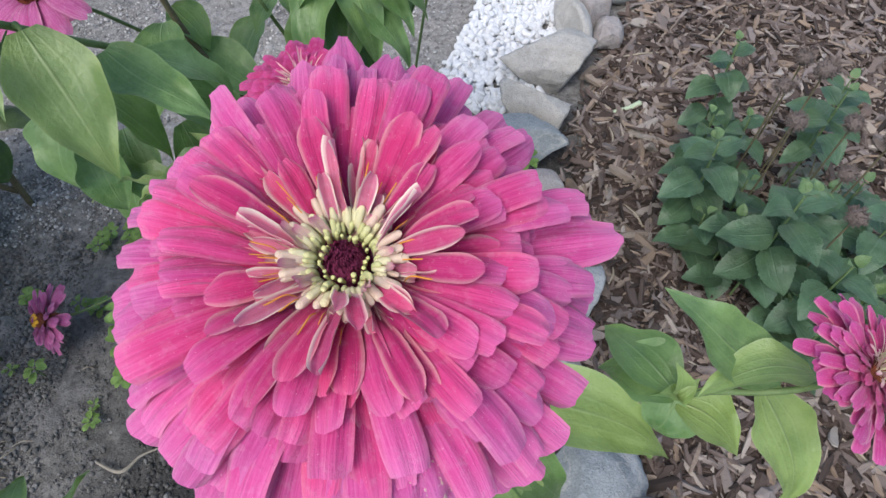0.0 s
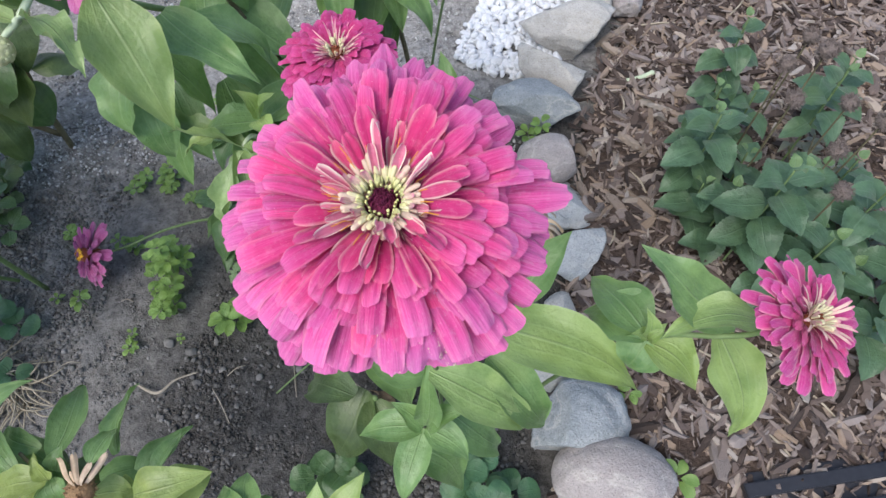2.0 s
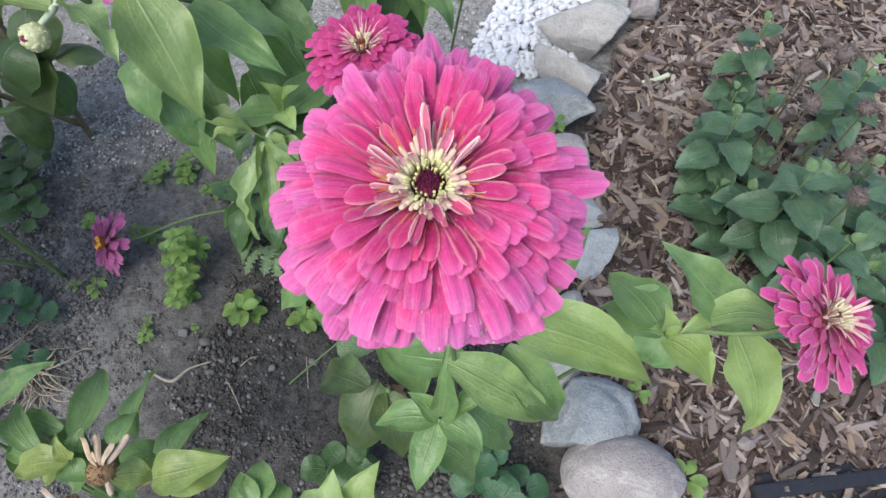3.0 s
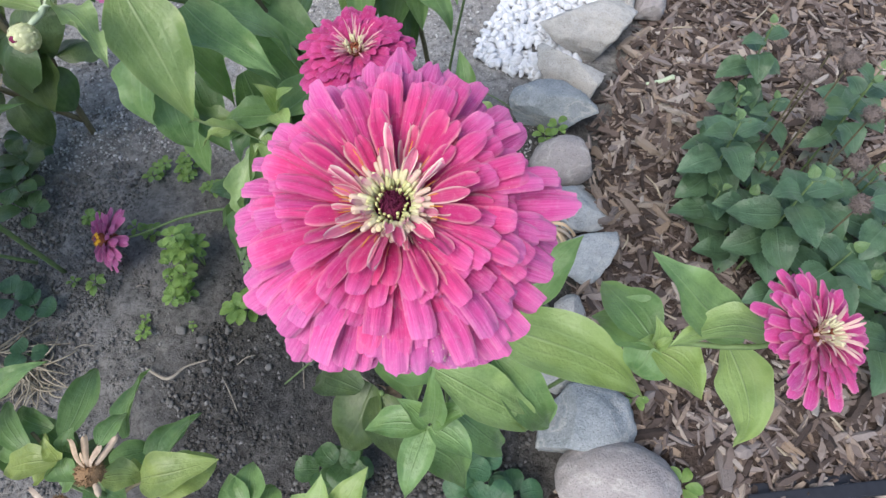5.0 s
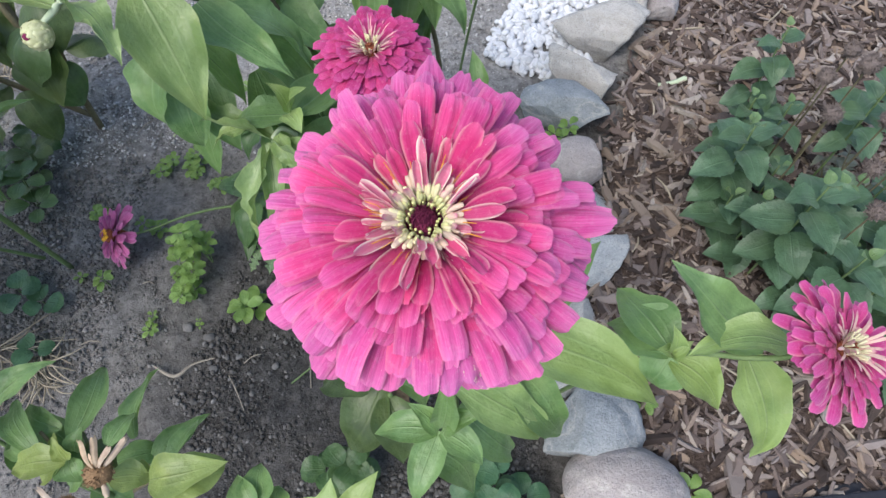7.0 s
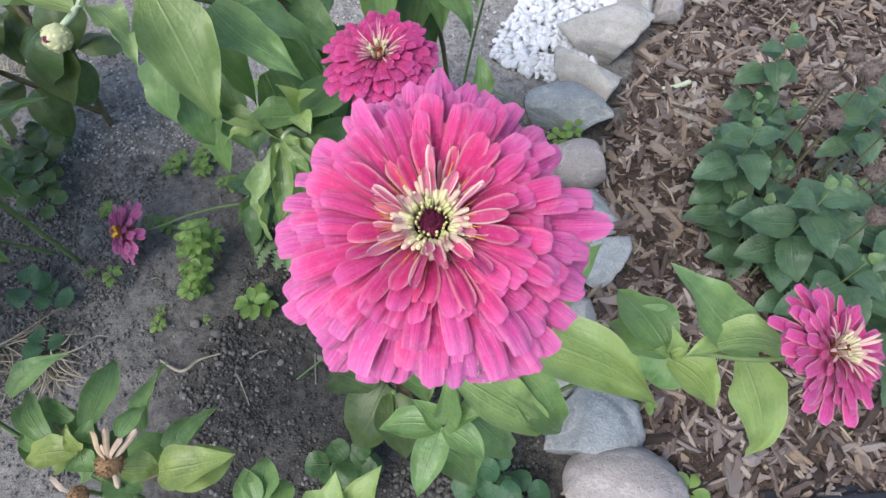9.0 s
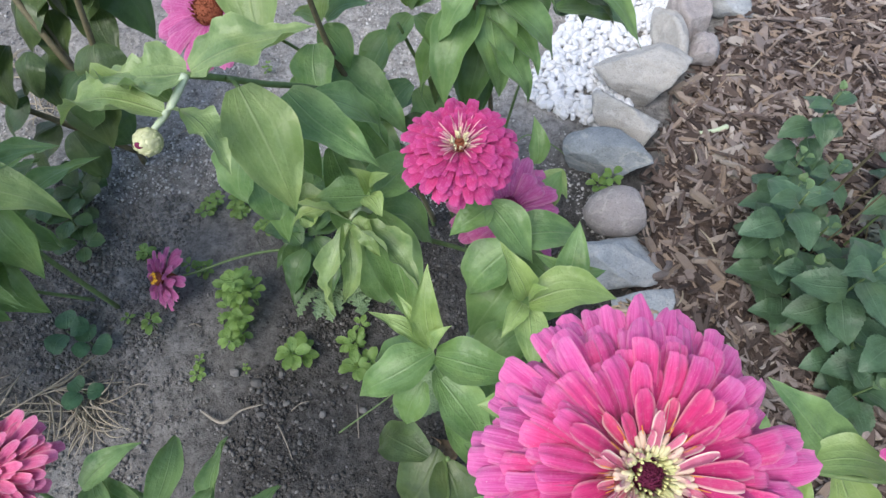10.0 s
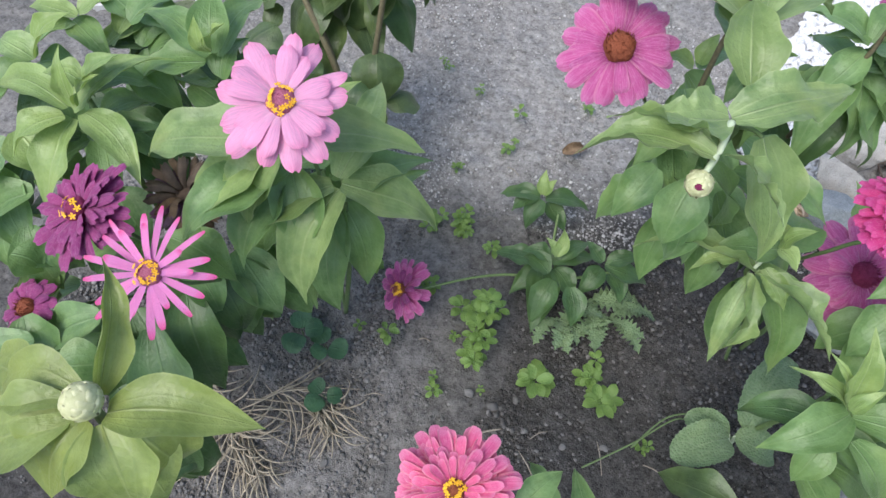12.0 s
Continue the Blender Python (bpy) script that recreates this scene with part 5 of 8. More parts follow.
leaf(plant, (-0.113, 0.423, 0.432), (-0.173, 0.417, 0.430), 0.045, mat=LEAF)
leaf(plant, (-0.113, 0.423, 0.432), (-0.074, 0.488, 0.410), 0.060, mat=LEAF)
leaf(plant, (-0.115, 0.422, 0.440), (-0.128, 0.428, 0.470), 0.022, mat=LEAF_YOUNG)
leaf(plant, (-0.112, 0.422, 0.440), (-0.095, 0.426, 0.470), 0.022, mat=LEAF_YOUNG)
leaf(plant, (-0.115, 0.418, 0.440), (-0.098, 0.398, 0.440), 0.026, mat=LEAF_YOUNG)
leaf(plant, (-0.113, 0.428, 0.355), (-0.111, 0.377, 0.270), 0.066, mat=LEAF)
leaf(plant, (-0.113, 0.424, 0.400), (-0.067, 0.333, 0.330), 0.062, mat=LEAF)
leaf(plant, (-0.119, 0.428, 0.355), (-0.072, 0.387, 0.297), 0.057, mat=LEAF_LUSH_SHADED)
leaf(plant, (-0.119, 0.428, 0.390), (-0.050, 0.432, 0.340), 0.060, mat=LEAF)
leaf(plant, (-0.115, 0.487, 0.325), (-0.140, 0.582, 0.294), 0.066, mat=LEAF)
leaf(plant, (-0.115, 0.487, 0.360), (-0.191, 0.565, 0.340), 0.070, mat=LEAF)
leaf(plant, (0.004, 0.412, 0.450), (-0.034, 0.385, 0.440), 0.036, mat=LEAF)
leaf(plant, (0.001, 0.414, 0.450), (0.047, 0.372, 0.420), 0.046, mat=LEAF)
leaf(plant, (0.029, 0.402, 0.375), (0.084, 0.370, 0.361), 0.049, mat=LEAF_LUSH_SHADED)
leaf(plant, (0.029, 0.402, 0.410), (0.097, 0.421, 0.410), 0.052, mat=LEAF)
leaf(plant, (0.027, 0.393, 0.375), (-0.018, 0.387, 0.316), 0.057, mat=LEAF)
leaf(plant, (0.027, 0.393, 0.410), (-0.012, 0.361, 0.360), 0.060, mat=LEAF)
leaf(plant, (0.057, 0.480, 0.340), (0.079, 0.525, 0.360), 0.035, mat=LEAF)
leaf(plant, (0.056, 0.575, 0.300), (0.048, 0.618, 0.340), 0.030, mat=LEAF)
leaf(plant, (0.063, 0.559, 0.300), (0.100, 0.541, 0.280), 0.034, mat=LEAF_YOUNG)

stalk(plant, [(0.03, 0.50, 0.08), (-0.03, 0.53, 0.25), (-0.055, 0.545, 0.34)], [0.003, 0.0026, 0.0024])
withered(plant, (-0.055, 0.545, 0.355), (-0.2, -0.2, 0.95), 0.95, 8)

# the tall plant with wavy pale leaves, a bud and the magenta flower
plant = thing("zinnia_plant", "tall zinnia with pale wavy leaves, bud and magenta flower", "zinnia", (-0.09, 0.645, 0), ZINNIAS)
flower(plant, (-0.298, 0.585, 0.503), (-0.12, -0.50, 0.86), single_rings(R["magenta"], 0.062, 16, 0.0210, 2, -0.008, start=0.013, rise=0.0012), CONE_EYE, 5, 1.0, 31, "single magenta flower head with a russet cone", [(-0.275, 0.63, 0.44), (-0.215, 0.66, 0.34), (-0.13, 0.66, 0.15), (-0.09, 0.645, -0.01)])
stalk(plant, [(-0.09, 0.645, 0.02), (-0.14, 0.63, 0.25), (-0.185, 0.615, 0.40), (-0.197, 0.605, 0.50), (-0.197, 0.599, 0.563), (-0.20, 0.60, 0.68)], [0.004, 0.0038, 0.0036, 0.003, 0.003, 0.0025], STEM_BROWN)
stalk(plant, [(-0.12, 0.635, 0.18), (-0.16, 0.55, 0.42), (-0.205, 0.45, 0.55), (-0.229, 0.411, 0.596)], [0.0035, 0.003, 0.0028, 0.0025])
stalk(plant, [(-0.229, 0.411, 0.596), (-0.236, 0.386, 0.588), (-0.244, 0.368, 0.584)], [0.0031, 0.0029, 0.0022], STEM_PALE)


def bud(plant, place, lean, r, open_tip=False, label="round pale green bud with overlapping scales"):
    """A globe of closely pressed bracts, darker at its foot, some showing a reddish opening at the tip."""
    m = ROOT[plant] @ head_pose(place, lean, 0)
    core = part("bud", ball_mesh("bud", r * 0.95, BUDCREAM, 3, (1, 1, 1.05), 0.03, 3, 2), plant, label, m)
    kinds = [petal_mesh((0, 0), (r * 0.45, r * 0.08), (r * q * 0.9, -0.05 * r), r * 0.95, 0.18, BUDCREAM if k % 2 else BUDGREEN, k, nu=5, nv=4, notch=0.1) for k, q in enumerate((0.75, 0.85, 0.8, 0.9))]
    rng = np.random.RandomState(int(r * 1e5))
    for ring in range(5):
        el = radians(-58 + ring * 26)
        n = (8, 9, 9, 8, 5)[ring]
        for k in range(n):
            a = 6.28318 * (k + 0.5 * (ring % 2) + rng.uniform(-0.15, 0.15)) / n
            d = Vector((math.cos(a) * math.cos(el), math.sin(a) * math.cos(el), math.sin(el)))
            up = Vector((0, 0, 1)) - d * d.z
            up.normalize()
            mm = Matrix((up, d.cross(up), d)).transposed().to_4x4()
            part("scale", kinds[0 if ring == 0 else 1 + rng.randint(3)], core, "", Matrix.Translation(d * r * 0.93 - up * r * 0.3) @ mm @ Matrix.Scale(rng.uniform(0.85, 1.1), 4))
    if open_tip:
        part("opening", ball_mesh("opening", r * 0.30, DISC_DARK, 2, (1, 0.8, 0.5), 0.35, 3, 5), core, "reddish-brown opening tip", Matrix.Translation((0.05 * r, 0, r * 0.93)))


bud(plant, (-0.247, 0.360, 0.580), (-0.25, -0.75, 0.50), 0.0105, True, "cream-brown scaly bud just opening red")
leaf(plant, (-0.228, 0.417, 0.594), (-0.142, 0.456, 0.619), 0.056, wave=.07, sag=.06, fold=.25, mat=LEAF_PALE)
leaf(plant, (-0.230, 0.415, 0.594), (-0.281, 0.402, 0.590), 0.056, wave=.085, mat=LEAF_PALE)
leaf(plant, (-0.238, 0.380, 0.588), (-0.338, 0.384, 0.565), 0.044, wave=.06, fold=.6, mat=LEAF_PALE)
leaf(plant, (-0.237, 0.390, 0.590), (-0.317, 0.417, 0.585), 0.038, roll=25, wave=.085, mat=LEAF_PALE)
leaf(plant, (-0.232, 0.384, 0.588), (-0.181, 0.344, 0.575), 0.030, roll=-35, wave=.09, mat=LEAF_PALE)
leaf(plant, (-0.208, 0.450, 0.500), (-0.158, 0.450, 0.420), 0.050, mat=LEAF)
leaf(plant, (-0.197, 0.419, 0.578), (-0.157, 0.360, 0.494), 0.066, sag=.05, fold=.15, wave=.03, mat=LEAF_PALE)
stalk(plant, [(-0.214, 0.436, 0.568), (-0.205, 0.427, 0.577), (-0.197, 0.419, 0.578)], [0.0022, 0.0020, 0.0018])
leaf(plant, (-0.169, 0.477, 0.505), (-0.099, 0.501, 0.419), 0.051, mat=LEAF)
leaf(plant, (-0.184, 0.466, 0.523), (-0.096, 0.418, 0.488), 0.052, sag=.08, fold=.2, wave=.03, mat=LEAF)
leaf(plant, (-0.218, 0.432, 0.465), (-0.209, 0.399, 0.397), 0.051, mat=LEAF)
leaf(plant, (-0.218, 0.432, 0.500), (-0.227, 0.395, 0.440), 0.054, mat=LEAF)
leaf(plant, (-0.200, 0.482, 0.570), (-0.205, 0.562, 0.600), 0.060, mat=LEAF_PALE)
leaf(plant, (-0.167, 0.485, 0.425), (-0.123, 0.440, 0.340), 0.057, mat=LEAF)
leaf(plant, (-0.167, 0.485, 0.460), (-0.100, 0.466, 0.380), 0.060, mat=LEAF)
leaf(plant, (-0.209, 0.464, 0.405), (-0.217, 0.413, 0.337), 0.048, mat=LEAF)
leaf(plant, (-0.209, 0.464, 0.440), (-0.178, 0.415, 0.380), 0.050, mat=LEAF)
leaf(plant, (-0.155, 0.481, 0.365), (-0.149, 0.428, 0.298), 0.057, mat=LEAF)
leaf(plant, (-0.155, 0.481, 0.400), (-0.109, 0.443, 0.340), 0.060, mat=LEAF_LUSH_SHADED)
leaf(plant, (-0.196, 0.578, 0.563), (-0.334, 0.627, 0.550), 0.074, mat=LEAF_PALE)
leaf(plant, (-0.188, 0.579, 0.528), (-0.176, 0.690, 0.503), 0.063, mat=LEAF)
leaf(plant, (-0.188, 0.579, 0.563), (-0.091, 0.656, 0.550), 0.066, mat=LEAF_PALE)
leaf(plant, (-0.189, 0.567, 0.545), (-0.227, 0.601, 0.568), 0.048, mat=LEAF)
leaf(plant, (-0.189, 0.567, 0.580), (-0.206, 0.622, 0.620), 0.050, mat=LEAF_PALE)
leaf(plant, (-0.202, 0.638, 0.450), (-0.239, 0.643, 0.450), 0.034, mat=LEAF_YOUNG)
leaf(plant, (-0.198, 0.639, 0.450), (-0.150, 0.671, 0.450), 0.040, mat=LEAF)
leaf(plant, (-0.199, 0.633, 0.460), (-0.189, 0.651, 0.490), 0.026, mat=LEAF_YOUNG)
leaf(plant, (-0.206, 0.639, 0.405), (-0.193, 0.605, 0.355), 0.048, mat=LEAF)
leaf(plant, (-0.206, 0.639, 0.440), (-0.172, 0.617, 0.400), 0.050, mat=LEAF)
leaf(plant, (-0.208, 0.612, 0.405), (-0.238, 0.559, 0.355), 0.051, mat=LEAF)
leaf(plant, (-0.208, 0.612, 0.440), (-0.188, 0.547, 0.400), 0.054, mat=LEAF)
leaf(plant, (-0.203, 0.631, 0.365), (-0.155, 0.546, 0.289), 0.066, mat=LEAF)
leaf(plant, (-0.203, 0.631, 0.400), (-0.107, 0.581, 0.330), 0.070, mat=LEAF)
leaf(plant, (-0.234, 0.490, 0.405), (-0.282, 0.475, 0.355), 0.048, mat=LEAF)
leaf(plant, (-0.234, 0.490, 0.440), (-0.270, 0.447, 0.400), 0.050, mat=LEAF)
leaf(plant, (-0.177, 0.622, 0.325), (-0.128, 0.591, 0.258), 0.048, mat=LEAF)
leaf(plant, (-0.177, 0.622, 0.360), (-0.114, 0.639, 0.300), 0.050, mat=LEAF_DARK)

# the leafy plant before the white gravel
plant = thing("zinnia_plant", "leafy zinnia with a drooping magenta flower beside the white gravel", "zinnia", (0.0, 0.74, 0), ZINNIAS)
stalk(plant, [(0.0, 0.74, -0.01), (-0.01, 0.72, 0.25), (-0.03, 0.67, 0.42), (-0.032, 0.654, 0.50), (-0.03, 0.67, 0.6)], [0.004, 0.0036, 0.003, 0.0026, 0.0022], STEM_BROWN)
stalk(plant, [(0.0, 0.735, 0.15), (-0.09, 0.70, 0.30), (-0.125, 0.675, 0.42)], [0.003, 0.0026, 0.002])
flower(plant, (0.080, 0.800, 0.472), (0.0, -0.15, 0.98), single_rings(R["dusky"], 0.054, 14, 0.0165, 3, -0.028, 0.16), BROWN_EYE, 0, 1.0, 35, "magenta flower head with hanging petals", [(0.07, 0.83, 0.38), (0.03, 0.79, 0.2), (0.0, 0.74, 0.02)])
leaf(plant, (-0.123, 0.714, 0.245), (-0.209, 0.706, 0.177), 0.062, mat=LEAF_LUSH_SHADED)
leaf(plant, (-0.123, 0.714, 0.280), (-0.193, 0.648, 0.220), 0.065, mat=LEAF)
leaf(plant, (-0.114, 0.705, 0.245), (-0.096, 0.650, 0.177), 0.057, mat=LEAF)
leaf(plant, (-0.114, 0.705, 0.280), (-0.067, 0.662, 0.220), 0.060, mat=LEAF)
leaf(plant, (-0.147, 0.723, 0.360), (-0.189, 0.670, 0.300), 0.060, mat=LEAF)
leaf(plant, (-0.044, 0.713, 0.420), (-0.061, 0.674, 0.400), 0.040, mat=LEAF)
leaf(plant, (-0.036, 0.705, 0.385), (-0.026, 0.615, 0.317), 0.048, mat=LEAF_LUSH_SHADED)
leaf(plant, (-0.036, 0.705, 0.420), (0.037, 0.637, 0.360), 0.050, mat=LEAF)
leaf(plant, (-0.031, 0.663, 0.455), (-0.079, 0.653, 0.396), 0.044, mat=LEAF)
leaf(plant, (-0.031, 0.663, 0.490), (-0.072, 0.627, 0.440), 0.046, mat=LEAF)
leaf(plant, (-0.029, 0.676, 0.435), (-0.108, 0.636, 0.340), 0.057, mat=LEAF)
leaf(plant, (-0.029, 0.676, 0.470), (-0.062, 0.584, 0.380), 0.060, mat=LEAF)
leaf(plant, (-0.023, 0.677, 0.435), (-0.042, 0.615, 0.331), 0.053, mat=LEAF_LUSH_SHADED)
leaf(plant, (-0.023, 0.677, 0.470), (0.009, 0.613, 0.370), 0.056, mat=LEAF)
leaf(plant, (-0.017, 0.667, 0.445), (0.042, 0.622, 0.359), 0.055, mat=LEAF)
leaf(plant, (-0.017, 0.667, 0.480), (0.064, 0.656, 0.400), 0.058, mat=LEAF)
leaf(plant, (-0.021, 0.664, 0.455), (0.046, 0.631, 0.396), 0.046, mat=LEAF)
leaf(plant, (-0.021, 0.664, 0.490), (0.060, 0.685, 0.440), 0.048, mat=LEAF)
leaf(plant, (-0.032, 0.665, 0.465), (0.021, 0.678, 0.469), 0.044, mat=LEAF_LUSH_SHADED)
leaf(plant, (-0.032, 0.665, 0.500), (0.000, 0.717, 0.520), 0.046, mat=LEAF)
leaf(plant, (-0.038, 0.665, 0.465), (-0.065, 0.734, 0.451), 0.048, mat=LEAF)
leaf(plant, (-0.038, 0.665, 0.500), (-0.102, 0.717, 0.500), 0.050, mat=LEAF)
leaf(plant, (-0.035, 0.661, 0.500), (-0.073, 0.681, 0.490), 0.040, mat=LEAF)
leaf(plant, (-0.029, 0.655, 0.510), (-0.033, 0.662, 0.540), 0.024, mat=LEAF_YOUNG)
leaf(plant, (-0.029, 0.655, 0.510), (-0.016, 0.650, 0.530), 0.022, mat=LEAF_YOUNG)
leaf(plant, (-0.114, 0.706, 0.420), (-0.152, 0.705, 0.440), 0.028, mat=LEAF_YOUNG)
leaf(plant, (-0.114, 0.706, 0.420), (-0.115, 0.716, 0.460), 0.028, mat=LEAF_YOUNG)
leaf(plant, (-0.110, 0.702, 0.420), (-0.073, 0.709, 0.440), 0.030, mat=LEAF)
leaf(plant, (-0.113, 0.702, 0.410), (-0.138, 0.665, 0.380), 0.040, mat=LEAF)
leaf(plant, (-0.106, 0.703, 0.410), (-0.072, 0.658, 0.370), 0.040, mat=LEAF)
leaf(plant, (-0.113, 0.701, 0.420), (-0.094, 0.715, 0.450), 0.024, mat=LEAF)
leaf(plant, (0.063, 0.732, 0.405), (0.165, 0.761, 0.355), 0.051, mat=LEAF)
leaf(plant, (0.063, 0.732, 0.440), (0.175, 0.695, 0.400), 0.054, mat=LEAF)
leaf(plant, (0.065, 0.734, 0.395), (0.109, 0.795, 0.336), 0.053, mat=LEAF_LUSH_SHADED)
leaf(plant, (0.065, 0.734, 0.430), (0.148, 0.745, 0.380), 0.056, mat=LEAF_DARK)
leaf(plant, (0.098, 0.786, 0.440), (0.162, 0.765, 0.420), 0.036, mat=LEAF)
leaf(plant, (0.028, 0.779, 0.405), (0.038, 0.726, 0.355), 0.048, mat=LEAF_LUSH_SHADED)
leaf(plant, (0.028, 0.779, 0.440), (0.079, 0.747, 0.400), 0.050, mat=LEAF_DARK)
leaf(plant, (0.110, 0.791, 0.450), (0.173, 0.820, 0.440), 0.036, mat=LEAF)
leaf(plant, (-0.048, 0.733, 0.325), (-0.035, 0.673, 0.239), 0.057, mat=LEAF_LUSH_SHADED)
leaf(plant, (-0.048, 0.733, 0.360), (-0.086, 0.677, 0.280), 0.060, mat=LEAF_DARK)

# the dark-leaved plant
plant = thing("zinnia_plant", "old zinnia with brown stems and drooping dark leaves", "zinnia", (-0.66, 0.735, 0), ZINNIAS)
stalk(plant, [(-0.660, 0.735, -0.01), (-0.650, 0.745, 0.12), (-0.625, 0.758, 0.25), (-0.60, 0.79, 0.42)], [0.006, 0.0055, 0.005, 0.004], STEM_BROWN)
stalk(plant, [(-0.655, 0.738, 0.06), (-0.69, 0.76, 0.22), (-0.77, 0.83, 0.34), (-0.86, 0.92, 0.46)], [0.006, 0.0055, 0.005, 0.0045], STEM_BROWN)
stalk(plant, [(-0.66, 0.735, 0.03), (-0.76, 0.72, 0.13), (-0.88, 0.72, 0.20)], [0.005, 0.005, 0.004], STEM_BROWN)
stalk(plant, [(-0.68, 0.757, 0.20), (-0.72, 0.80, 0.26), (-0.78, 0.86, 0.33)], [0.003, 0.003, 0.0025], STEM_BROWN)
leaf(plant, (-0.675, 0.886, 0.255), (-0.624, 0.795, 0.196), 0.078, mat=LEAF_DARK)
leaf(plant, (-0.675, 0.886, 0.290), (-0.568, 0.842, 0.240), 0.082, mat=LEAF_LUSH_SHADED, fold=-.45, droop=.24, sag=.16, wave=.03, shape=(.55,.85))
leaf(plant, (-0.672, 0.878, 0.305), (-0.724, 0.829, 0.228), 0.106, mat=LEAF_DARK)
leaf(plant, (-0.672, 0.878, 0.340), (-0.695, 0.803, 0.270), 0.112, mat=LEAF_DARK, fold=-.45, droop=.24, sag=.16, wave=.03, shape=(.55,.85))
leaf(plant, (-0.619, 0.762, 0.235), (-0.647, 0.715, 0.176), 0.074, mat=LEAF_DARK)
leaf(plant, (-0.619, 0.762, 0.270), (-0.604, 0.703, 0.220), 0.078, mat=LEAF_DARK, fold=-.45, droop=.24, sag=.16, wave=.03, shape=(.55,.85))
leaf(plant, (-0.604, 0.726, 0.200), (-0.559, 0.793, 0.175), 0.068, mat=LEAF_DARK, fold=-.45, droop=.24, sag=.16, wave=.03, shape=(.55,.85))
leaf(plant, (-0.636, 0.724, 0.205), (-0.620, 0.660, 0.138), 0.097, mat=LEAF_DARK)
leaf(plant, (-0.636, 0.724, 0.240), (-0.672, 0.661, 0.180), 0.102, mat=LEAF_LUSH_SHADED, fold=-.45, droop=.24, sag=.16, wave=.03, shape=(.55,.85))
leaf(plant, (-0.726, 0.830, 0.265), (-0.706, 0.762, 0.206), 0.074, mat=LEAF_DARK)
leaf(plant, (-0.726, 0.830, 0.300), (-0.760, 0.759, 0.250), 0.078, mat=LEAF_DARK, fold=-.45, droop=.24, sag=.16, wave=.03, shape=(.55,.85))
leaf(plant, (-0.725, 0.744, 0.225), (-0.697, 0.702, 0.175), 0.043, mat=LEAF_DARK)
leaf(plant, (-0.725, 0.744, 0.260), (-0.721, 0.688, 0.220), 0.045, mat=LEAF_DARK, fold=-.45, droop=.24, sag=.16, wave=.03, shape=(.55,.85))
leaf(plant, (-0.781, 0.768, 0.245), (-0.781, 0.690, 0.177), 0.071, mat=LEAF_DARK)
leaf(plant, (-0.781, 0.768, 0.280), (-0.840, 0.703, 0.220), 0.075, mat=LEAF_DARK, fold=-.45, droop=.24, sag=.16, wave=.03, shape=(.55,.85))
leaf(plant, (-0.684, 0.856, 0.305), (-0.746, 0.785, 0.264), 0.066, mat=LEAF_DARK)
leaf(plant, (-0.684, 0.856, 0.340), (-0.789, 0.847, 0.310), 0.070, mat=LEAF_LUSH_SHADED, fold=-.45, droop=.24, sag=.16, wave=.03, shape=(.55,.85))
leaf(plant, (-0.617, 0.859, 0.325), (-0.570, 0.919, 0.257), 0.066, mat=LEAF_DARK)
leaf(plant, (-0.617, 0.859, 0.360), (-0.538, 0.891, 0.300), 0.070, mat=LEAF_DARK, fold=-.45, droop=.24, sag=.16, wave=.03, shape=(.55,.85))
leaf(plant, (-0.787, 0.809, 0.285), (-0.806, 0.780, 0.244), 0.052, mat=LEAF_DARK)
leaf(plant, (-0.787, 0.809, 0.320), (-0.823, 0.798, 0.290), 0.055, mat=LEAF_DARK, fold=-.45, droop=.24, sag=.16, wave=.03, shape=(.55,.85))
leaf(plant, (-0.733, 0.744, 0.220), (-0.770, 0.714, 0.200), 0.042, mat=LEAF_DARK, fold=-.45, droop=.24, sag=.16, wave=.03, shape=(.55,.85))
leaf(plant, (-0.656, 0.730, 0.160), (-0.623, 0.704, 0.090), 0.075, mat=LEAF_LUSH_SHADED, fold=-.45, droop=.24, sag=.16, wave=.03, shape=(.55,.85))
leaf(plant, (-0.699, 0.687, 0.140), (-0.666, 0.645, 0.060), 0.060, mat=LEAF_DARK, fold=-.45, droop=.24, sag=.16, wave=.03, shape=(.55,.85))
leaf(plant, (-0.823, 0.732, 0.200), (-0.930, 0.736, 0.170), 0.075, mat=LEAF_DARK, fold=-.45, droop=.24, sag=.16, wave=.03, shape=(.55,.85))
leaf(plant, (-0.746, 0.715, 0.120), (-0.820, 0.644, 0.050), 0.075, mat=LEAF_DARK, fold=-.45, droop=.24, sag=.16, wave=.03, shape=(.55,.85))
leaf(plant, (-0.771, 0.725, 0.180), (-0.836, 0.683, 0.130), 0.075, mat=LEAF_LUSH_SHADED, fold=-.45, droop=.24, sag=.16, wave=.03, shape=(.55,.85))
leaf(plant, (-0.609, 0.828, 0.325), (-0.635, 0.787, 0.266), 0.059, mat=LEAF_DARK)
leaf(plant, (-0.609, 0.828, 0.360), (-0.662, 0.817, 0.310), 0.062, mat=LEAF_DARK, fold=-.45, droop=.24, sag=.16, wave=.03, shape=(.55,.85))
leaf(plant, (-0.741, 0.830, 0.315), (-0.793, 0.825, 0.310), 0.059, mat=LEAF_DARK)
leaf(plant, (-0.741, 0.830, 0.350), (-0.793, 0.857, 0.360), 0.062, mat=LEAF_DARK, fold=-.45, droop=.24, sag=.16, wave=.03, shape=(.55,.85))
leaf(plant, (-0.696, 0.724, 0.200), (-0.728, 0.788, 0.240), 0.052, mat=LEAF_DARK, fold=-.45, droop=.24, sag=.16, wave=.03, shape=(.55,.85))

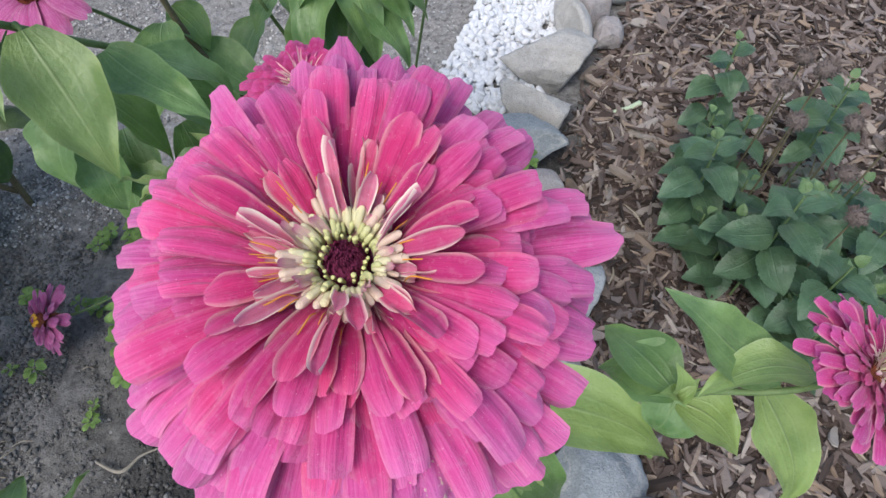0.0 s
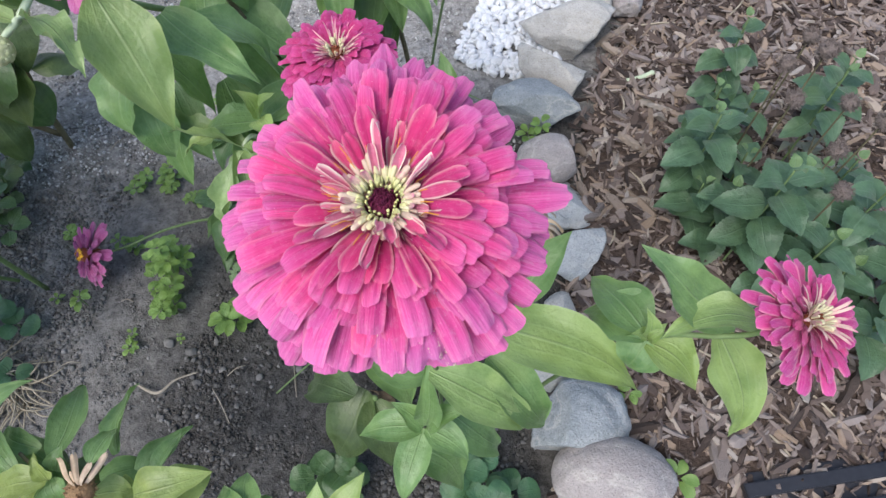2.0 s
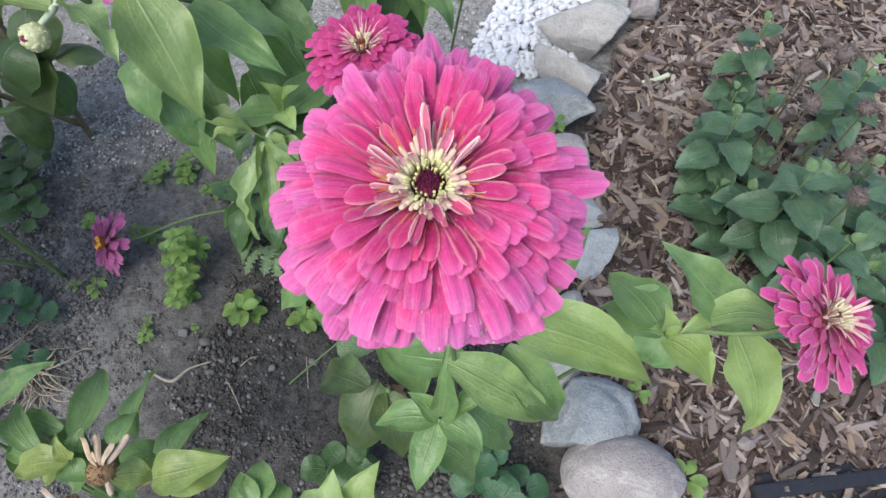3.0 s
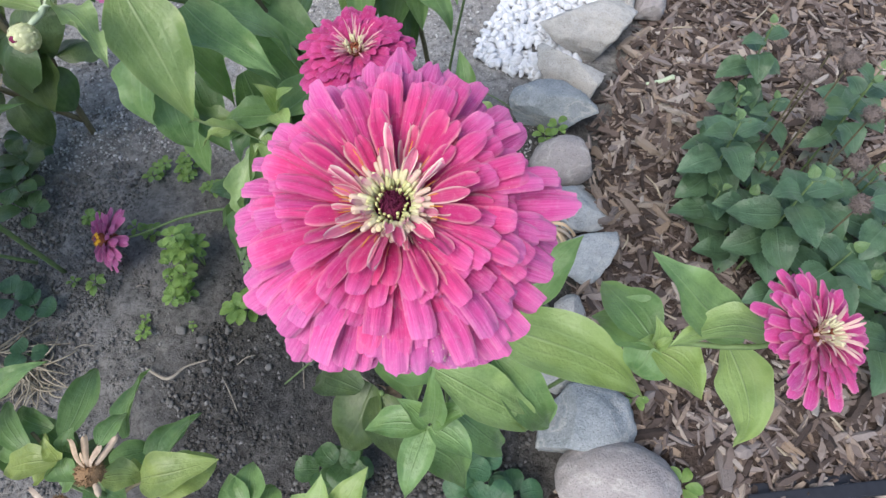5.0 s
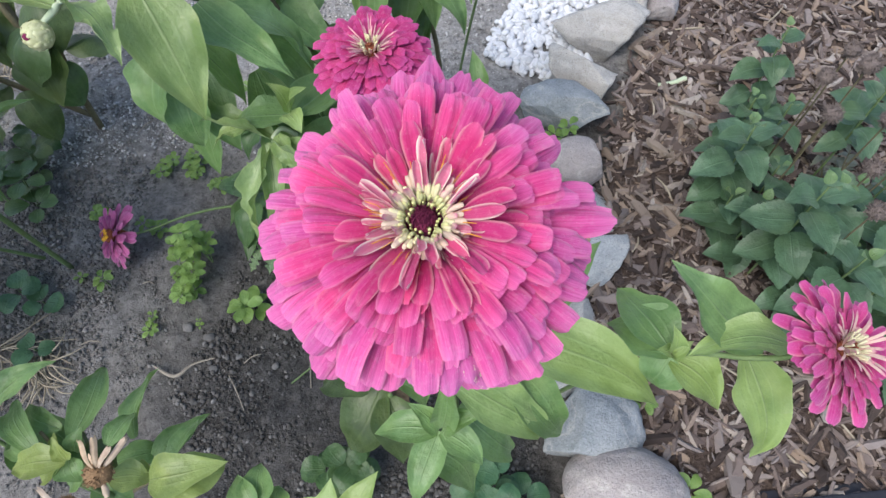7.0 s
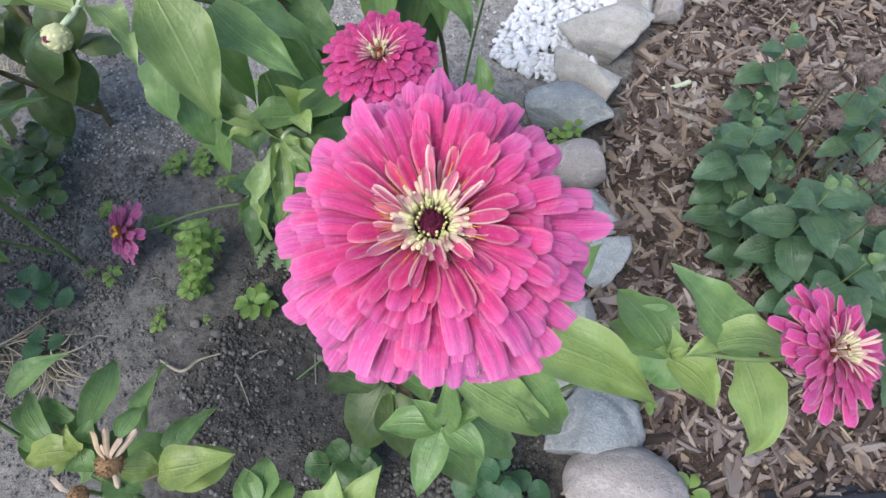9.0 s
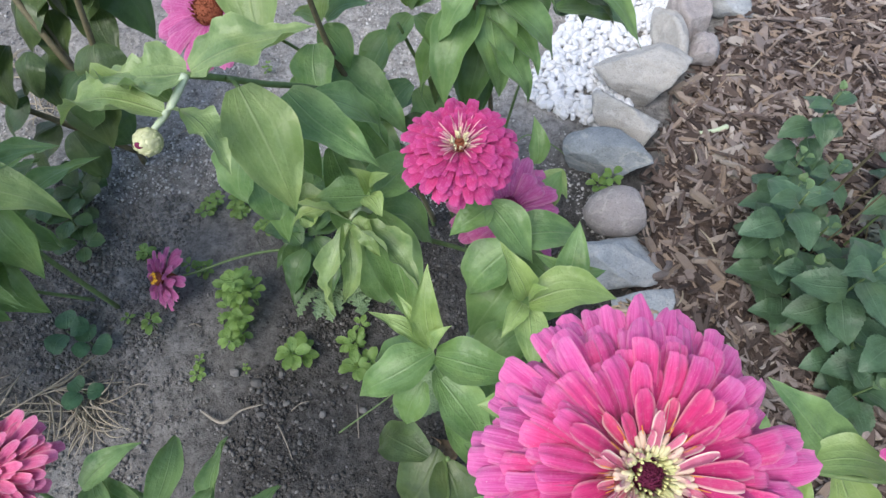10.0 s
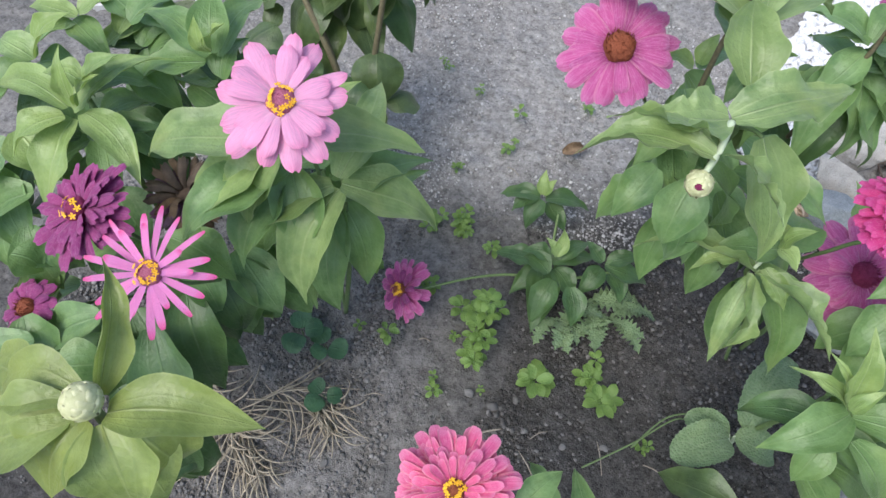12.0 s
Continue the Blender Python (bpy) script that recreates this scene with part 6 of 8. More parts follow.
# the plant with the shell-pink and the spidery flower
plant = thing("zinnia_plant", "broad zinnia with large leaves, a shell-pink and a spidery pink flower", "zinnia", (-0.60, 0.44, 0), ZINNIAS)
flower(plant, (-0.570, 0.366, 0.575), (0.08, -0.42, 0.90), [(13, (0.007, -0.004), (0.03, 0.002), (0.055, -0.006), 0.0185, 0.10, R["shell"], 0.25, {}), (12, (0.007, -0.001), (0.026, 0.009), (0.044, 0.004), 0.0165, 0.12, R["shell"], 0.3, {})], STAR_EYE, 8, 1.0, 41, "shell-pink flower head with yellow star florets", [(-0.568, 0.385, 0.49), (-0.572, 0.405, 0.40), (-0.60, 0.44, -0.01)])
flower(plant, (-0.675, 0.252, 0.452), (0.0, -0.40, 0.92), [(17, (0.007, -0.002), (0.030, 0.004), (0.057, 0.002), 0.0066, -0.12, R["spider"], 0.22, dict(root=0.75)), (8, (0.007, 0.0), (0.024, 0.006), (0.040, 0.006), 0.0072, -0.12, R["spider"], 0.3, dict(root=0.75))], STAR_EYE, 0, 1.0, 42, "spidery pink flower head with narrow petals", [(-0.672, 0.28, 0.38), (-0.65, 0.36, 0.25), (-0.61, 0.43, 0.05)])
stalk(plant, [(-0.60, 0.44, 0.0), (-0.56, 0.41, 0.25), (-0.547, 0.404, 0.437)], [0.004, 0.0035, 0.0025])
leaf(plant, (-0.630, 0.402, 0.305), (-0.591, 0.357, 0.219), 0.071, mat=LEAF)
leaf(plant, (-0.630, 0.402, 0.340), (-0.566, 0.390, 0.260), 0.075)
leaf(plant, (-0.622, 0.455, 0.335), (-0.560, 0.458, 0.312), 0.048, mat=LEAF)
leaf(plant, (-0.622, 0.455, 0.370), (-0.563, 0.493, 0.360), 0.050)
leaf(plant, (-0.754, 0.565, 0.185), (-0.735, 0.511, 0.118), 0.066, mat=LEAF)
leaf(plant, (-0.754, 0.565, 0.220), (-0.697, 0.538, 0.160), 0.070, mat=LEAF)
# upper leaves here use the paler green as their brighter lighting
leaf(plant, (-0.545, 0.395, 0.437), (-0.441, 0.404, 0.380), 0.068, sag=.14, mat=LEAF_PALE)
leaf(plant, (-0.545, 0.388, 0.437), (-0.568, 0.295, 0.340), 0.066, mat=LEAF_PALE)
leaf(plant, (-0.552, 0.390, 0.402), (-0.656, 0.383, 0.337), 0.057, mat=LEAF)
leaf(plant, (-0.552, 0.390, 0.437), (-0.649, 0.327, 0.380), 0.060, mat=LEAF_PALE)
leaf(plant, (-0.545, 0.392, 0.415), (-0.464, 0.464, 0.419), 0.048, mat=LEAF)
leaf(plant, (-0.545, 0.392, 0.450), (-0.534, 0.512, 0.470), 0.050, mat=LEAF_PALE)
leaf(plant, (-0.581, 0.388, 0.500), (-0.465, 0.425, 0.480), 0.064, mat=LEAF_PALE)
leaf(plant, (-0.592, 0.388, 0.465), (-0.687, 0.289, 0.424), 0.070, mat=LEAF)
leaf(plant, (-0.592, 0.388, 0.500), (-0.744, 0.376, 0.470), 0.074, mat=LEAF_PALE)
leaf(plant, (-0.595, 0.393, 0.455), (-0.581, 0.334, 0.378), 0.062, mat=LEAF)
leaf(plant, (-0.595, 0.393, 0.490), (-0.629, 0.334, 0.420), 0.065, mat=LEAF_PALE)
leaf(plant, (-0.610, 0.398, 0.445), (-0.633, 0.306, 0.377), 0.062, mat=LEAF)
leaf(plant, (-0.610, 0.398, 0.480), (-0.682, 0.321, 0.420), 0.065, mat=LEAF_YOUNG)
leaf(plant, (-0.560, 0.415, 0.380), (-0.517, 0.362, 0.280), 0.060, mat=LEAF)
leaf(plant, (-0.566, 0.413, 0.345), (-0.590, 0.337, 0.223), 0.057, mat=LEAF)
leaf(plant, (-0.566, 0.413, 0.380), (-0.547, 0.326, 0.260), 0.060, mat=LEAF)
leaf(plant, (-0.589, 0.414, 0.325), (-0.666, 0.417, 0.258), 0.057, mat=LEAF)
leaf(plant, (-0.589, 0.414, 0.360), (-0.658, 0.364, 0.300), 0.060, mat=LEAF)
leaf(plant, (-0.667, 0.352, 0.295), (-0.657, 0.290, 0.218), 0.062, mat=LEAF)
leaf(plant, (-0.667, 0.352, 0.330), (-0.609, 0.312, 0.260), 0.065, mat=LEAF)
# the low front leaves take the darker green in place of shade
leaf(plant, (-0.680, 0.319, 0.295), (-0.670, 0.278, 0.209), 0.062, mat=LEAF_LUSH_SHADED)
leaf(plant, (-0.680, 0.319, 0.330), (-0.647, 0.285, 0.250), 0.065, mat=LEAF_LUSH_SHADED)
leaf(plant, (-0.698, 0.287, 0.295), (-0.704, 0.212, 0.182), 0.071, mat=LEAF_LUSH_SHADED)
leaf(plant, (-0.698, 0.287, 0.330), (-0.655, 0.215, 0.220), 0.075, mat=LEAF_LUSH_SHADED)
leaf(plant, (-0.710, 0.239, 0.305), (-0.745, 0.167, 0.183), 0.066, mat=LEAF_LUSH_SHADED)
leaf(plant, (-0.710, 0.239, 0.340), (-0.678, 0.157, 0.220), 0.070, mat=LEAF_LUSH_SHADED)
leaf(plant, (-0.705, 0.315, 0.365), (-0.664, 0.281, 0.298), 0.052, mat=LEAF)
leaf(plant, (-0.705, 0.315, 0.400), (-0.646, 0.308, 0.340), 0.055, mat=LEAF)
leaf(plant, (-0.532, 0.418, 0.340), (-0.480, 0.514, 0.330), 0.040, mat=LEAF)
leaf(plant, (-0.637, 0.430, 0.295), (-0.584, 0.415, 0.200), 0.076, mat=LEAF)
leaf(plant, (-0.637, 0.430, 0.330), (-0.598, 0.382, 0.240), 0.080, mat=LEAF)
leaf(plant, (-0.653, 0.422, 0.245), (-0.610, 0.482, 0.159), 0.076, mat=LEAF)
leaf(plant, (-0.653, 0.422, 0.280), (-0.578, 0.454, 0.200), 0.080, mat=LEAF)
leaf(plant, (-0.670, 0.414, 0.225), (-0.608, 0.372, 0.122), 0.066, mat=LEAF)
leaf(plant, (-0.670, 0.414, 0.260), (-0.657, 0.332, 0.160), 0.070, mat=LEAF)
leaf(plant, (-0.584, 0.450, 0.325), (-0.597, 0.533, 0.285), 0.053, mat=LEAF)
leaf(plant, (-0.584, 0.450, 0.360), (-0.541, 0.533, 0.330), 0.056, mat=LEAF)
leaf(plant, (-0.611, 0.476, 0.365), (-0.615, 0.553, 0.369), 0.048, mat=LEAF)
leaf(plant, (-0.611, 0.476, 0.400), (-0.571, 0.552, 0.420), 0.050, mat=LEAF_YOUNG)
leaf(plant, (-0.753, 0.298, 0.265), (-0.707, 0.326, 0.179), 0.062, mat=LEAF_LUSH_SHADED)
leaf(plant, (-0.753, 0.298, 0.300), (-0.694, 0.283, 0.220), 0.065, mat=LEAF_LUSH_SHADED)
leaf(plant, (-0.773, 0.274, 0.245), (-0.712, 0.257, 0.159), 0.066, mat=LEAF_LUSH_SHADED)
leaf(plant, (-0.773, 0.274, 0.280), (-0.733, 0.217, 0.200), 0.070, mat=LEAF_LUSH_SHADED)
leaf(plant, (-0.785, 0.244, 0.245), (-0.718, 0.201, 0.159), 0.066, mat=LEAF_LUSH_SHADED)
leaf(plant, (-0.785, 0.244, 0.280), (-0.743, 0.166, 0.200), 0.070, mat=LEAF_LUSH_SHADED)
leaf(plant, (-0.757, 0.295, 0.205), (-0.683, 0.289, 0.102), 0.066, mat=LEAF_LUSH_SHADED)
leaf(plant, (-0.757, 0.295, 0.240), (-0.703, 0.233, 0.140), 0.070, mat=LEAF_LUSH_SHADED)
leaf(plant, (-0.759, 0.187, 0.225), (-0.700, 0.195, 0.139), 0.066, mat=LEAF_LUSH_SHADED)
leaf(plant, (-0.759, 0.187, 0.260), (-0.703, 0.150, 0.180), 0.070, mat=LEAF_LUSH_SHADED)
leaf(plant, (-0.716, 0.160, 0.205), (-0.672, 0.152, 0.102), 0.062, mat=LEAF_LUSH_SHADED)
leaf(plant, (-0.716, 0.160, 0.240), (-0.677, 0.129, 0.140), 0.065, mat=LEAF_LUSH_SHADED)
leaf(plant, (-0.745, 0.138, 0.225), (-0.691, 0.122, 0.139), 0.066, mat=LEAF_LUSH_SHADED)
leaf(plant, (-0.745, 0.138, 0.260), (-0.712, 0.085, 0.180), 0.070, mat=LEAF_LUSH_SHADED)
leaf(plant, (-0.708, 0.336, 0.265), (-0.666, 0.357, 0.179), 0.057, mat=LEAF_LUSH_SHADED)
leaf(plant, (-0.708, 0.336, 0.300), (-0.658, 0.321, 0.220), 0.060, mat=LEAF_LUSH_SHADED)
leaf(plant, (-0.674, 0.361, 0.285), (-0.629, 0.403, 0.226), 0.052, mat=LEAF)
leaf(plant, (-0.674, 0.361, 0.320), (-0.608, 0.377, 0.270), 0.055, mat=LEAF)
leaf(plant, (-0.716, 0.340, 0.225), (-0.649, 0.358, 0.139), 0.057, mat=LEAF)
leaf(plant, (-0.716, 0.340, 0.260), (-0.646, 0.308, 0.180), 0.060, mat=LEAF_LUSH_SHADED)

# the plant behind, with purple and dry heads
plant = thing("zinnia_plant", "zinnia with yellow-green shoots, purple flowers and a dry brown head", "zinnia", (-0.82, 0.42, 0), ZINNIAS)
stalk(plant, [(-0.82, 0.42, -0.01), (-0.82, 0.42, 0.25), (-0.83, 0.43, 0.45)], [0.005, 0.004, 0.003])
stalk(plant, [(-0.82, 0.42, 0.1), (-0.76, 0.48, 0.3), (-0.715, 0.52, 0.47)], [0.004, 0.0035, 0.003])
rings = double_rings(R["purple"], R["purple"], R["purple"], R["purple"], 0.040, 0.7)
flower(plant, (-0.795, 0.314, 0.42), (-0.35, -0.30, 0.88), [r[:4] + (r[4] * 1.15,) + r[5:7] + (0.45,) + r[8:] for r in rings[:5]], dict(r=0.0095, h=0.006, mat=DISC_DARK, stars=8), 0, 1.35, 51, "dark purple double flower head", [(-0.79, 0.34, 0.34), (-0.81, 0.40, 0.15)])
flower(plant, (-0.885, 0.245, 0.29), (-0.2, -0.3, 0.9), single_rings(R["purple"], 0.04, 12, 0.014, 2), BROWN_EYE, 0, 0.9, 52, "small purple flower head half hidden by leaves", [(-0.87, 0.30, 0.2), (-0.83, 0.40, 0.06)])
dry = head_pose((-0.735, 0.392, 0.355), (0.1, -0.3, 0.9), 0)
dead = part("dry_head", ball_mesh("dry_head", 0.015, DEAD_DARK, 2, (1, 1, 0.8), 0.25, 2, 6), plant, "dry dark brown flower head", ROOT[plant] @ dry)
for k in range(44):
    part("petal", petal_mesh((0.006, 0.0), (0.026, 0.020), (0.046, 0.0), 0.011, 0.5, DEAD_WINE if k % 5 == 0 else DEAD_DARK, 60 + k % 6, nu=8, nv=4, curl=0.4, notch=0.2), dead, "", Matrix.Rotation(2.399 * k, 4, "Z") @ Matrix.Rotation(-0.8 + 0.032 * k, 4, "Y") @ Matrix.Rotation(0.6 * math.sin(k * 3.7), 4, "X"))
stalk(plant, [(-0.735, 0.397, 0.34), (-0.76, 0.41, 0.2), (-0.815, 0.42, 0.05)], 0.0026)
leaf(plant, (-0.835, 0.410, 0.415), (-0.739, 0.425, 0.428), 0.044, mat=LEAF_LUSH_SHADED)
leaf(plant, (-0.835, 0.410, 0.450), (-0.762, 0.489, 0.480), 0.046, mat=LEAF_YOUNG)
leaf(plant, (-0.822, 0.409, 0.415), (-0.787, 0.334, 0.374), 0.042, mat=LEAF)
leaf(plant, (-0.822, 0.409, 0.450), (-0.747, 0.356, 0.420), 0.044, mat=LEAF_YOUNG)
leaf(plant, (-0.842, 0.412, 0.415), (-0.909, 0.495, 0.393), 0.042, mat=LEAF)
leaf(plant, (-0.842, 0.412, 0.450), (-0.960, 0.426, 0.440), 0.044, mat=LEAF_YOUNG)
leaf(plant, (-0.849, 0.408, 0.405), (-0.911, 0.403, 0.373), 0.042, mat=LEAF_LUSH_SHADED)
leaf(plant, (-0.849, 0.408, 0.440), (-0.898, 0.358, 0.420), 0.044, mat=LEAF_YOUNG)
leaf(plant, (-0.828, 0.406, 0.460), (-0.826, 0.429, 0.520), 0.026, mat=LEAF_YOUNG)
leaf(plant, (-0.824, 0.411, 0.460), (-0.792, 0.422, 0.500), 0.024, mat=LEAF_YOUNG)
leaf(plant, (-0.847, 0.414, 0.395), (-0.917, 0.368, 0.336), 0.053, mat=LEAF)
leaf(plant, (-0.847, 0.414, 0.430), (-0.869, 0.324, 0.380), 0.056, mat=LEAF_YOUNG)
leaf(plant, (-0.719, 0.499, 0.435), (-0.762, 0.590, 0.421), 0.044, mat=LEAF_LUSH_SHADED)
leaf(plant, (-0.719, 0.499, 0.470), (-0.823, 0.540, 0.470), 0.046, mat=LEAF)
leaf(plant, (-0.711, 0.494, 0.445), (-0.697, 0.545, 0.467), 0.048, mat=LEAF)
leaf(plant, (-0.711, 0.494, 0.480), (-0.726, 0.551, 0.520), 0.050, mat=LEAF)
leaf(plant, (-0.726, 0.499, 0.425), (-0.801, 0.533, 0.384), 0.051, mat=LEAF)
leaf(plant, (-0.726, 0.499, 0.460), (-0.813, 0.474, 0.430), 0.054, mat=LEAF)
leaf(plant, (-0.710, 0.501, 0.435), (-0.629, 0.559, 0.421), 0.044, mat=LEAF_LUSH_SHADED)
leaf(plant, (-0.710, 0.501, 0.470), (-0.691, 0.610, 0.470), 0.046, mat=LEAF)
leaf(plant, (-0.708, 0.487, 0.490), (-0.713, 0.488, 0.530), 0.024, mat=LEAF_YOUNG)
leaf(plant, (-0.705, 0.488, 0.490), (-0.681, 0.488, 0.530), 0.024, mat=LEAF_YOUNG)
leaf(plant, (-0.912, 0.540, 0.440), (-0.956, 0.475, 0.420), 0.042, mat=LEAF)
leaf(plant, (-0.915, 0.544, 0.440), (-0.857, 0.510, 0.420), 0.042, mat=LEAF)
leaf(plant, (-0.903, 0.540, 0.450), (-0.965, 0.543, 0.450), 0.036, mat=LEAF_YOUNG)
leaf(plant, (-0.903, 0.545, 0.450), (-0.872, 0.575, 0.460), 0.036, mat=LEAF_YOUNG)
leaf(plant, (-0.865, 0.581, 0.365), (-0.850, 0.552, 0.315), 0.057, mat=LEAF)
leaf(plant, (-0.865, 0.581, 0.400), (-0.834, 0.562, 0.360), 0.060, mat=LEAF_DARK)
leaf(plant, (-0.857, 0.627, 0.365), (-0.788, 0.544, 0.315), 0.057, mat=LEAF)
leaf(plant, (-0.857, 0.627, 0.400), (-0.741, 0.597, 0.360), 0.060, mat=LEAF_DARK)
leaf(plant, (-0.899, 0.354, 0.325), (-0.973, 0.378, 0.258), 0.066, mat=LEAF_LUSH_SHADED)
leaf(plant, (-0.899, 0.354, 0.360), (-0.975, 0.312, 0.300), 0.070)
leaf(plant, (-0.907, 0.325, 0.295), (-0.907, 0.276, 0.218), 0.057, mat=LEAF)
leaf(plant, (-0.907, 0.325, 0.330), (-0.877, 0.279, 0.260), 0.060)
leaf(plant, (-0.905, 0.288, 0.295), (-0.887, 0.276, 0.255), 0.057, mat=LEAF)
leaf(plant, (-0.905, 0.288, 0.330), (-0.881, 0.288, 0.300), 0.060)
leaf(plant, (-0.875, 0.231, 0.265), (-0.875, 0.176, 0.197), 0.066, mat=LEAF_LUSH_SHADED)
leaf(plant, (-0.875, 0.231, 0.300), (-0.830, 0.189, 0.240), 0.070)
leaf(plant, (-0.845, 0.397, 0.285), (-0.825, 0.343, 0.235), 0.066, mat=LEAF)
leaf(plant, (-0.845, 0.397, 0.320), (-0.793, 0.360, 0.280), 0.070)
leaf(plant, (-0.792, 0.251, 0.265), (-0.871, 0.248, 0.197), 0.062, mat=LEAF)
leaf(plant, (-0.792, 0.251, 0.300), (-0.866, 0.202, 0.240), 0.065)
leaf(plant, (-0.773, 0.236, 0.245), (-0.829, 0.229, 0.177), 0.066, mat=LEAF_LUSH_SHADED)
leaf(plant, (-0.773, 0.236, 0.280), (-0.811, 0.186, 0.220), 0.070, mat=LEAF)
leaf(plant, (-0.894, 0.312, 0.215), (-0.976, 0.266, 0.156), 0.057, mat=LEAF)
leaf(plant, (-0.894, 0.312, 0.250), (-0.934, 0.216, 0.200), 0.060, mat=LEAF_DARK)
leaf(plant, (-0.958, 0.372, 0.325), (-0.947, 0.289, 0.258), 0.062, mat=LEAF)
leaf(plant, (-0.958, 0.372, 0.360), (-0.901, 0.298, 0.300), 0.065)
leaf(plant, (-0.780, 0.555, 0.405), (-0.826, 0.654, 0.373), 0.048, mat=LEAF_LUSH_SHADED)
leaf(plant, (-0.780, 0.555, 0.440), (-0.894, 0.597, 0.420), 0.050, mat=LEAF)
leaf(plant, (-0.790, 0.555, 0.395), (-0.837, 0.573, 0.354), 0.053, mat=LEAF)
leaf(plant, (-0.790, 0.555, 0.430), (-0.843, 0.536, 0.400), 0.056, mat=LEAF)
leaf(plant, (-0.850, 0.582, 0.385), (-0.905, 0.571, 0.353), 0.048, mat=LEAF)
leaf(plant, (-0.850, 0.582, 0.420), (-0.897, 0.542, 0.400), 0.050, mat=LEAF_YOUNG)
leaf(plant, (-0.873, 0.555, 0.385), (-0.809, 0.579, 0.390), 0.044, mat=LEAF_LUSH_SHADED)
leaf(plant, (-0.873, 0.555, 0.420), (-0.839, 0.623, 0.440), 0.046, mat=LEAF_YOUNG)
leaf(plant, (-0.811, 0.544, 0.365), (-0.875, 0.562, 0.315), 0.057, mat=LEAF)
leaf(plant, (-0.811, 0.544, 0.400), (-0.877, 0.510, 0.360), 0.060, mat=LEAF)
leaf(plant, (-0.901, 0.458, 0.425), (-0.933, 0.492, 0.420), 0.042, mat=LEAF)
leaf(plant, (-0.901, 0.458, 0.460), (-0.950, 0.474, 0.470), 0.044, mat=LEAF_YOUNG)
leaf(plant, (-0.901, 0.463, 0.460), (-0.862, 0.495, 0.500), 0.040, mat=LEAF_YOUNG)
leaf(plant, (-0.904, 0.464, 0.415), (-0.882, 0.490, 0.383), 0.044, mat=LEAF)
leaf(plant, (-0.904, 0.464, 0.450), (-0.869, 0.477, 0.430), 0.046, mat=LEAF)
leaf(plant, (-0.913, 0.462, 0.415), (-0.912, 0.406, 0.374), 0.048, mat=LEAF_LUSH_SHADED)
leaf(plant, (-0.913, 0.462, 0.450), (-0.952, 0.413, 0.420), 0.050, mat=LEAF)
leaf(plant, (-0.823, 0.429, 0.470), (-0.781, 0.452, 0.500), 0.034, mat=LEAF_YOUNG)
leaf(plant, (-0.825, 0.429, 0.470), (-0.868, 0.432, 0.480), 0.036, mat=LEAF_YOUNG)
leaf(plant, (-0.823, 0.432, 0.425), (-0.801, 0.489, 0.394), 0.051, mat=LEAF)
leaf(plant, (-0.823, 0.432, 0.460), (-0.770, 0.474, 0.440), 0.054, mat=LEAF)
leaf(plant, (-0.817, 0.489, 0.405), (-0.773, 0.514, 0.356), 0.057, mat=LEAF_LUSH_SHADED)
leaf(plant, (-0.817, 0.489, 0.440), (-0.761, 0.481, 0.400), 0.060, mat=LEAF)
leaf(plant, (-0.755, 0.499, 0.385), (-0.710, 0.520, 0.335), 0.057, mat=LEAF)
leaf(plant, (-0.755, 0.499, 0.420), (-0.704, 0.479, 0.380), 0.060, mat=LEAF)
leaf(plant, (-0.841, 0.546, 0.415), (-0.828, 0.608, 0.411), 0.048, mat=LEAF)
leaf(plant, (-0.841, 0.546, 0.450), (-0.792, 0.597, 0.460), 0.050, mat=LEAF)
leaf(plant, (-0.840, 0.564, 0.405), (-0.902, 0.550, 0.401), 0.048, mat=LEAF_LUSH_SHADED)
leaf(plant, (-0.840, 0.564, 0.440), (-0.906, 0.591, 0.450), 0.050, mat=LEAF)
leaf(plant, (-0.780, 0.555, 0.405), (-0.780, 0.615, 0.382), 0.051, mat=LEAF)
leaf(plant, (-0.780, 0.555, 0.440), (-0.732, 0.600, 0.430), 0.054, mat=LEAF)
leaf(plant, (-0.926, 0.405, 0.365), (-0.875, 0.408, 0.315), 0.062, mat=LEAF)
leaf(plant, (-0.926, 0.405, 0.400), (-0.877, 0.376, 0.360), 0.065, mat=LEAF_YOUNG)
leaf(plant, (-0.943, 0.401, 0.345), (-0.945, 0.345, 0.296), 0.062, mat=LEAF_LUSH_SHADED)
leaf(plant, (-0.943, 0.401, 0.380), (-0.978, 0.349, 0.340), 0.065, mat=LEAF)
leaf(plant, (-0.854, 0.441, 0.345), (-0.861, 0.380, 0.296), 0.062, mat=LEAF)
leaf(plant, (-0.854, 0.441, 0.380), (-0.909, 0.400, 0.340), 0.065, mat=LEAF)
leaf(plant, (-0.837, 0.463, 0.345), (-0.782, 0.492, 0.296), 0.066, mat=LEAF)
leaf(plant, (-0.837, 0.463, 0.380), (-0.769, 0.452, 0.340), 0.070, mat=LEAF)
leaf(plant, (-0.839, 0.463, 0.325), (-0.785, 0.454, 0.258), 0.066, mat=LEAF_LUSH_SHADED)
leaf(plant, (-0.839, 0.463, 0.360), (-0.793, 0.424, 0.300), 0.070, mat=LEAF_LUSH_SHADED)
leaf(plant, (-0.903, 0.514, 0.305), (-0.918, 0.449, 0.256), 0.066, mat=LEAF)
leaf(plant, (-0.903, 0.514, 0.340), (-0.966, 0.475, 0.300), 0.070, mat=LEAF_LUSH_SHADED)
leaf(plant, (-0.976, 0.547, 0.305), (-0.917, 0.544, 0.237), 0.066, mat=LEAF)
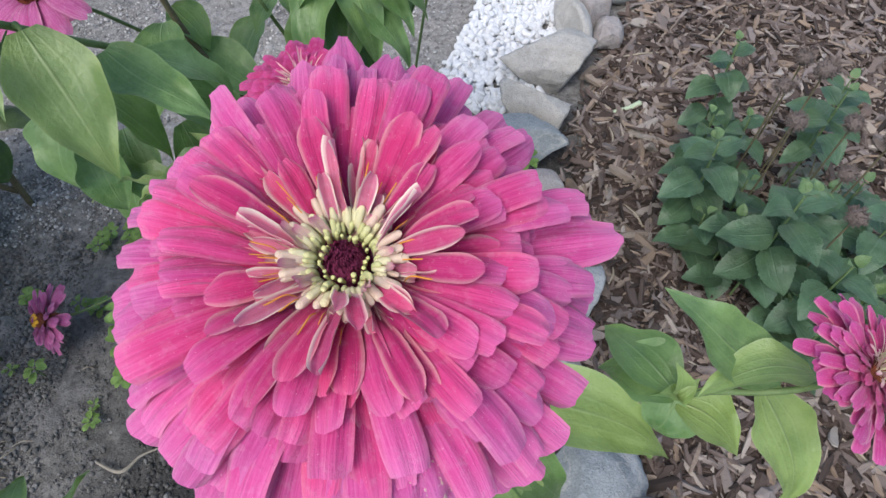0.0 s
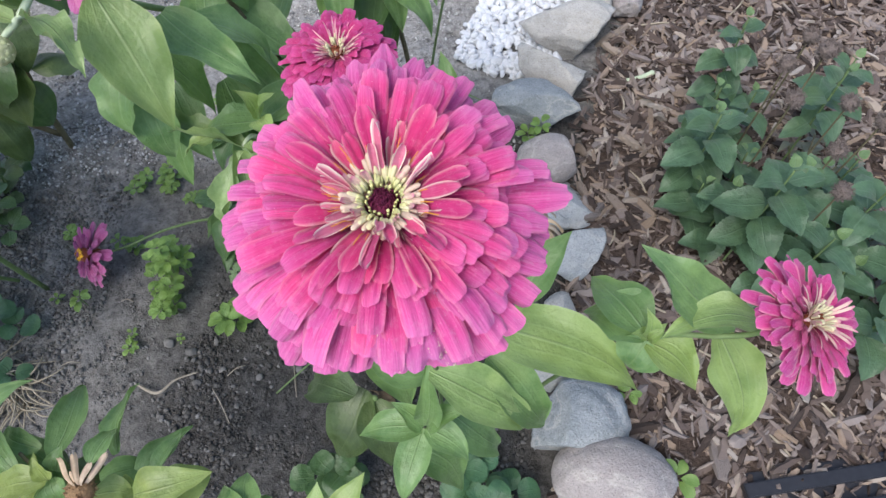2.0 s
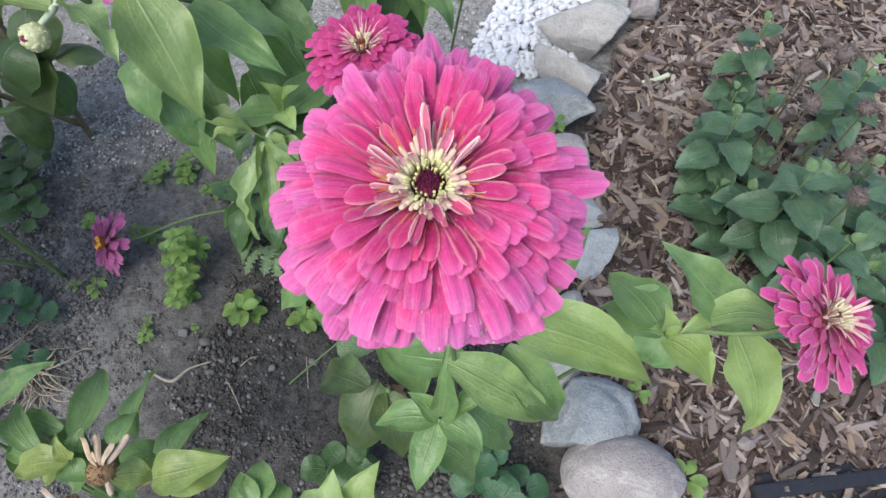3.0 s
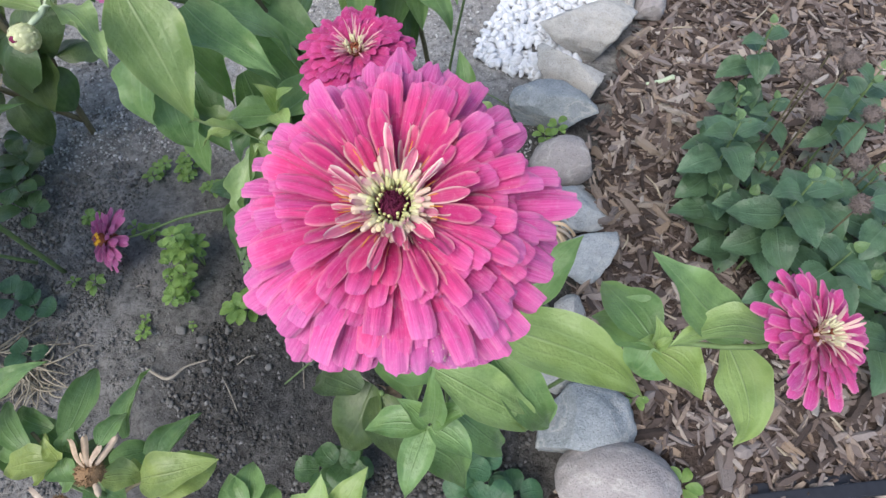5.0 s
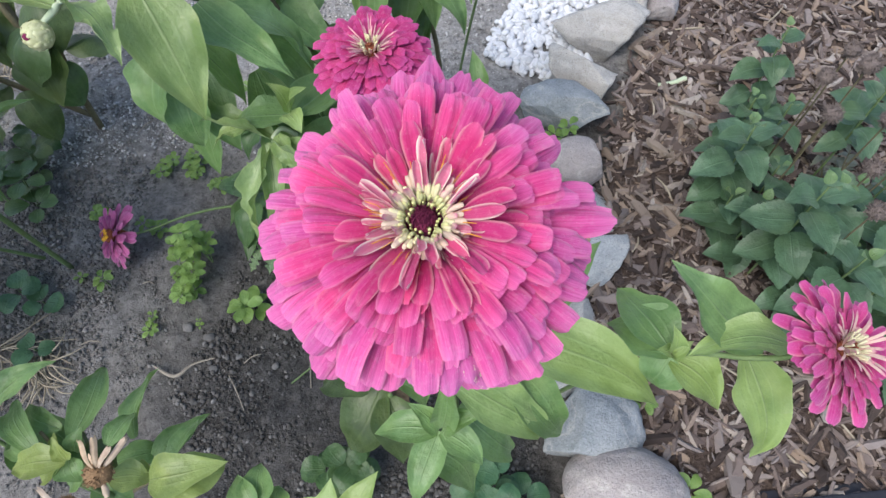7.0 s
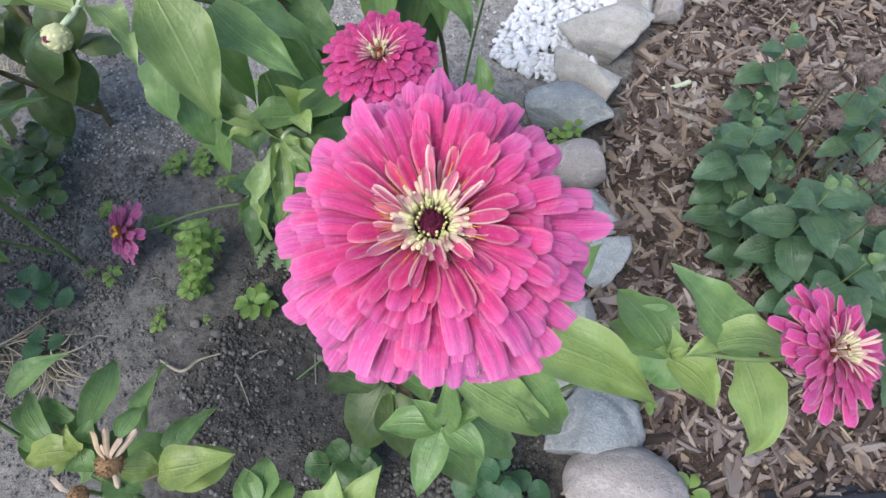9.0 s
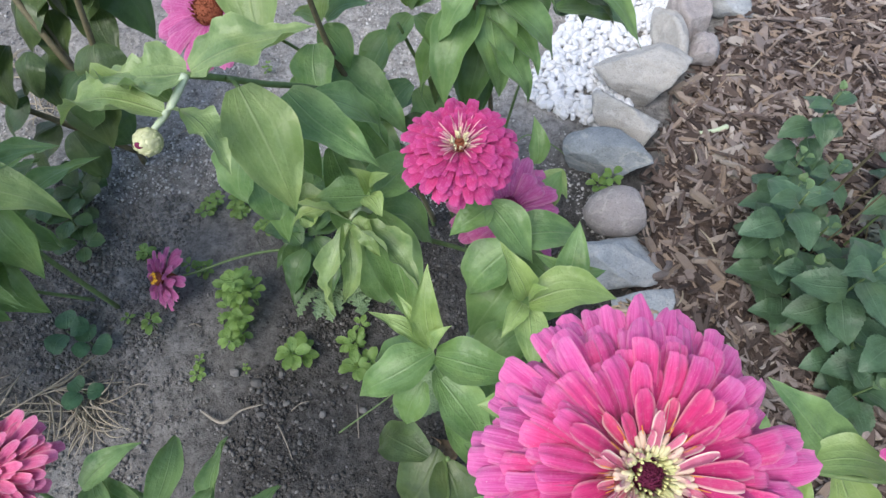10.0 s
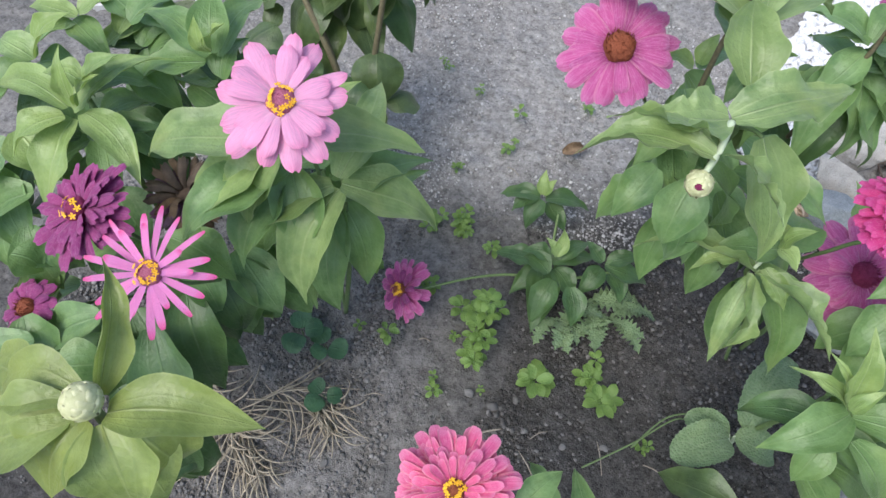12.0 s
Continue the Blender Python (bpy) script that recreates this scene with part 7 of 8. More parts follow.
leaf(plant, (-0.976, 0.547, 0.340), (-0.926, 0.503, 0.280), 0.070, mat=LEAF_LUSH_SHADED)
leaf(plant, (-0.849, 0.579, 0.305), (-0.840, 0.510, 0.256), 0.066, mat=LEAF_LUSH_SHADED)
leaf(plant, (-0.849, 0.579, 0.340), (-0.879, 0.507, 0.300), 0.070, mat=LEAF_LUSH_SHADED)
leaf(plant, (-0.992, 0.491, 0.305), (-0.987, 0.530, 0.256), 0.066, mat=LEAF)
leaf(plant, (-0.992, 0.491, 0.340), (-0.957, 0.518, 0.300), 0.070, mat=LEAF_LUSH_SHADED)
leaf(plant, (-0.913, 0.315, 0.285), (-0.884, 0.333, 0.235), 0.062, mat=LEAF)
leaf(plant, (-0.913, 0.315, 0.320), (-0.875, 0.308, 0.280), 0.065, mat=LEAF)
leaf(plant, (-0.845, 0.312, 0.265), (-0.845, 0.365, 0.233), 0.062, mat=LEAF_LUSH_SHADED)
leaf(plant, (-0.845, 0.312, 0.300), (-0.816, 0.363, 0.280), 0.065, mat=LEAF)
leaf(plant, (-0.777, 0.332, 0.285), (-0.734, 0.356, 0.235), 0.062, mat=LEAF)
leaf(plant, (-0.777, 0.332, 0.320), (-0.724, 0.321, 0.280), 0.065, mat=LEAF)
leaf(plant, (-0.849, 0.210, 0.265), (-0.844, 0.136, 0.215), 0.066, mat=LEAF)
leaf(plant, (-0.849, 0.210, 0.300), (-0.902, 0.147, 0.260), 0.070, mat=LEAF)
leaf(plant, (-0.809, 0.187, 0.265), (-0.786, 0.224, 0.233), 0.062, mat=LEAF_LUSH_SHADED)
leaf(plant, (-0.809, 0.187, 0.300), (-0.767, 0.210, 0.280), 0.065, mat=LEAF)

# the tall shoot with a green bud
plant = thing("zinnia_plant", "tall zinnia shoot with a pale green bud", "zinnia", (-0.69, 0.03, 0), ZINNIAS)
stalk(plant, [(-0.69, 0.03, -0.01), (-0.655, 0.06, 0.3), (-0.60, 0.10, 0.50), (-0.58, 0.111, 0.60)], [0.005, 0.004, 0.0035, 0.003])
bud(plant, (-0.579, 0.110, 0.612), (0.05, -0.35, 0.9), 0.0108)
bud(plant, (-0.615, 0.035, 0.55), (0.05, -0.35, 0.9), 0.010)
stalk(plant, [(-0.59, 0.115, 0.40), (-0.61, 0.06, 0.48), (-0.615, 0.036, 0.545)], [0.003, 0.0026, 0.002])
leaf(plant, (-0.579, 0.117, 0.600), (-0.589, 0.180, 0.640), 0.024, mat=LEAF_SHOOT, roll=55, fold=.8)
leaf(plant, (-0.570, 0.109, 0.600), (-0.488, 0.122, 0.590), 0.040, mat=LEAF_SHOOT, sag=.12, fold=.45)
leaf(plant, (-0.580, 0.104, 0.600), (-0.592, 0.061, 0.580), 0.052, mat=LEAF_SHOOT)
leaf(plant, (-0.570, 0.103, 0.600), (-0.550, 0.064, 0.560), 0.054, mat=LEAF_SHOOT)
leaf(plant, (-0.587, 0.105, 0.600), (-0.646, 0.078, 0.580), 0.054, mat=LEAF_SHOOT)
leaf(plant, (-0.589, 0.115, 0.600), (-0.656, 0.109, 0.580), 0.044, mat=LEAF_SHOOT)
leaf(plant, (-0.591, 0.115, 0.520), (-0.572, 0.105, 0.460), 0.065, mat=LEAF_SHOOT)
leaf(plant, (-0.612, 0.108, 0.500), (-0.574, 0.081, 0.460), 0.065, mat=LEAF_SHOOT)
leaf(plant, (-0.682, 0.128, 0.500), (-0.748, 0.141, 0.480), 0.050, mat=LEAF_SHOOT)

# the coral flower and the dry cone
plant = thing("zinnia_plant", "zinnia with a coral-pink flower and a dry seed cone", "zinnia", (-0.30, 0.07, 0), ZINNIAS)
rings = double_rings(R["coral"], R["coral"], R["coral"], R["coral"], 0.050, 1.1)
flower(plant, (-0.376, 0.138, 0.430), (-0.05, -0.12, 0.98), [r[:4] + (r[4] * 0.92, -0.08, r[6], 0.40, dict(r[8], strap=True, tip=0.7, ragged=0.15)) for r in rings[:6]], dict(r=0.0085, h=0.008, mat=DISC_BROWN, stars=13), 0, 1.0, 61, "double coral-pink flower head with yellow florets", [(-0.37, 0.13, 0.34), (-0.34, 0.10, 0.2), (-0.30, 0.07, -0.01)])
def seed_cone(x, y, z, r, seed, petals):
    """A spent head: a fuzzy brown cone with a few long curled papery petals still standing."""
    cone = part("seed_cone", ball_mesh("seed_cone", r, CONE_BROWN, 3, (1.1, 1.0, 0.95), 0.12, 5, seed), plant, "dry brown seed cone with pale withered petals", ROOT[plant] @ head_pose((x, y, z), (0.1, -0.2, 0.95), 0))
    rng = np.random.RandomState(seed)
    spike = arrays(tube_mesh([(0, 0, 0), (0, 0, 1.0)], [0.20, 0.05], CONE_BROWN, 4))
    P = []
    for _ in range(170):
        d = Vector(rng.normal(size=3)).normalized()
        P.append((laid(spike[0], Matrix.Translation(d * r * 0.85) @ d.to_track_quat("Z", "Y").to_matrix().to_4x4() @ Matrix.Scale(r * rng.uniform(0.25, 0.5), 4)), spike[1]))
    part("bristles", merged("bristles", P, CONE_BROWN), cone, "", Matrix.Identity(4))
    for a, el, ln in petals:
        part("withered_petal", petal_mesh((0.004, 0), (ln * 0.6, 0.010), (ln, -0.004), 0.0056, 0.25, DEAD, a, nu=10, nv=4, curl=1.2, notch=0.3), cone, "", Matrix.Rotation(radians(a), 4, "Z") @ Matrix.Rotation(el, 4, "Y") @ Matrix.Rotation(0.5 * math.sin(a), 4, "X"))


seed_cone(-0.231, 0.098, 0.352, 0.0105, 3, [(98, -0.95, 0.048), (84, -0.8, 0.044), (52, -0.45, 0.044), (60, -0.7, 0.036), (115, -0.3, 0.018), (300, 0.2, 0.022)])
seed_cone(-0.262, 0.072, 0.330, 0.0080, 4, [(150, -0.4, 0.028), (220, 0.1, 0.024)])
stalk(plant, [(-0.262, 0.076, 0.333), (-0.27, 0.077, 0.26), (-0.285, 0.074, 0.14)], [0.002, 0.0022, 0.0026])
stalk(plant, [(-0.240, 0.089, 0.345), (-0.26, 0.085, 0.25), (-0.30, 0.07, 0.05)], [0.0026, 0.003, 0.0035])
stalk(plant, [(-0.165, 0.125, 0.27), (-0.22, 0.10, 0.285), (-0.262, 0.085, 0.24)], [0.0014, 0.0018, 0.002], STEM_BROWN)
stalk(plant, [(-0.31, 0.13, 0.33), (-0.29, 0.11, 0.30), (-0.265, 0.085, 0.22)], [0.0016, 0.0018, 0.002], STEM_BROWN)
leaf(plant, (-0.285, 0.130, 0.320), (-0.304, 0.206, 0.280), 0.036, mat=LEAF, roll=15)
leaf(plant, (-0.232, 0.135, 0.310), (-0.253, 0.212, 0.270), 0.030, mat=LEAF, roll=-25)
leaf(plant, (-0.243, 0.123, 0.330), (-0.241, 0.160, 0.310), 0.026)
leaf(plant, (-0.242, 0.113, 0.310), (-0.210, 0.131, 0.280), 0.029)
leaf(plant, (-0.198, 0.116, 0.300), (-0.184, 0.171, 0.280), 0.027, mat=LEAF, roll=-30)
leaf(plant, (-0.187, 0.092, 0.330), (-0.147, 0.125, 0.300), 0.040, mat=LEAF_SHOOT, fold=-.2, shape=(.5,.7))
leaf(plant, (-0.216, 0.103, 0.320), (-0.206, 0.108, 0.310), 0.026, mat=LEAF_SHOOT)
leaf(plant, (-0.232, 0.097, 0.330), (-0.204, 0.100, 0.310), 0.032, mat=LEAF_SHOOT)
leaf(plant, (-0.299, 0.135, 0.320), (-0.357, 0.160, 0.300), 0.027)
leaf(plant, (-0.306, 0.113, 0.330), (-0.373, 0.166, 0.310), 0.030)
leaf(plant, (-0.307, 0.111, 0.320), (-0.359, 0.127, 0.300), 0.026)
leaf(plant, (-0.279, 0.108, 0.330), (-0.306, 0.091, 0.310), 0.034, mat=LEAF_SHOOT)
leaf(plant, (-0.270, 0.107, 0.340), (-0.333, 0.098, 0.320), 0.034, mat=LEAF_SHOOT)
leaf(plant, (-0.270, 0.107, 0.340), (-0.276, 0.122, 0.360), 0.018, mat=LEAF_SHOOT)
leaf(plant, (-0.274, 0.109, 0.330), (-0.263, 0.092, 0.320), 0.030)
leaf(plant, (-0.278, 0.117, 0.320), (-0.274, 0.138, 0.330), 0.024)
leaf(plant, (-0.270, 0.108, 0.300), (-0.302, 0.089, 0.280), 0.040)
leaf(plant, (-0.264, 0.105, 0.290), (-0.240, 0.084, 0.260), 0.044)
leaf(plant, (-0.316, 0.128, 0.290), (-0.290, 0.116, 0.270), 0.040, mat=LEAF_DARK)
leaf(plant, (-0.286, 0.124, 0.290), (-0.262, 0.119, 0.260), 0.040, mat=LEAF_DARK)
leaf(plant, (-0.320, 0.140, 0.385), (-0.285, 0.182, 0.380), 0.030)
leaf(plant, (-0.378, 0.145, 0.380), (-0.423, 0.120, 0.340), 0.050)
leaf(plant, (-0.283, 0.121, 0.300), (-0.351, 0.157, 0.290), 0.034, mat=LEAF)
leaf(plant, (-0.311, 0.102, 0.300), (-0.354, 0.137, 0.310), 0.034, mat=LEAF_LUSH_SHADED)
leaf(plant, (-0.292, 0.100, 0.310), (-0.300, 0.129, 0.330), 0.022, mat=LEAF_SHOOT)
leaf(plant, (-0.248, 0.115, 0.290), (-0.209, 0.132, 0.280), 0.032, mat=LEAF_LUSH_SHADED)
leaf(plant, (-0.214, 0.106, 0.290), (-0.188, 0.173, 0.270), 0.030, mat=LEAF)
leaf(plant, (-0.288, 0.098, 0.300), (-0.291, 0.134, 0.300), 0.030, mat=LEAF)
leaf(plant, (-0.202, 0.099, 0.320), (-0.137, 0.120, 0.330), 0.044, mat=LEAF_SHOOT)
stalk(plant, [(-0.285, 0.074, 0.14), (-0.319, 0.102, 0.240), (-0.286, 0.101, 0.300)], [0.0022, 0.002, 0.0018])

# shoots just in front
plant = thing("zinnia_shoots", "young zinnia shoots with upright green leaves", "zinnia", (-0.10, 0.06, 0), ZINNIAS)
stalk(plant, [(-0.10, 0.06, -0.01), (-0.11, 0.08, 0.15), (-0.125, 0.10, 0.25)], 0.003)
stalk(plant, [(-0.10, 0.06, 0.02), (-0.06, 0.07, 0.2), (-0.05, 0.08, 0.31)], 0.003)
leaf(plant, (-0.126, 0.089, 0.250), (-0.134, 0.133, 0.240), 0.042)
leaf(plant, (-0.130, 0.084, 0.250), (-0.153, 0.119, 0.250), 0.034)
leaf(plant, (-0.115, 0.081, 0.240), (-0.117, 0.115, 0.220), 0.040)
leaf(plant, (-0.045, 0.081, 0.300), (-0.041, 0.113, 0.330), 0.036, mat=LEAF_YOUNG)
leaf(plant, (-0.020, 0.083, 0.300), (-0.003, 0.120, 0.330), 0.038, mat=LEAF_YOUNG)
leaf(plant, (-0.055, 0.080, 0.300), (-0.072, 0.098, 0.300), 0.038, mat=LEAF_YOUNG)

# the seedling with the lying purple flower
plant = thing("young_zinnia", "young zinnia with a small purple flower lying on soil", "zinnia", (-0.28, 0.56, 0), ZINNIAS)
rings = double_rings(R["purple"], R["magenta"], R["magenta"], R["magenta"], 0.045, 0.5)
flower(plant, (-0.515, 0.472, 0.060), (-0.62, -0.45, 0.64), [(r[0], r[1], r[2], r[3], r[4] * 1.3) + r[5:] for r in (rings[0], rings[2], rings[4])], dict(r=0.0095, h=0.006, mat=DISC_BROWN, stars=14), 0, 1.15, 71, "small purple-pink flower head with yellow florets")
stalk(plant, [(-0.500, 0.483, 0.042), (-0.47, 0.50, 0.035), (-0.40, 0.53, 0.045), (-0.33, 0.553, 0.04), (-0.28, 0.56, 0.005)], [0.0018, 0.002, 0.0022, 0.0024, 0.0024])
for x, y, h in [(-0.275, 0.57, 0.07), (-0.285, 0.66, 0.085), (-0.185, 0.575, 0.075)]:
    stalk(plant, [(-0.28, 0.57, -0.004), ((x - 0.28) / 2, (y + 0.57) / 2, h * 0.5), (x, y, h)], [0.003, 0.0026, 0.002])
leaf(plant, (-0.279, 0.535, 0.080), (-0.301, 0.470, 0.040), 0.050, mat=LEAF_LUSH_SHADED)
leaf(plant, (-0.288, 0.540, 0.090), (-0.330, 0.571, 0.080), 0.045, mat=LEAF_LUSH_SHADED)
leaf(plant, (-0.250, 0.529, 0.080), (-0.235, 0.474, 0.050), 0.045, mat=LEAF_LUSH_SHADED)
leaf(plant, (-0.302, 0.579, 0.060), (-0.378, 0.589, 0.040), 0.044, mat=LEAF_LUSH_SHADED)
leaf(plant, (-0.285, 0.566, 0.080), (-0.212, 0.600, 0.070), 0.042, mat=LEAF_LUSH_SHADED)
leaf(plant, (-0.287, 0.565, 0.090), (-0.335, 0.575, 0.090), 0.036, mat=LEAF_LUSH_SHADED)
leaf(plant, (-0.296, 0.569, 0.060), (-0.296, 0.459, 0.030), 0.064, mat=LEAF_LUSH_SHADED)
leaf(plant, (-0.278, 0.563, 0.070), (-0.241, 0.518, 0.050), 0.046, mat=LEAF_LUSH_SHADED)
leaf(plant, (-0.280, 0.567, 0.100), (-0.276, 0.609, 0.120), 0.026, mat=LEAF_YOUNG)
leaf(plant, (-0.280, 0.567, 0.100), (-0.300, 0.587, 0.120), 0.022, mat=LEAF_YOUNG)
leaf(plant, (-0.274, 0.568, 0.090), (-0.228, 0.618, 0.090), 0.034, mat=LEAF_LUSH_SHADED)
leaf(plant, (-0.286, 0.577, 0.050), (-0.341, 0.520, 0.030), 0.046, mat=LEAF_LUSH_SHADED)
leaf(plant, (-0.320, 0.689, 0.080), (-0.392, 0.699, 0.060), 0.042, mat=LEAF_LUSH_SHADED)
leaf(plant, (-0.310, 0.689, 0.080), (-0.228, 0.699, 0.060), 0.042, mat=LEAF_LUSH_SHADED)
leaf(plant, (-0.317, 0.689, 0.090), (-0.319, 0.721, 0.120), 0.024, mat=LEAF_YOUNG)
leaf(plant, (-0.315, 0.689, 0.090), (-0.299, 0.711, 0.110), 0.022, mat=LEAF_YOUNG)
leaf(plant, (-0.315, 0.685, 0.080), (-0.335, 0.640, 0.050), 0.040, mat=LEAF_LUSH_SHADED)
leaf(plant, (-0.304, 0.691, 0.070), (-0.265, 0.651, 0.050), 0.040, mat=LEAF_LUSH_SHADED)
leaf(plant, (-0.325, 0.688, 0.080), (-0.363, 0.663, 0.060), 0.036, mat=LEAF_LUSH_SHADED)
leaf(plant, (-0.199, 0.581, 0.080), (-0.119, 0.579, 0.060), 0.046, mat=LEAF_LUSH_SHADED)
leaf(plant, (-0.206, 0.579, 0.090), (-0.234, 0.610, 0.100), 0.030, mat=LEAF_LUSH_SHADED)
leaf(plant, (-0.195, 0.588, 0.080), (-0.144, 0.610, 0.090), 0.036, mat=LEAF_LUSH_SHADED)
leaf(plant, (-0.201, 0.581, 0.070), (-0.234, 0.536, 0.050), 0.042, mat=LEAF_LUSH_SHADED)
leaf(plant, (-0.189, 0.584, 0.060), (-0.157, 0.538, 0.040), 0.040, mat=LEAF_LUSH_SHADED)

# crinkled basal leaves
plant = thing("crinkled_plant", "low plant with crinkled blunt-toothed grey-green leaves", "leafy plant", (0.030, 0.358, 0))
leaf(plant, (-0.019, 0.332, 0.110), (-0.100, 0.288, 0.120), 0.058, mat=LEAF_WOOLLY, teeth=.03, shape=(.40,.42), wave=.02, nu=30)
stalk(plant, [(0.030, 0.358, -0.005), (-0.019, 0.332, 0.110)], [0.0022, 0.0018], STEM_PALE)
leaf(plant, (0.003, 0.351, 0.110), (0.053, 0.454, 0.150), 0.062, mat=LEAF_WOOLLY, teeth=.03, shape=(.40,.42), wave=.02, nu=30)
stalk(plant, [(0.030, 0.358, -0.005), (0.003, 0.351, 0.110)], [0.0022, 0.0018], STEM_PALE)
leaf(plant, (-0.011, 0.338, 0.110), (0.047, 0.328, 0.100), 0.052, mat=LEAF_WOOLLY, teeth=.03, shape=(.40,.42), wave=.02, nu=30)
stalk(plant, [(0.030, 0.358, -0.005), (-0.011, 0.338, 0.110)], [0.0022, 0.0018], STEM_PALE)
leaf(plant, (-0.014, 0.342, 0.100), (-0.075, 0.353, 0.100), 0.044, mat=LEAF_WOOLLY, teeth=.03, shape=(.40,.42), wave=.02, nu=30)
stalk(plant, [(0.030, 0.358, -0.005), (-0.014, 0.342, 0.100)], [0.0022, 0.0018], STEM_PALE)

plant = thing("lime_shrub", "yellow-green leafy shoot overhanging the mulch", "leafy plant", (0.85, 1.40, 0))
stalk(plant, [(0.85, 1.40, 0), (0.83, 1.33, 0.25), (0.74, 1.20, 0.40)], [0.005, 0.004, 0.003], STEM_BROWN)
leaf(plant, (0.420, 0.924, 0.400), (0.467, 0.907, 0.330), 0.050, mat=LEAF_LIME)
leaf(plant, (0.412, 0.923, 0.400), (0.415, 0.926, 0.360), 0.040, mat=LEAF_LIME)
leaf(plant, (0.460, 0.954, 0.380), (0.490, 0.910, 0.340), 0.050, mat=LEAF_LIME)
leaf(plant, (0.443, 0.912, 0.420), (0.478, 0.884, 0.400), 0.050, mat=LEAF)


# ---- the mint clump ----
def mint(x, y, h, n, size, seed, lean=(0, 0), label="upright mint stem with pairs of dark green toothed leaves"):
    rng = np.random.RandomState(seed)
    foot = (x - lean[0], y - lean[1], ground_z(x, y) - 0.004)
    p = thing("mint_stem", label, "mint", foot, "mint clump in the mulch")
    top = Vector((x, y, h))
    stalk(p, [foot, Vector(foot).lerp(top, 0.5) + Vector((0.004, 0.003, 0)), top], [0.0020, 0.0017, 0.0012])
    a0 = rng.uniform(0, 3.14)
    for i in range(n):
        u = max(0.12, 1 - i * 0.026 / max(h, 0.05))
        c = Vector(foot).lerp(top, u)
        s = size * (0.32, 0.72, 1.0, 1.05, 1.0, 0.95, 0.9)[min(i, 6)]
        for k in range(2):
            a = a0 + i * 1.57 + k * 3.14 + rng.uniform(-0.3, 0.3)
            el = (0.75, 0.25, -0.05, -0.2, -0.3, -0.35, -0.4)[min(i, 6)] + rng.uniform(-0.12, 0.12)
            d = Vector((math.cos(a) * math.cos(el), math.sin(a) * math.cos(el), math.sin(el)))
            leaf(p, c + d * 0.004, c + d * s, s * 0.74, 0.08, rng.uniform(-10, 10), 0.22, 0.02, LEAF_MINT_TIP if i == 0 else LEAF_MINT, teeth=0.045, nu=22, nv=6, shape=(0.42, 0.85))


MINT_FRONT = [(0.488, 0.780, 0.25, 4, 0.050), (0.480, 0.497, 0.262, 5, 0.062), (0.428, 0.618, 0.225, 5, 0.060), (0.448, 0.540, 0.16, 4, 0.060), (0.545, 0.438, 0.20, 5, 0.062), (0.459, 0.517, 0.10, 3, 0.055), (0.510, 0.521, 0.16, 4, 0.055), (0.510, 0.446, 0.11, 3, 0.050), (0.590, 0.432, 0.14, 4, 0.060), (0.533, 0.535, 0.21, 4, 0.060), (0.588, 0.659, 0.265, 3, 0.045), (0.521, 0.73, 0.15, 4, 0.050)]
MINT_BACK = [(0.62, 0.50, 0.22, 5, 0.060), (0.62, 0.36, 0.15, 4, 0.058), (0.58, 0.58, 0.16, 4, 0.058), (0.66, 0.75, 0.20, 4, 0.055), (0.45, 0.68, 0.16, 4, 0.052), (0.67, 0.43, 0.2, 4, 0.06), (0.42, 0.57, 0.13, 4, 0.055), (0.49, 0.62, 0.14, 4, 0.055), (0.565, 0.50, 0.13, 4, 0.058), (0.52, 0.39, 0.12, 3, 0.055), (0.64, 0.60, 0.15, 4, 0.055), (0.47, 0.74, 0.15, 4, 0.05)]
for i, (x, y, h, n, s) in enumerate(MINT_FRONT + MINT_BACK):
    mint(x + (0.012 if h < 0.2 else 0.004), y, h, min(n + 2, int(h / 0.028)), s * 1.08, 100 + i)


def seed_ball(x, y, z, r, seed):
    p = thing("seed_stalk", "dry stalk with a fuzzy round greyish-brown seed head", "seed head", (x + 0.02, y + 0.03, ground_z(x, y)), "dry seed heads among the mint")
    stalk(p, [(x + 0.02, y + 0.03, ground_z(x, y)), (x + 0.008, y + 0.01, z * 0.6), (x, y, z)], [0.0016, 0.0014, 0.0012], STEM_BROWN)
    core = part("seed_head", ball_mesh("seed_head", r * 0.85, BALL, 3, (1, 1, 0.9), 0.12, 6, seed), p, "", ROOT[p] @ Matrix.Translation((x, y, z)))
    rng = np.random.RandomState(seed)
    spike = arrays(tube_mesh([(0, 0, 0), (0, 0, 1.0)], [0.16, 0.05], BALL, 4))
    P = []
    for _ in range(150):
        d = Vector(rng.normal(size=3)).normalized()
        P.append((laid(spike[0], Matrix.Translation(d * r * 0.75) @ d.to_track_quat("Z", "Y").to_matrix().to_4x4() @ Matrix.Scale(r * 0.38, 4)), spike[1]))
    part("bristles", merged("bristles", P, BALL), core, "", Matrix.Identity(4))


for i, (x, y, z) in enumerate([(0.549, 0.663, 0.30), (0.496, 0.592, 0.285), (0.554, 0.538, 0.25), (0.556, 0.721, 0.27), (0.541, 0.475, 0.25), (0.575, 0.60, 0.27), (0.60, 0.56, 0.28), (0.52, 0.68, 0.26)]):
    seed_ball(x, y, z, 0.0125 if i else 0.0145, 200 + i)


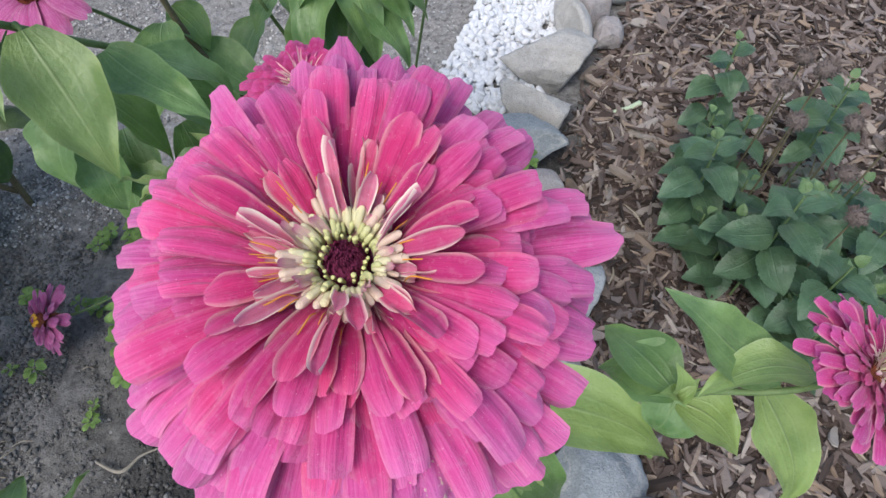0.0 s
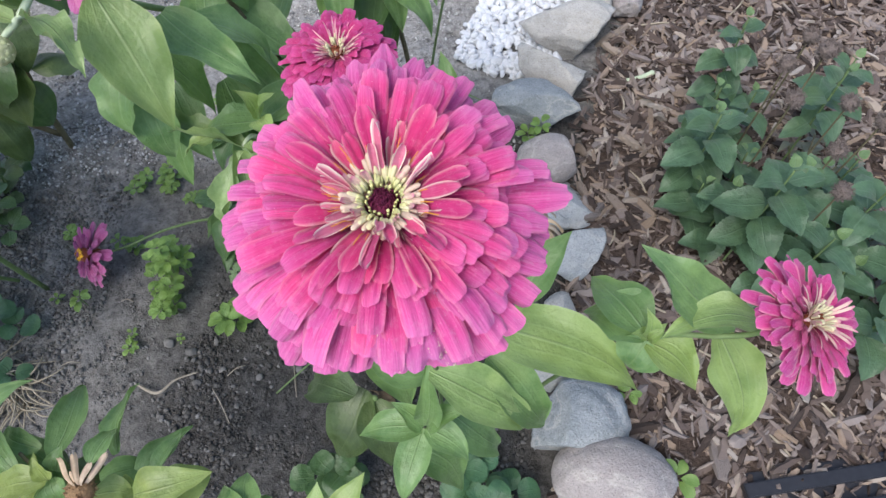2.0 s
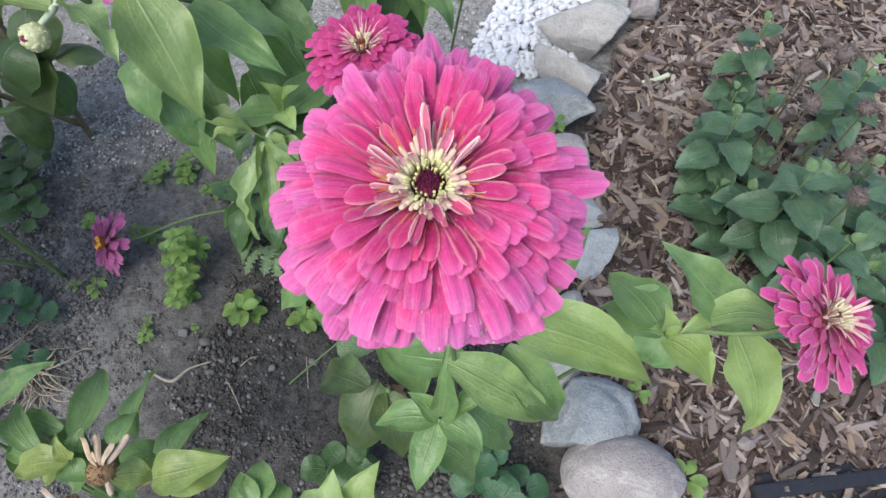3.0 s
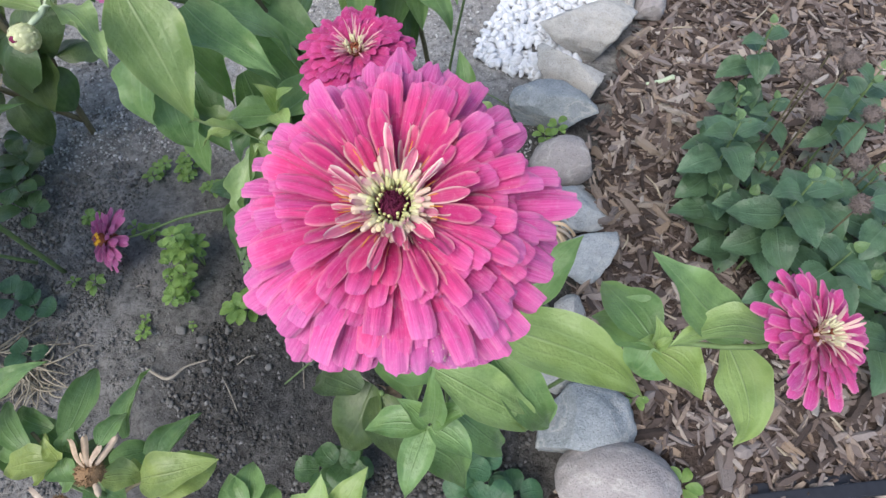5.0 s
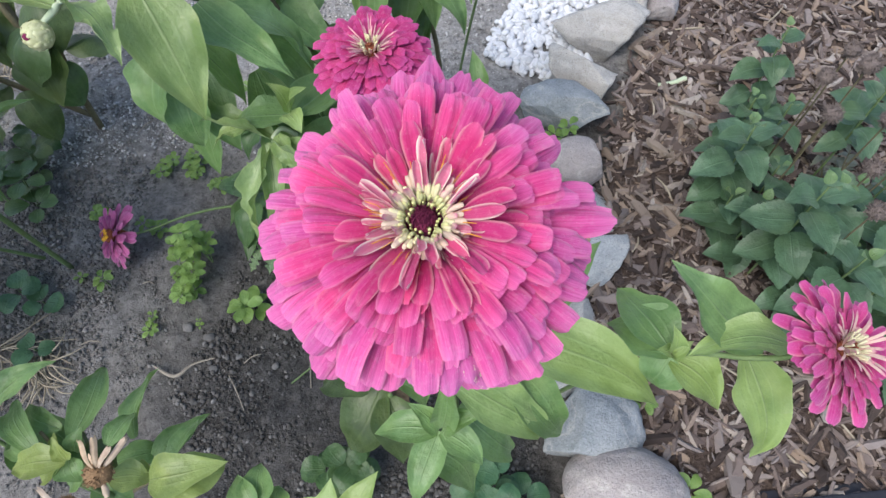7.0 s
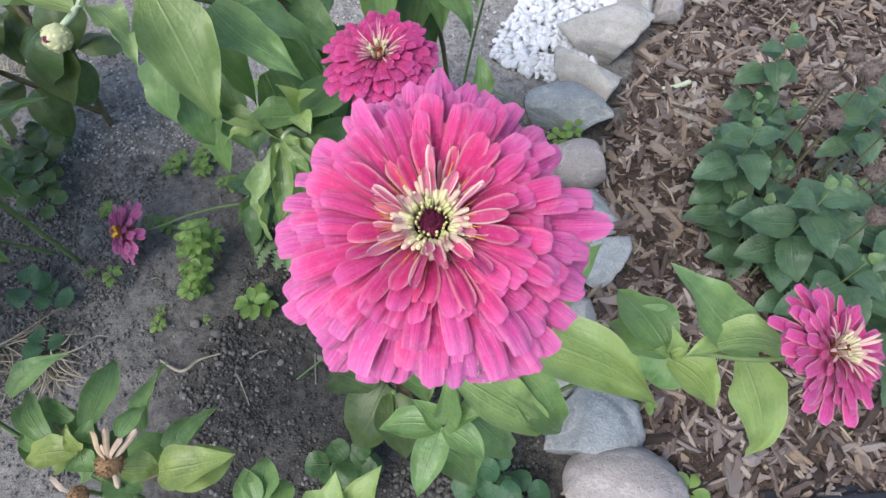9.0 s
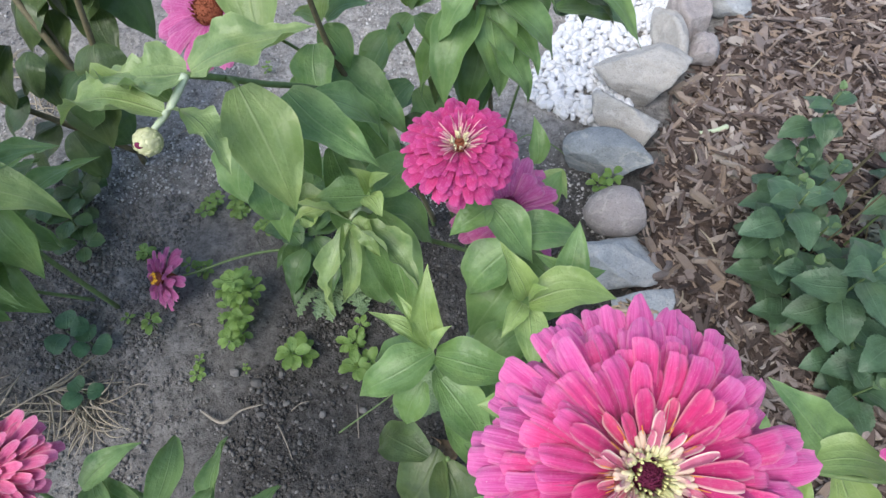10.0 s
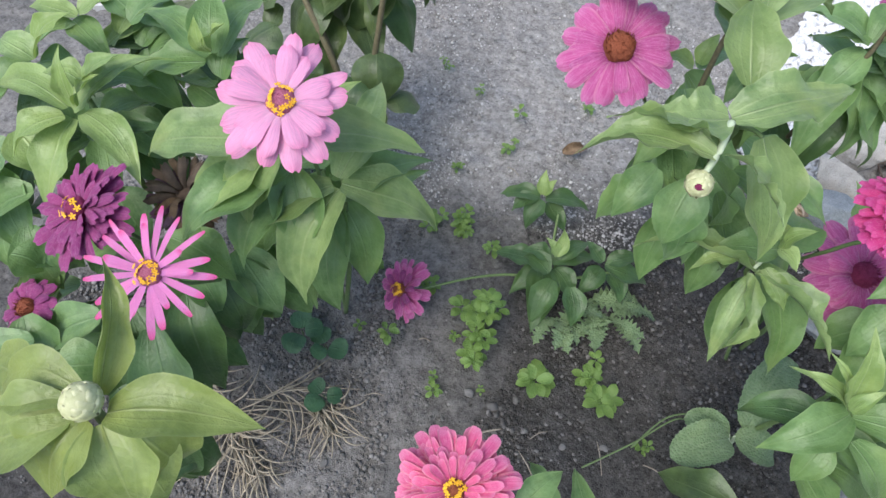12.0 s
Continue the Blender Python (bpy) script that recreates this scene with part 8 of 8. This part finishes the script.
def grey_bush(x, y, r, h, n, seed):
    """A loose mound of thin grey stems with many small narrow leaves."""
    rng = np.random.RandomState(seed)
    p = thing("grey_bush", "loose mound of small grey-green leaves among the mint", "low shrub", (x, y, ground_z(x, y)))
    for k in range(n):
        a, q = rng.uniform(0, 6.28), rng.uniform() ** 0.6
        tip = Vector((x + r * q * math.cos(a), y + r * q * math.sin(a), h * (1.1 - 0.6 * q) * rng.uniform(0.7, 1.1)))
        foot = Vector((x + 0.25 * r * q * math.cos(a), y + 0.25 * r * q * math.sin(a), 0.01))
        stalk(p, [foot, foot.lerp(tip, 0.5) + Vector((0, 0, 0.01)), tip], [0.0013, 0.0011, 0.0007], STEM_BROWN)
        for i in range(7):
            c = foot.lerp(tip, 1 - 0.09 * i)
            b = rng.uniform(0, 6.28)
            d = Vector((math.cos(b), math.sin(b), rng.uniform(-0.2, 0.5)))
            s = rng.uniform(0.014, 0.026)
            leaf(p, c, c + d * s, s * 0.45, 0.1, 0, 0.3, 0.03, LEAF_GREY, nu=6, nv=2)


grey_bush(0.625, 0.62, 0.075, 0.16, 22, 3)
grey_bush(0.665, 0.52, 0.07, 0.15, 20, 4)


# ---- weeds on the soil ----
def rosette(x, y, n, size, mat, seed, label, name="weed", h=0.02, tiers=1, wide=0.5, cat="weed", round_leaf=False):
    rng = np.random.RandomState(seed)
    z0 = ground_z(x, y)
    p = thing(name, label, cat, (x, y, z0), "weeds on the soil")
    shape = (0.42, 0.40) if round_leaf else (0.8, 0.6)
    for t in range(tiers):
        zc = z0 + h * (t + 1) / tiers
        ox, oy = (rng.uniform(-0.5, 0.5, 2) * size * (1.3 if tiers > 1 else 0))
        stalk(p, [(x, y, z0 - 0.002), (x + ox * 0.6, y + oy * 0.6, (z0 + zc) / 2), (x + ox, y + oy, zc)], 0.0009)
        for k in range(n):
            a = 6.28 * (k + rng.uniform(-0.25, 0.25)) / n + t
            el = rng.uniform(-0.1, 0.35)
            s = size * rng.uniform(0.75, 1.1) * (1 - 0.1 * t)
            d = Vector((math.cos(a) * math.cos(el), math.sin(a) * math.cos(el), math.sin(el)))
            c = Vector((x + ox, y + oy, zc + rng.uniform(-0.004, 0.004)))
            leaf(p, c + d * s * 0.15, c + d * s, s * wide, 0.08, 0, 0.15, 0.02, mat, nu=14 if round_leaf else 7, nv=4, shape=shape, teeth=0.035 if round_leaf else 0.0)


SPURGE = "low bright green weed with small oval leaves"
NEAR_WEEDS = [(-0.269, 0.401, 7, 0.034, 0.03, 2), (-0.161, 0.377, 7, 0.030, 0.03, 2), (-0.428, 0.34, 6, 0.017, 0.012, 1), (-0.52, 0.411, 6, 0.022, 0.03, 1), (-0.186, 0.442, 5, 0.018, 0.02, 1), (-0.49, 0.642, 5, 0.022, 0.02, 3), (-0.433, 0.625, 5, 0.018, 0.02, 2), (-0.574, 0.537, 5, 0.020, 0.03, 3), (-0.477, 0.516, 5, 0.020, 0.03, 3), (-0.449, 0.649, 6, 0.022, 0.03, 4), (-0.39, 0.604, 5, 0.018, 0.03, 3), (-0.479, 0.773, 4, 0.014, 0.03, 3), (-0.471, 0.973, 4, 0.012, 0.02, 2)]
FAR_WEEDS = [(-0.386, 0.839, 5, 0.016, 0.02, 3), (-0.555, 1.025, 4, 0.012, 0.03, 3), (-0.384, 0.931, 4, 0.018, 0.02, 1), (-0.25, 0.984, 4, 0.016, 0.02, 2), (0.195, 0.73, 6, 0.026, 0.055, 2), (-0.20, 0.42, 6, 0.024, 0.02, 2), (-0.44, 0.36, 4, 0.010, 0.008, 2), (-0.57, 0.42, 5, 0.012, 0.012, 1), (-0.36, 0.36, 4, 0.008, 0.006, 2), (-0.10, 0.33, 5, 0.014, 0.01, 2), (-0.42, 0.44, 5, 0.010, 0.01, 2), (0.36, 0.17, 5, 0.030, 0.03, 1), (0.31, 0.28, 5, 0.02, 0.02, 1)]
for i, (x, y, n, s, h, t) in enumerate(NEAR_WEEDS + FAR_WEEDS):
    rosette(x, y, n, s, LEAF_WEED, 300 + i, SPURGE, h=h, tiers=t, wide=0.55)
# the taller light green weed beside the lying flower
for k, (x, y, h) in enumerate([(-0.383, 0.452, 0.11), (-0.375, 0.425, 0.07), (-0.365, 0.465, 0.09), (-0.395, 0.475, 0.08), (-0.37, 0.40, 0.04)]):
    rosette(x, y, 6, 0.026, LEAF_WEED, 340 + k, "bushy light green weed with small rounded leaves", h=h, tiers=3, wide=0.55)
for k, (x, y) in enumerate([(-0.61, 0.370), (-0.654, 0.384), (-0.588, 0.292)]):
    rosette(x, y, 3, 0.036, LEAF_IVY, 360 + k, "ground ivy with small round dark green leaves", "ground_ivy", 0.02, 1, 1.0, round_leaf=True)
for k, (x, y) in enumerate([(0.075, 0.185), (0.10, 0.15), (0.125, 0.175), (0.14, 0.14), (-0.09, 0.16), (-0.06, 0.155), (-0.07, 0.14)]):
    # the last three clumps take the darker green for the shade around them
    rosette(x, y, 4, 0.036, LEAF_IVY if k < 4 else LEAF_LUSH_SHADED, 370 + k, "clump of rounded fresh green leaves near the stones", "ground_ivy", 0.07, 2, 0.9, round_leaf=True)
for k, (x, y) in enumerate([(-0.78, 0.56), (-0.72, 0.60), (-0.74, 0.67), (-0.80, 0.62), (-0.70, 0.55)]):
    rosette(x, y, 5, 0.046, LEAF_DARK if k % 2 else LEAF_LUSH_SHADED, 380 + k, "low dark green leaves under the old zinnia", "low_weed", 0.05, 2, 0.7)


def toothed(x, y, n, size, seed):
    """A weed whose leaves are cut into ragged lobes."""
    rng = np.random.RandomState(seed)
    p = thing("toothed_weed", "weed with ragged toothed blue-green leaves", "weed", (x, y, ground_z(x, y)), "weeds on the soil")
    for k in range(n):
        a = rng.uniform(-2.6, 0.6)
        s = size * rng.uniform(0.7, 1.1)
        b0 = Vector((x, y, 0.02))
        leaf(p, b0, b0 + Vector((math.cos(a) * s, math.sin(a) * s, rng.uniform(0.0, 0.03))), s * 0.34, 0.15, rng.uniform(-20, 20), 0.2, 0.05, LEAF_WOOLLY, teeth=0.45, nu=19, nv=4, shape=(0.7, 0.6))


toothed(-0.21, 0.54, 7, 0.085, 1)
toothed(-0.25, 0.50, 6, 0.075, 2)
toothed(-0.17, 0.52, 5, 0.075, 3)


# ---- straw, twigs and litter ----
def straw_tuft(x, y, n, reach, heading, fan, seed, curve=0.35):
    """Bleached blades that spring from one root and arch over the soil all to one side."""
    rng = np.random.RandomState(seed)
    p = thing("dry_grass", "tuft of dry bleached grass lying on the soil", "dry grass", (x, y, ground_z(x, y)))
    for k in range(n):
        a = radians(heading + rng.normal(0, fan))
        r = reach * rng.uniform(0.45, 1.05)
        turn = rng.normal(0, curve)
        h = rng.uniform(0.004, 0.022)
        q = [Vector((x + rng.uniform(-0.022, 0.022), y + rng.uniform(-0.016, 0.016), ground_z(x, y) + 0.004))]
        for s in range(4):
            a += turn + rng.uniform(-0.12, 0.12)
            w = q[-1] + Vector((math.cos(a) * r / 4, math.sin(a) * r / 4, 0))
            w.z = ground_z(w.x, w.y) + 0.003 + h * math.sin(3.1 * (s + 1) / 4.2)
            q.append(w)
        me = tube_mesh(q, [0.0009, 0.0014, 0.0013, 0.0010, 0.0004], STRAW, 5, "blade")
        part("blade", me, p)


straw_tuft(-0.715, 0.235, 21, 0.12, -62, 20, 5)
straw_tuft(-0.690, 0.205, 24, 0.10, -45, 30, 6)
straw_tuft(-0.655, 0.180, 21, 0.07, -85, 40, 15)
straw_tuft(-0.645, 0.285, 11, 0.12, -10, 12, 7, 0.16)
straw_tuft(-0.590, 0.278, 21, 0.08, -35, 26, 16)
straw_tuft(-0.560, 0.255, 13, 0.06, -150, 30, 18)
straw_tuft(-0.70, 0.25, 7, 0.15, 20, 12, 17, 0.14)
straw_tuft(-0.79, 0.29, 13, 0.10, -80, 50, 8)
straw_tuft(-0.90, 0.84, 18, 0.08, 20, 70, 9)
straw_tuft(-1.02, 0.92, 14, 0.08, 60, 70, 19)


def twig(points, r, label, name="twig", mat=None):
    tagged(new(name, tube_mesh(points, r, mat or WOOD, 6, name, 0.15)), label, "twig")


twig([(-0.405, 0.285, 0.006), (-0.375, 0.272, 0.008), (-0.36, 0.275, 0.009), (-0.345, 0.292, 0.008), (-0.315, 0.305, 0.006)], [0.0016, 0.0026, 0.0026, 0.0018, 0.0010], "pale bent dry twig on the soil")
twig([(0.375, 0.880, 0.022), (0.405, 0.886, 0.024), (0.43, 0.897, 0.026)], [0.003, 0.0045, 0.006], "short pale green-tipped twig on the mulch", mat=STEM_PALE)
for i, (x, y, a, L) in enumerate([(0.45, 0.72, 1.3, 0.06), (0.38, 0.62, 2.0, 0.05), (0.33, 0.43, -0.5, 0.10), (0.40, 0.36, -0.6, 0.12), (0.48, 0.30, 0.4, 0.08), (0.55, 0.30, -0.9, 0.07), (0.42, 1.02, 0.1, 0.07), (0.60, 1.05, 0.9, 0.06), (0.36, 0.79, 1.5, 0.045), (0.47, 0.25, -0.8, 0.07), (0.31, 0.52, 1.2, 0.03)]):
    z = 0.03
    twig([(x, y, z), (x + L * 0.5 * math.cos(a) + 0.003, y + L * 0.5 * math.sin(a), z + 0.003), (x + L * math.cos(a), y + L * math.sin(a), z)], [0.0014, 0.0017, 0.0009], "thin pale straw-coloured twig on the mulch", mat=STRAW)
for i, (x, y, a, L) in enumerate([(-0.27, 0.30, 0.6, 0.03), (-0.16, 0.27, 1.8, 0.05), (-0.25, 0.23, 2.2, 0.06), (-0.53, 0.31, 0.2, 0.03), (-0.10, 0.30, -0.4, 0.04), (-0.62, 0.80, 0.5, 0.05), (-0.36, 0.78, 2.6, 0.03), (-0.58, 0.72, 1.0, 0.04), (-0.47, 0.42, 0.0, 0.02)]):
    z = ground_z(x, y) + 0.004
    twig([(x, y, z), (x + L * 0.5 * math.cos(a), y + L * 0.5 * math.sin(a) + 0.003, z + 0.003), (x + L * math.cos(a), y + L * math.sin(a), z)], [0.0008, 0.0011, 0.0006], "tiny dry stem on the soil")
# long green weed stalks arching over the soil
for pts in ([(-0.19, 0.275, 0.01), (-0.13, 0.315, 0.05), (-0.07, 0.36, 0.07), (-0.02, 0.35, 0.02)], [(-0.12, 0.32, 0.01), (-0.08, 0.365, 0.05), (-0.03, 0.37, 0.06), (0.01, 0.33, 0.02)], [(0.02, 0.80, 0.01), (0.06, 0.84, 0.03), (0.12, 0.82, 0.02), (0.15, 0.79, 0.01)]):
    tagged(new("grass_stalk", tube_mesh(pts, [0.0014, 0.0013, 0.0012, 0.0008], STEM, 6, "grass_stalk")), "thin green stalk arching over the soil", "grass stalk")


def curled_leaf(x, y, s, a, seed):
    ob = tagged(new("dead_leaf", leaf_mesh((x, y, 0.004), (x + s * math.cos(a), y + s * math.sin(a), 0.012), s * 0.62, 0.28, 30, 1.1, 0.22, DEAD_LEAF, seed)), "curled dry brown leaf on the soil", "dead leaf")
    return ob


curled_leaf(-0.285, 0.865, 0.05, 0.3, 2)
curled_leaf(-0.03, 0.24, 0.05, 2.0, 4)
curled_leaf(0.02, 0.18, 0.05, 1.0, 5)
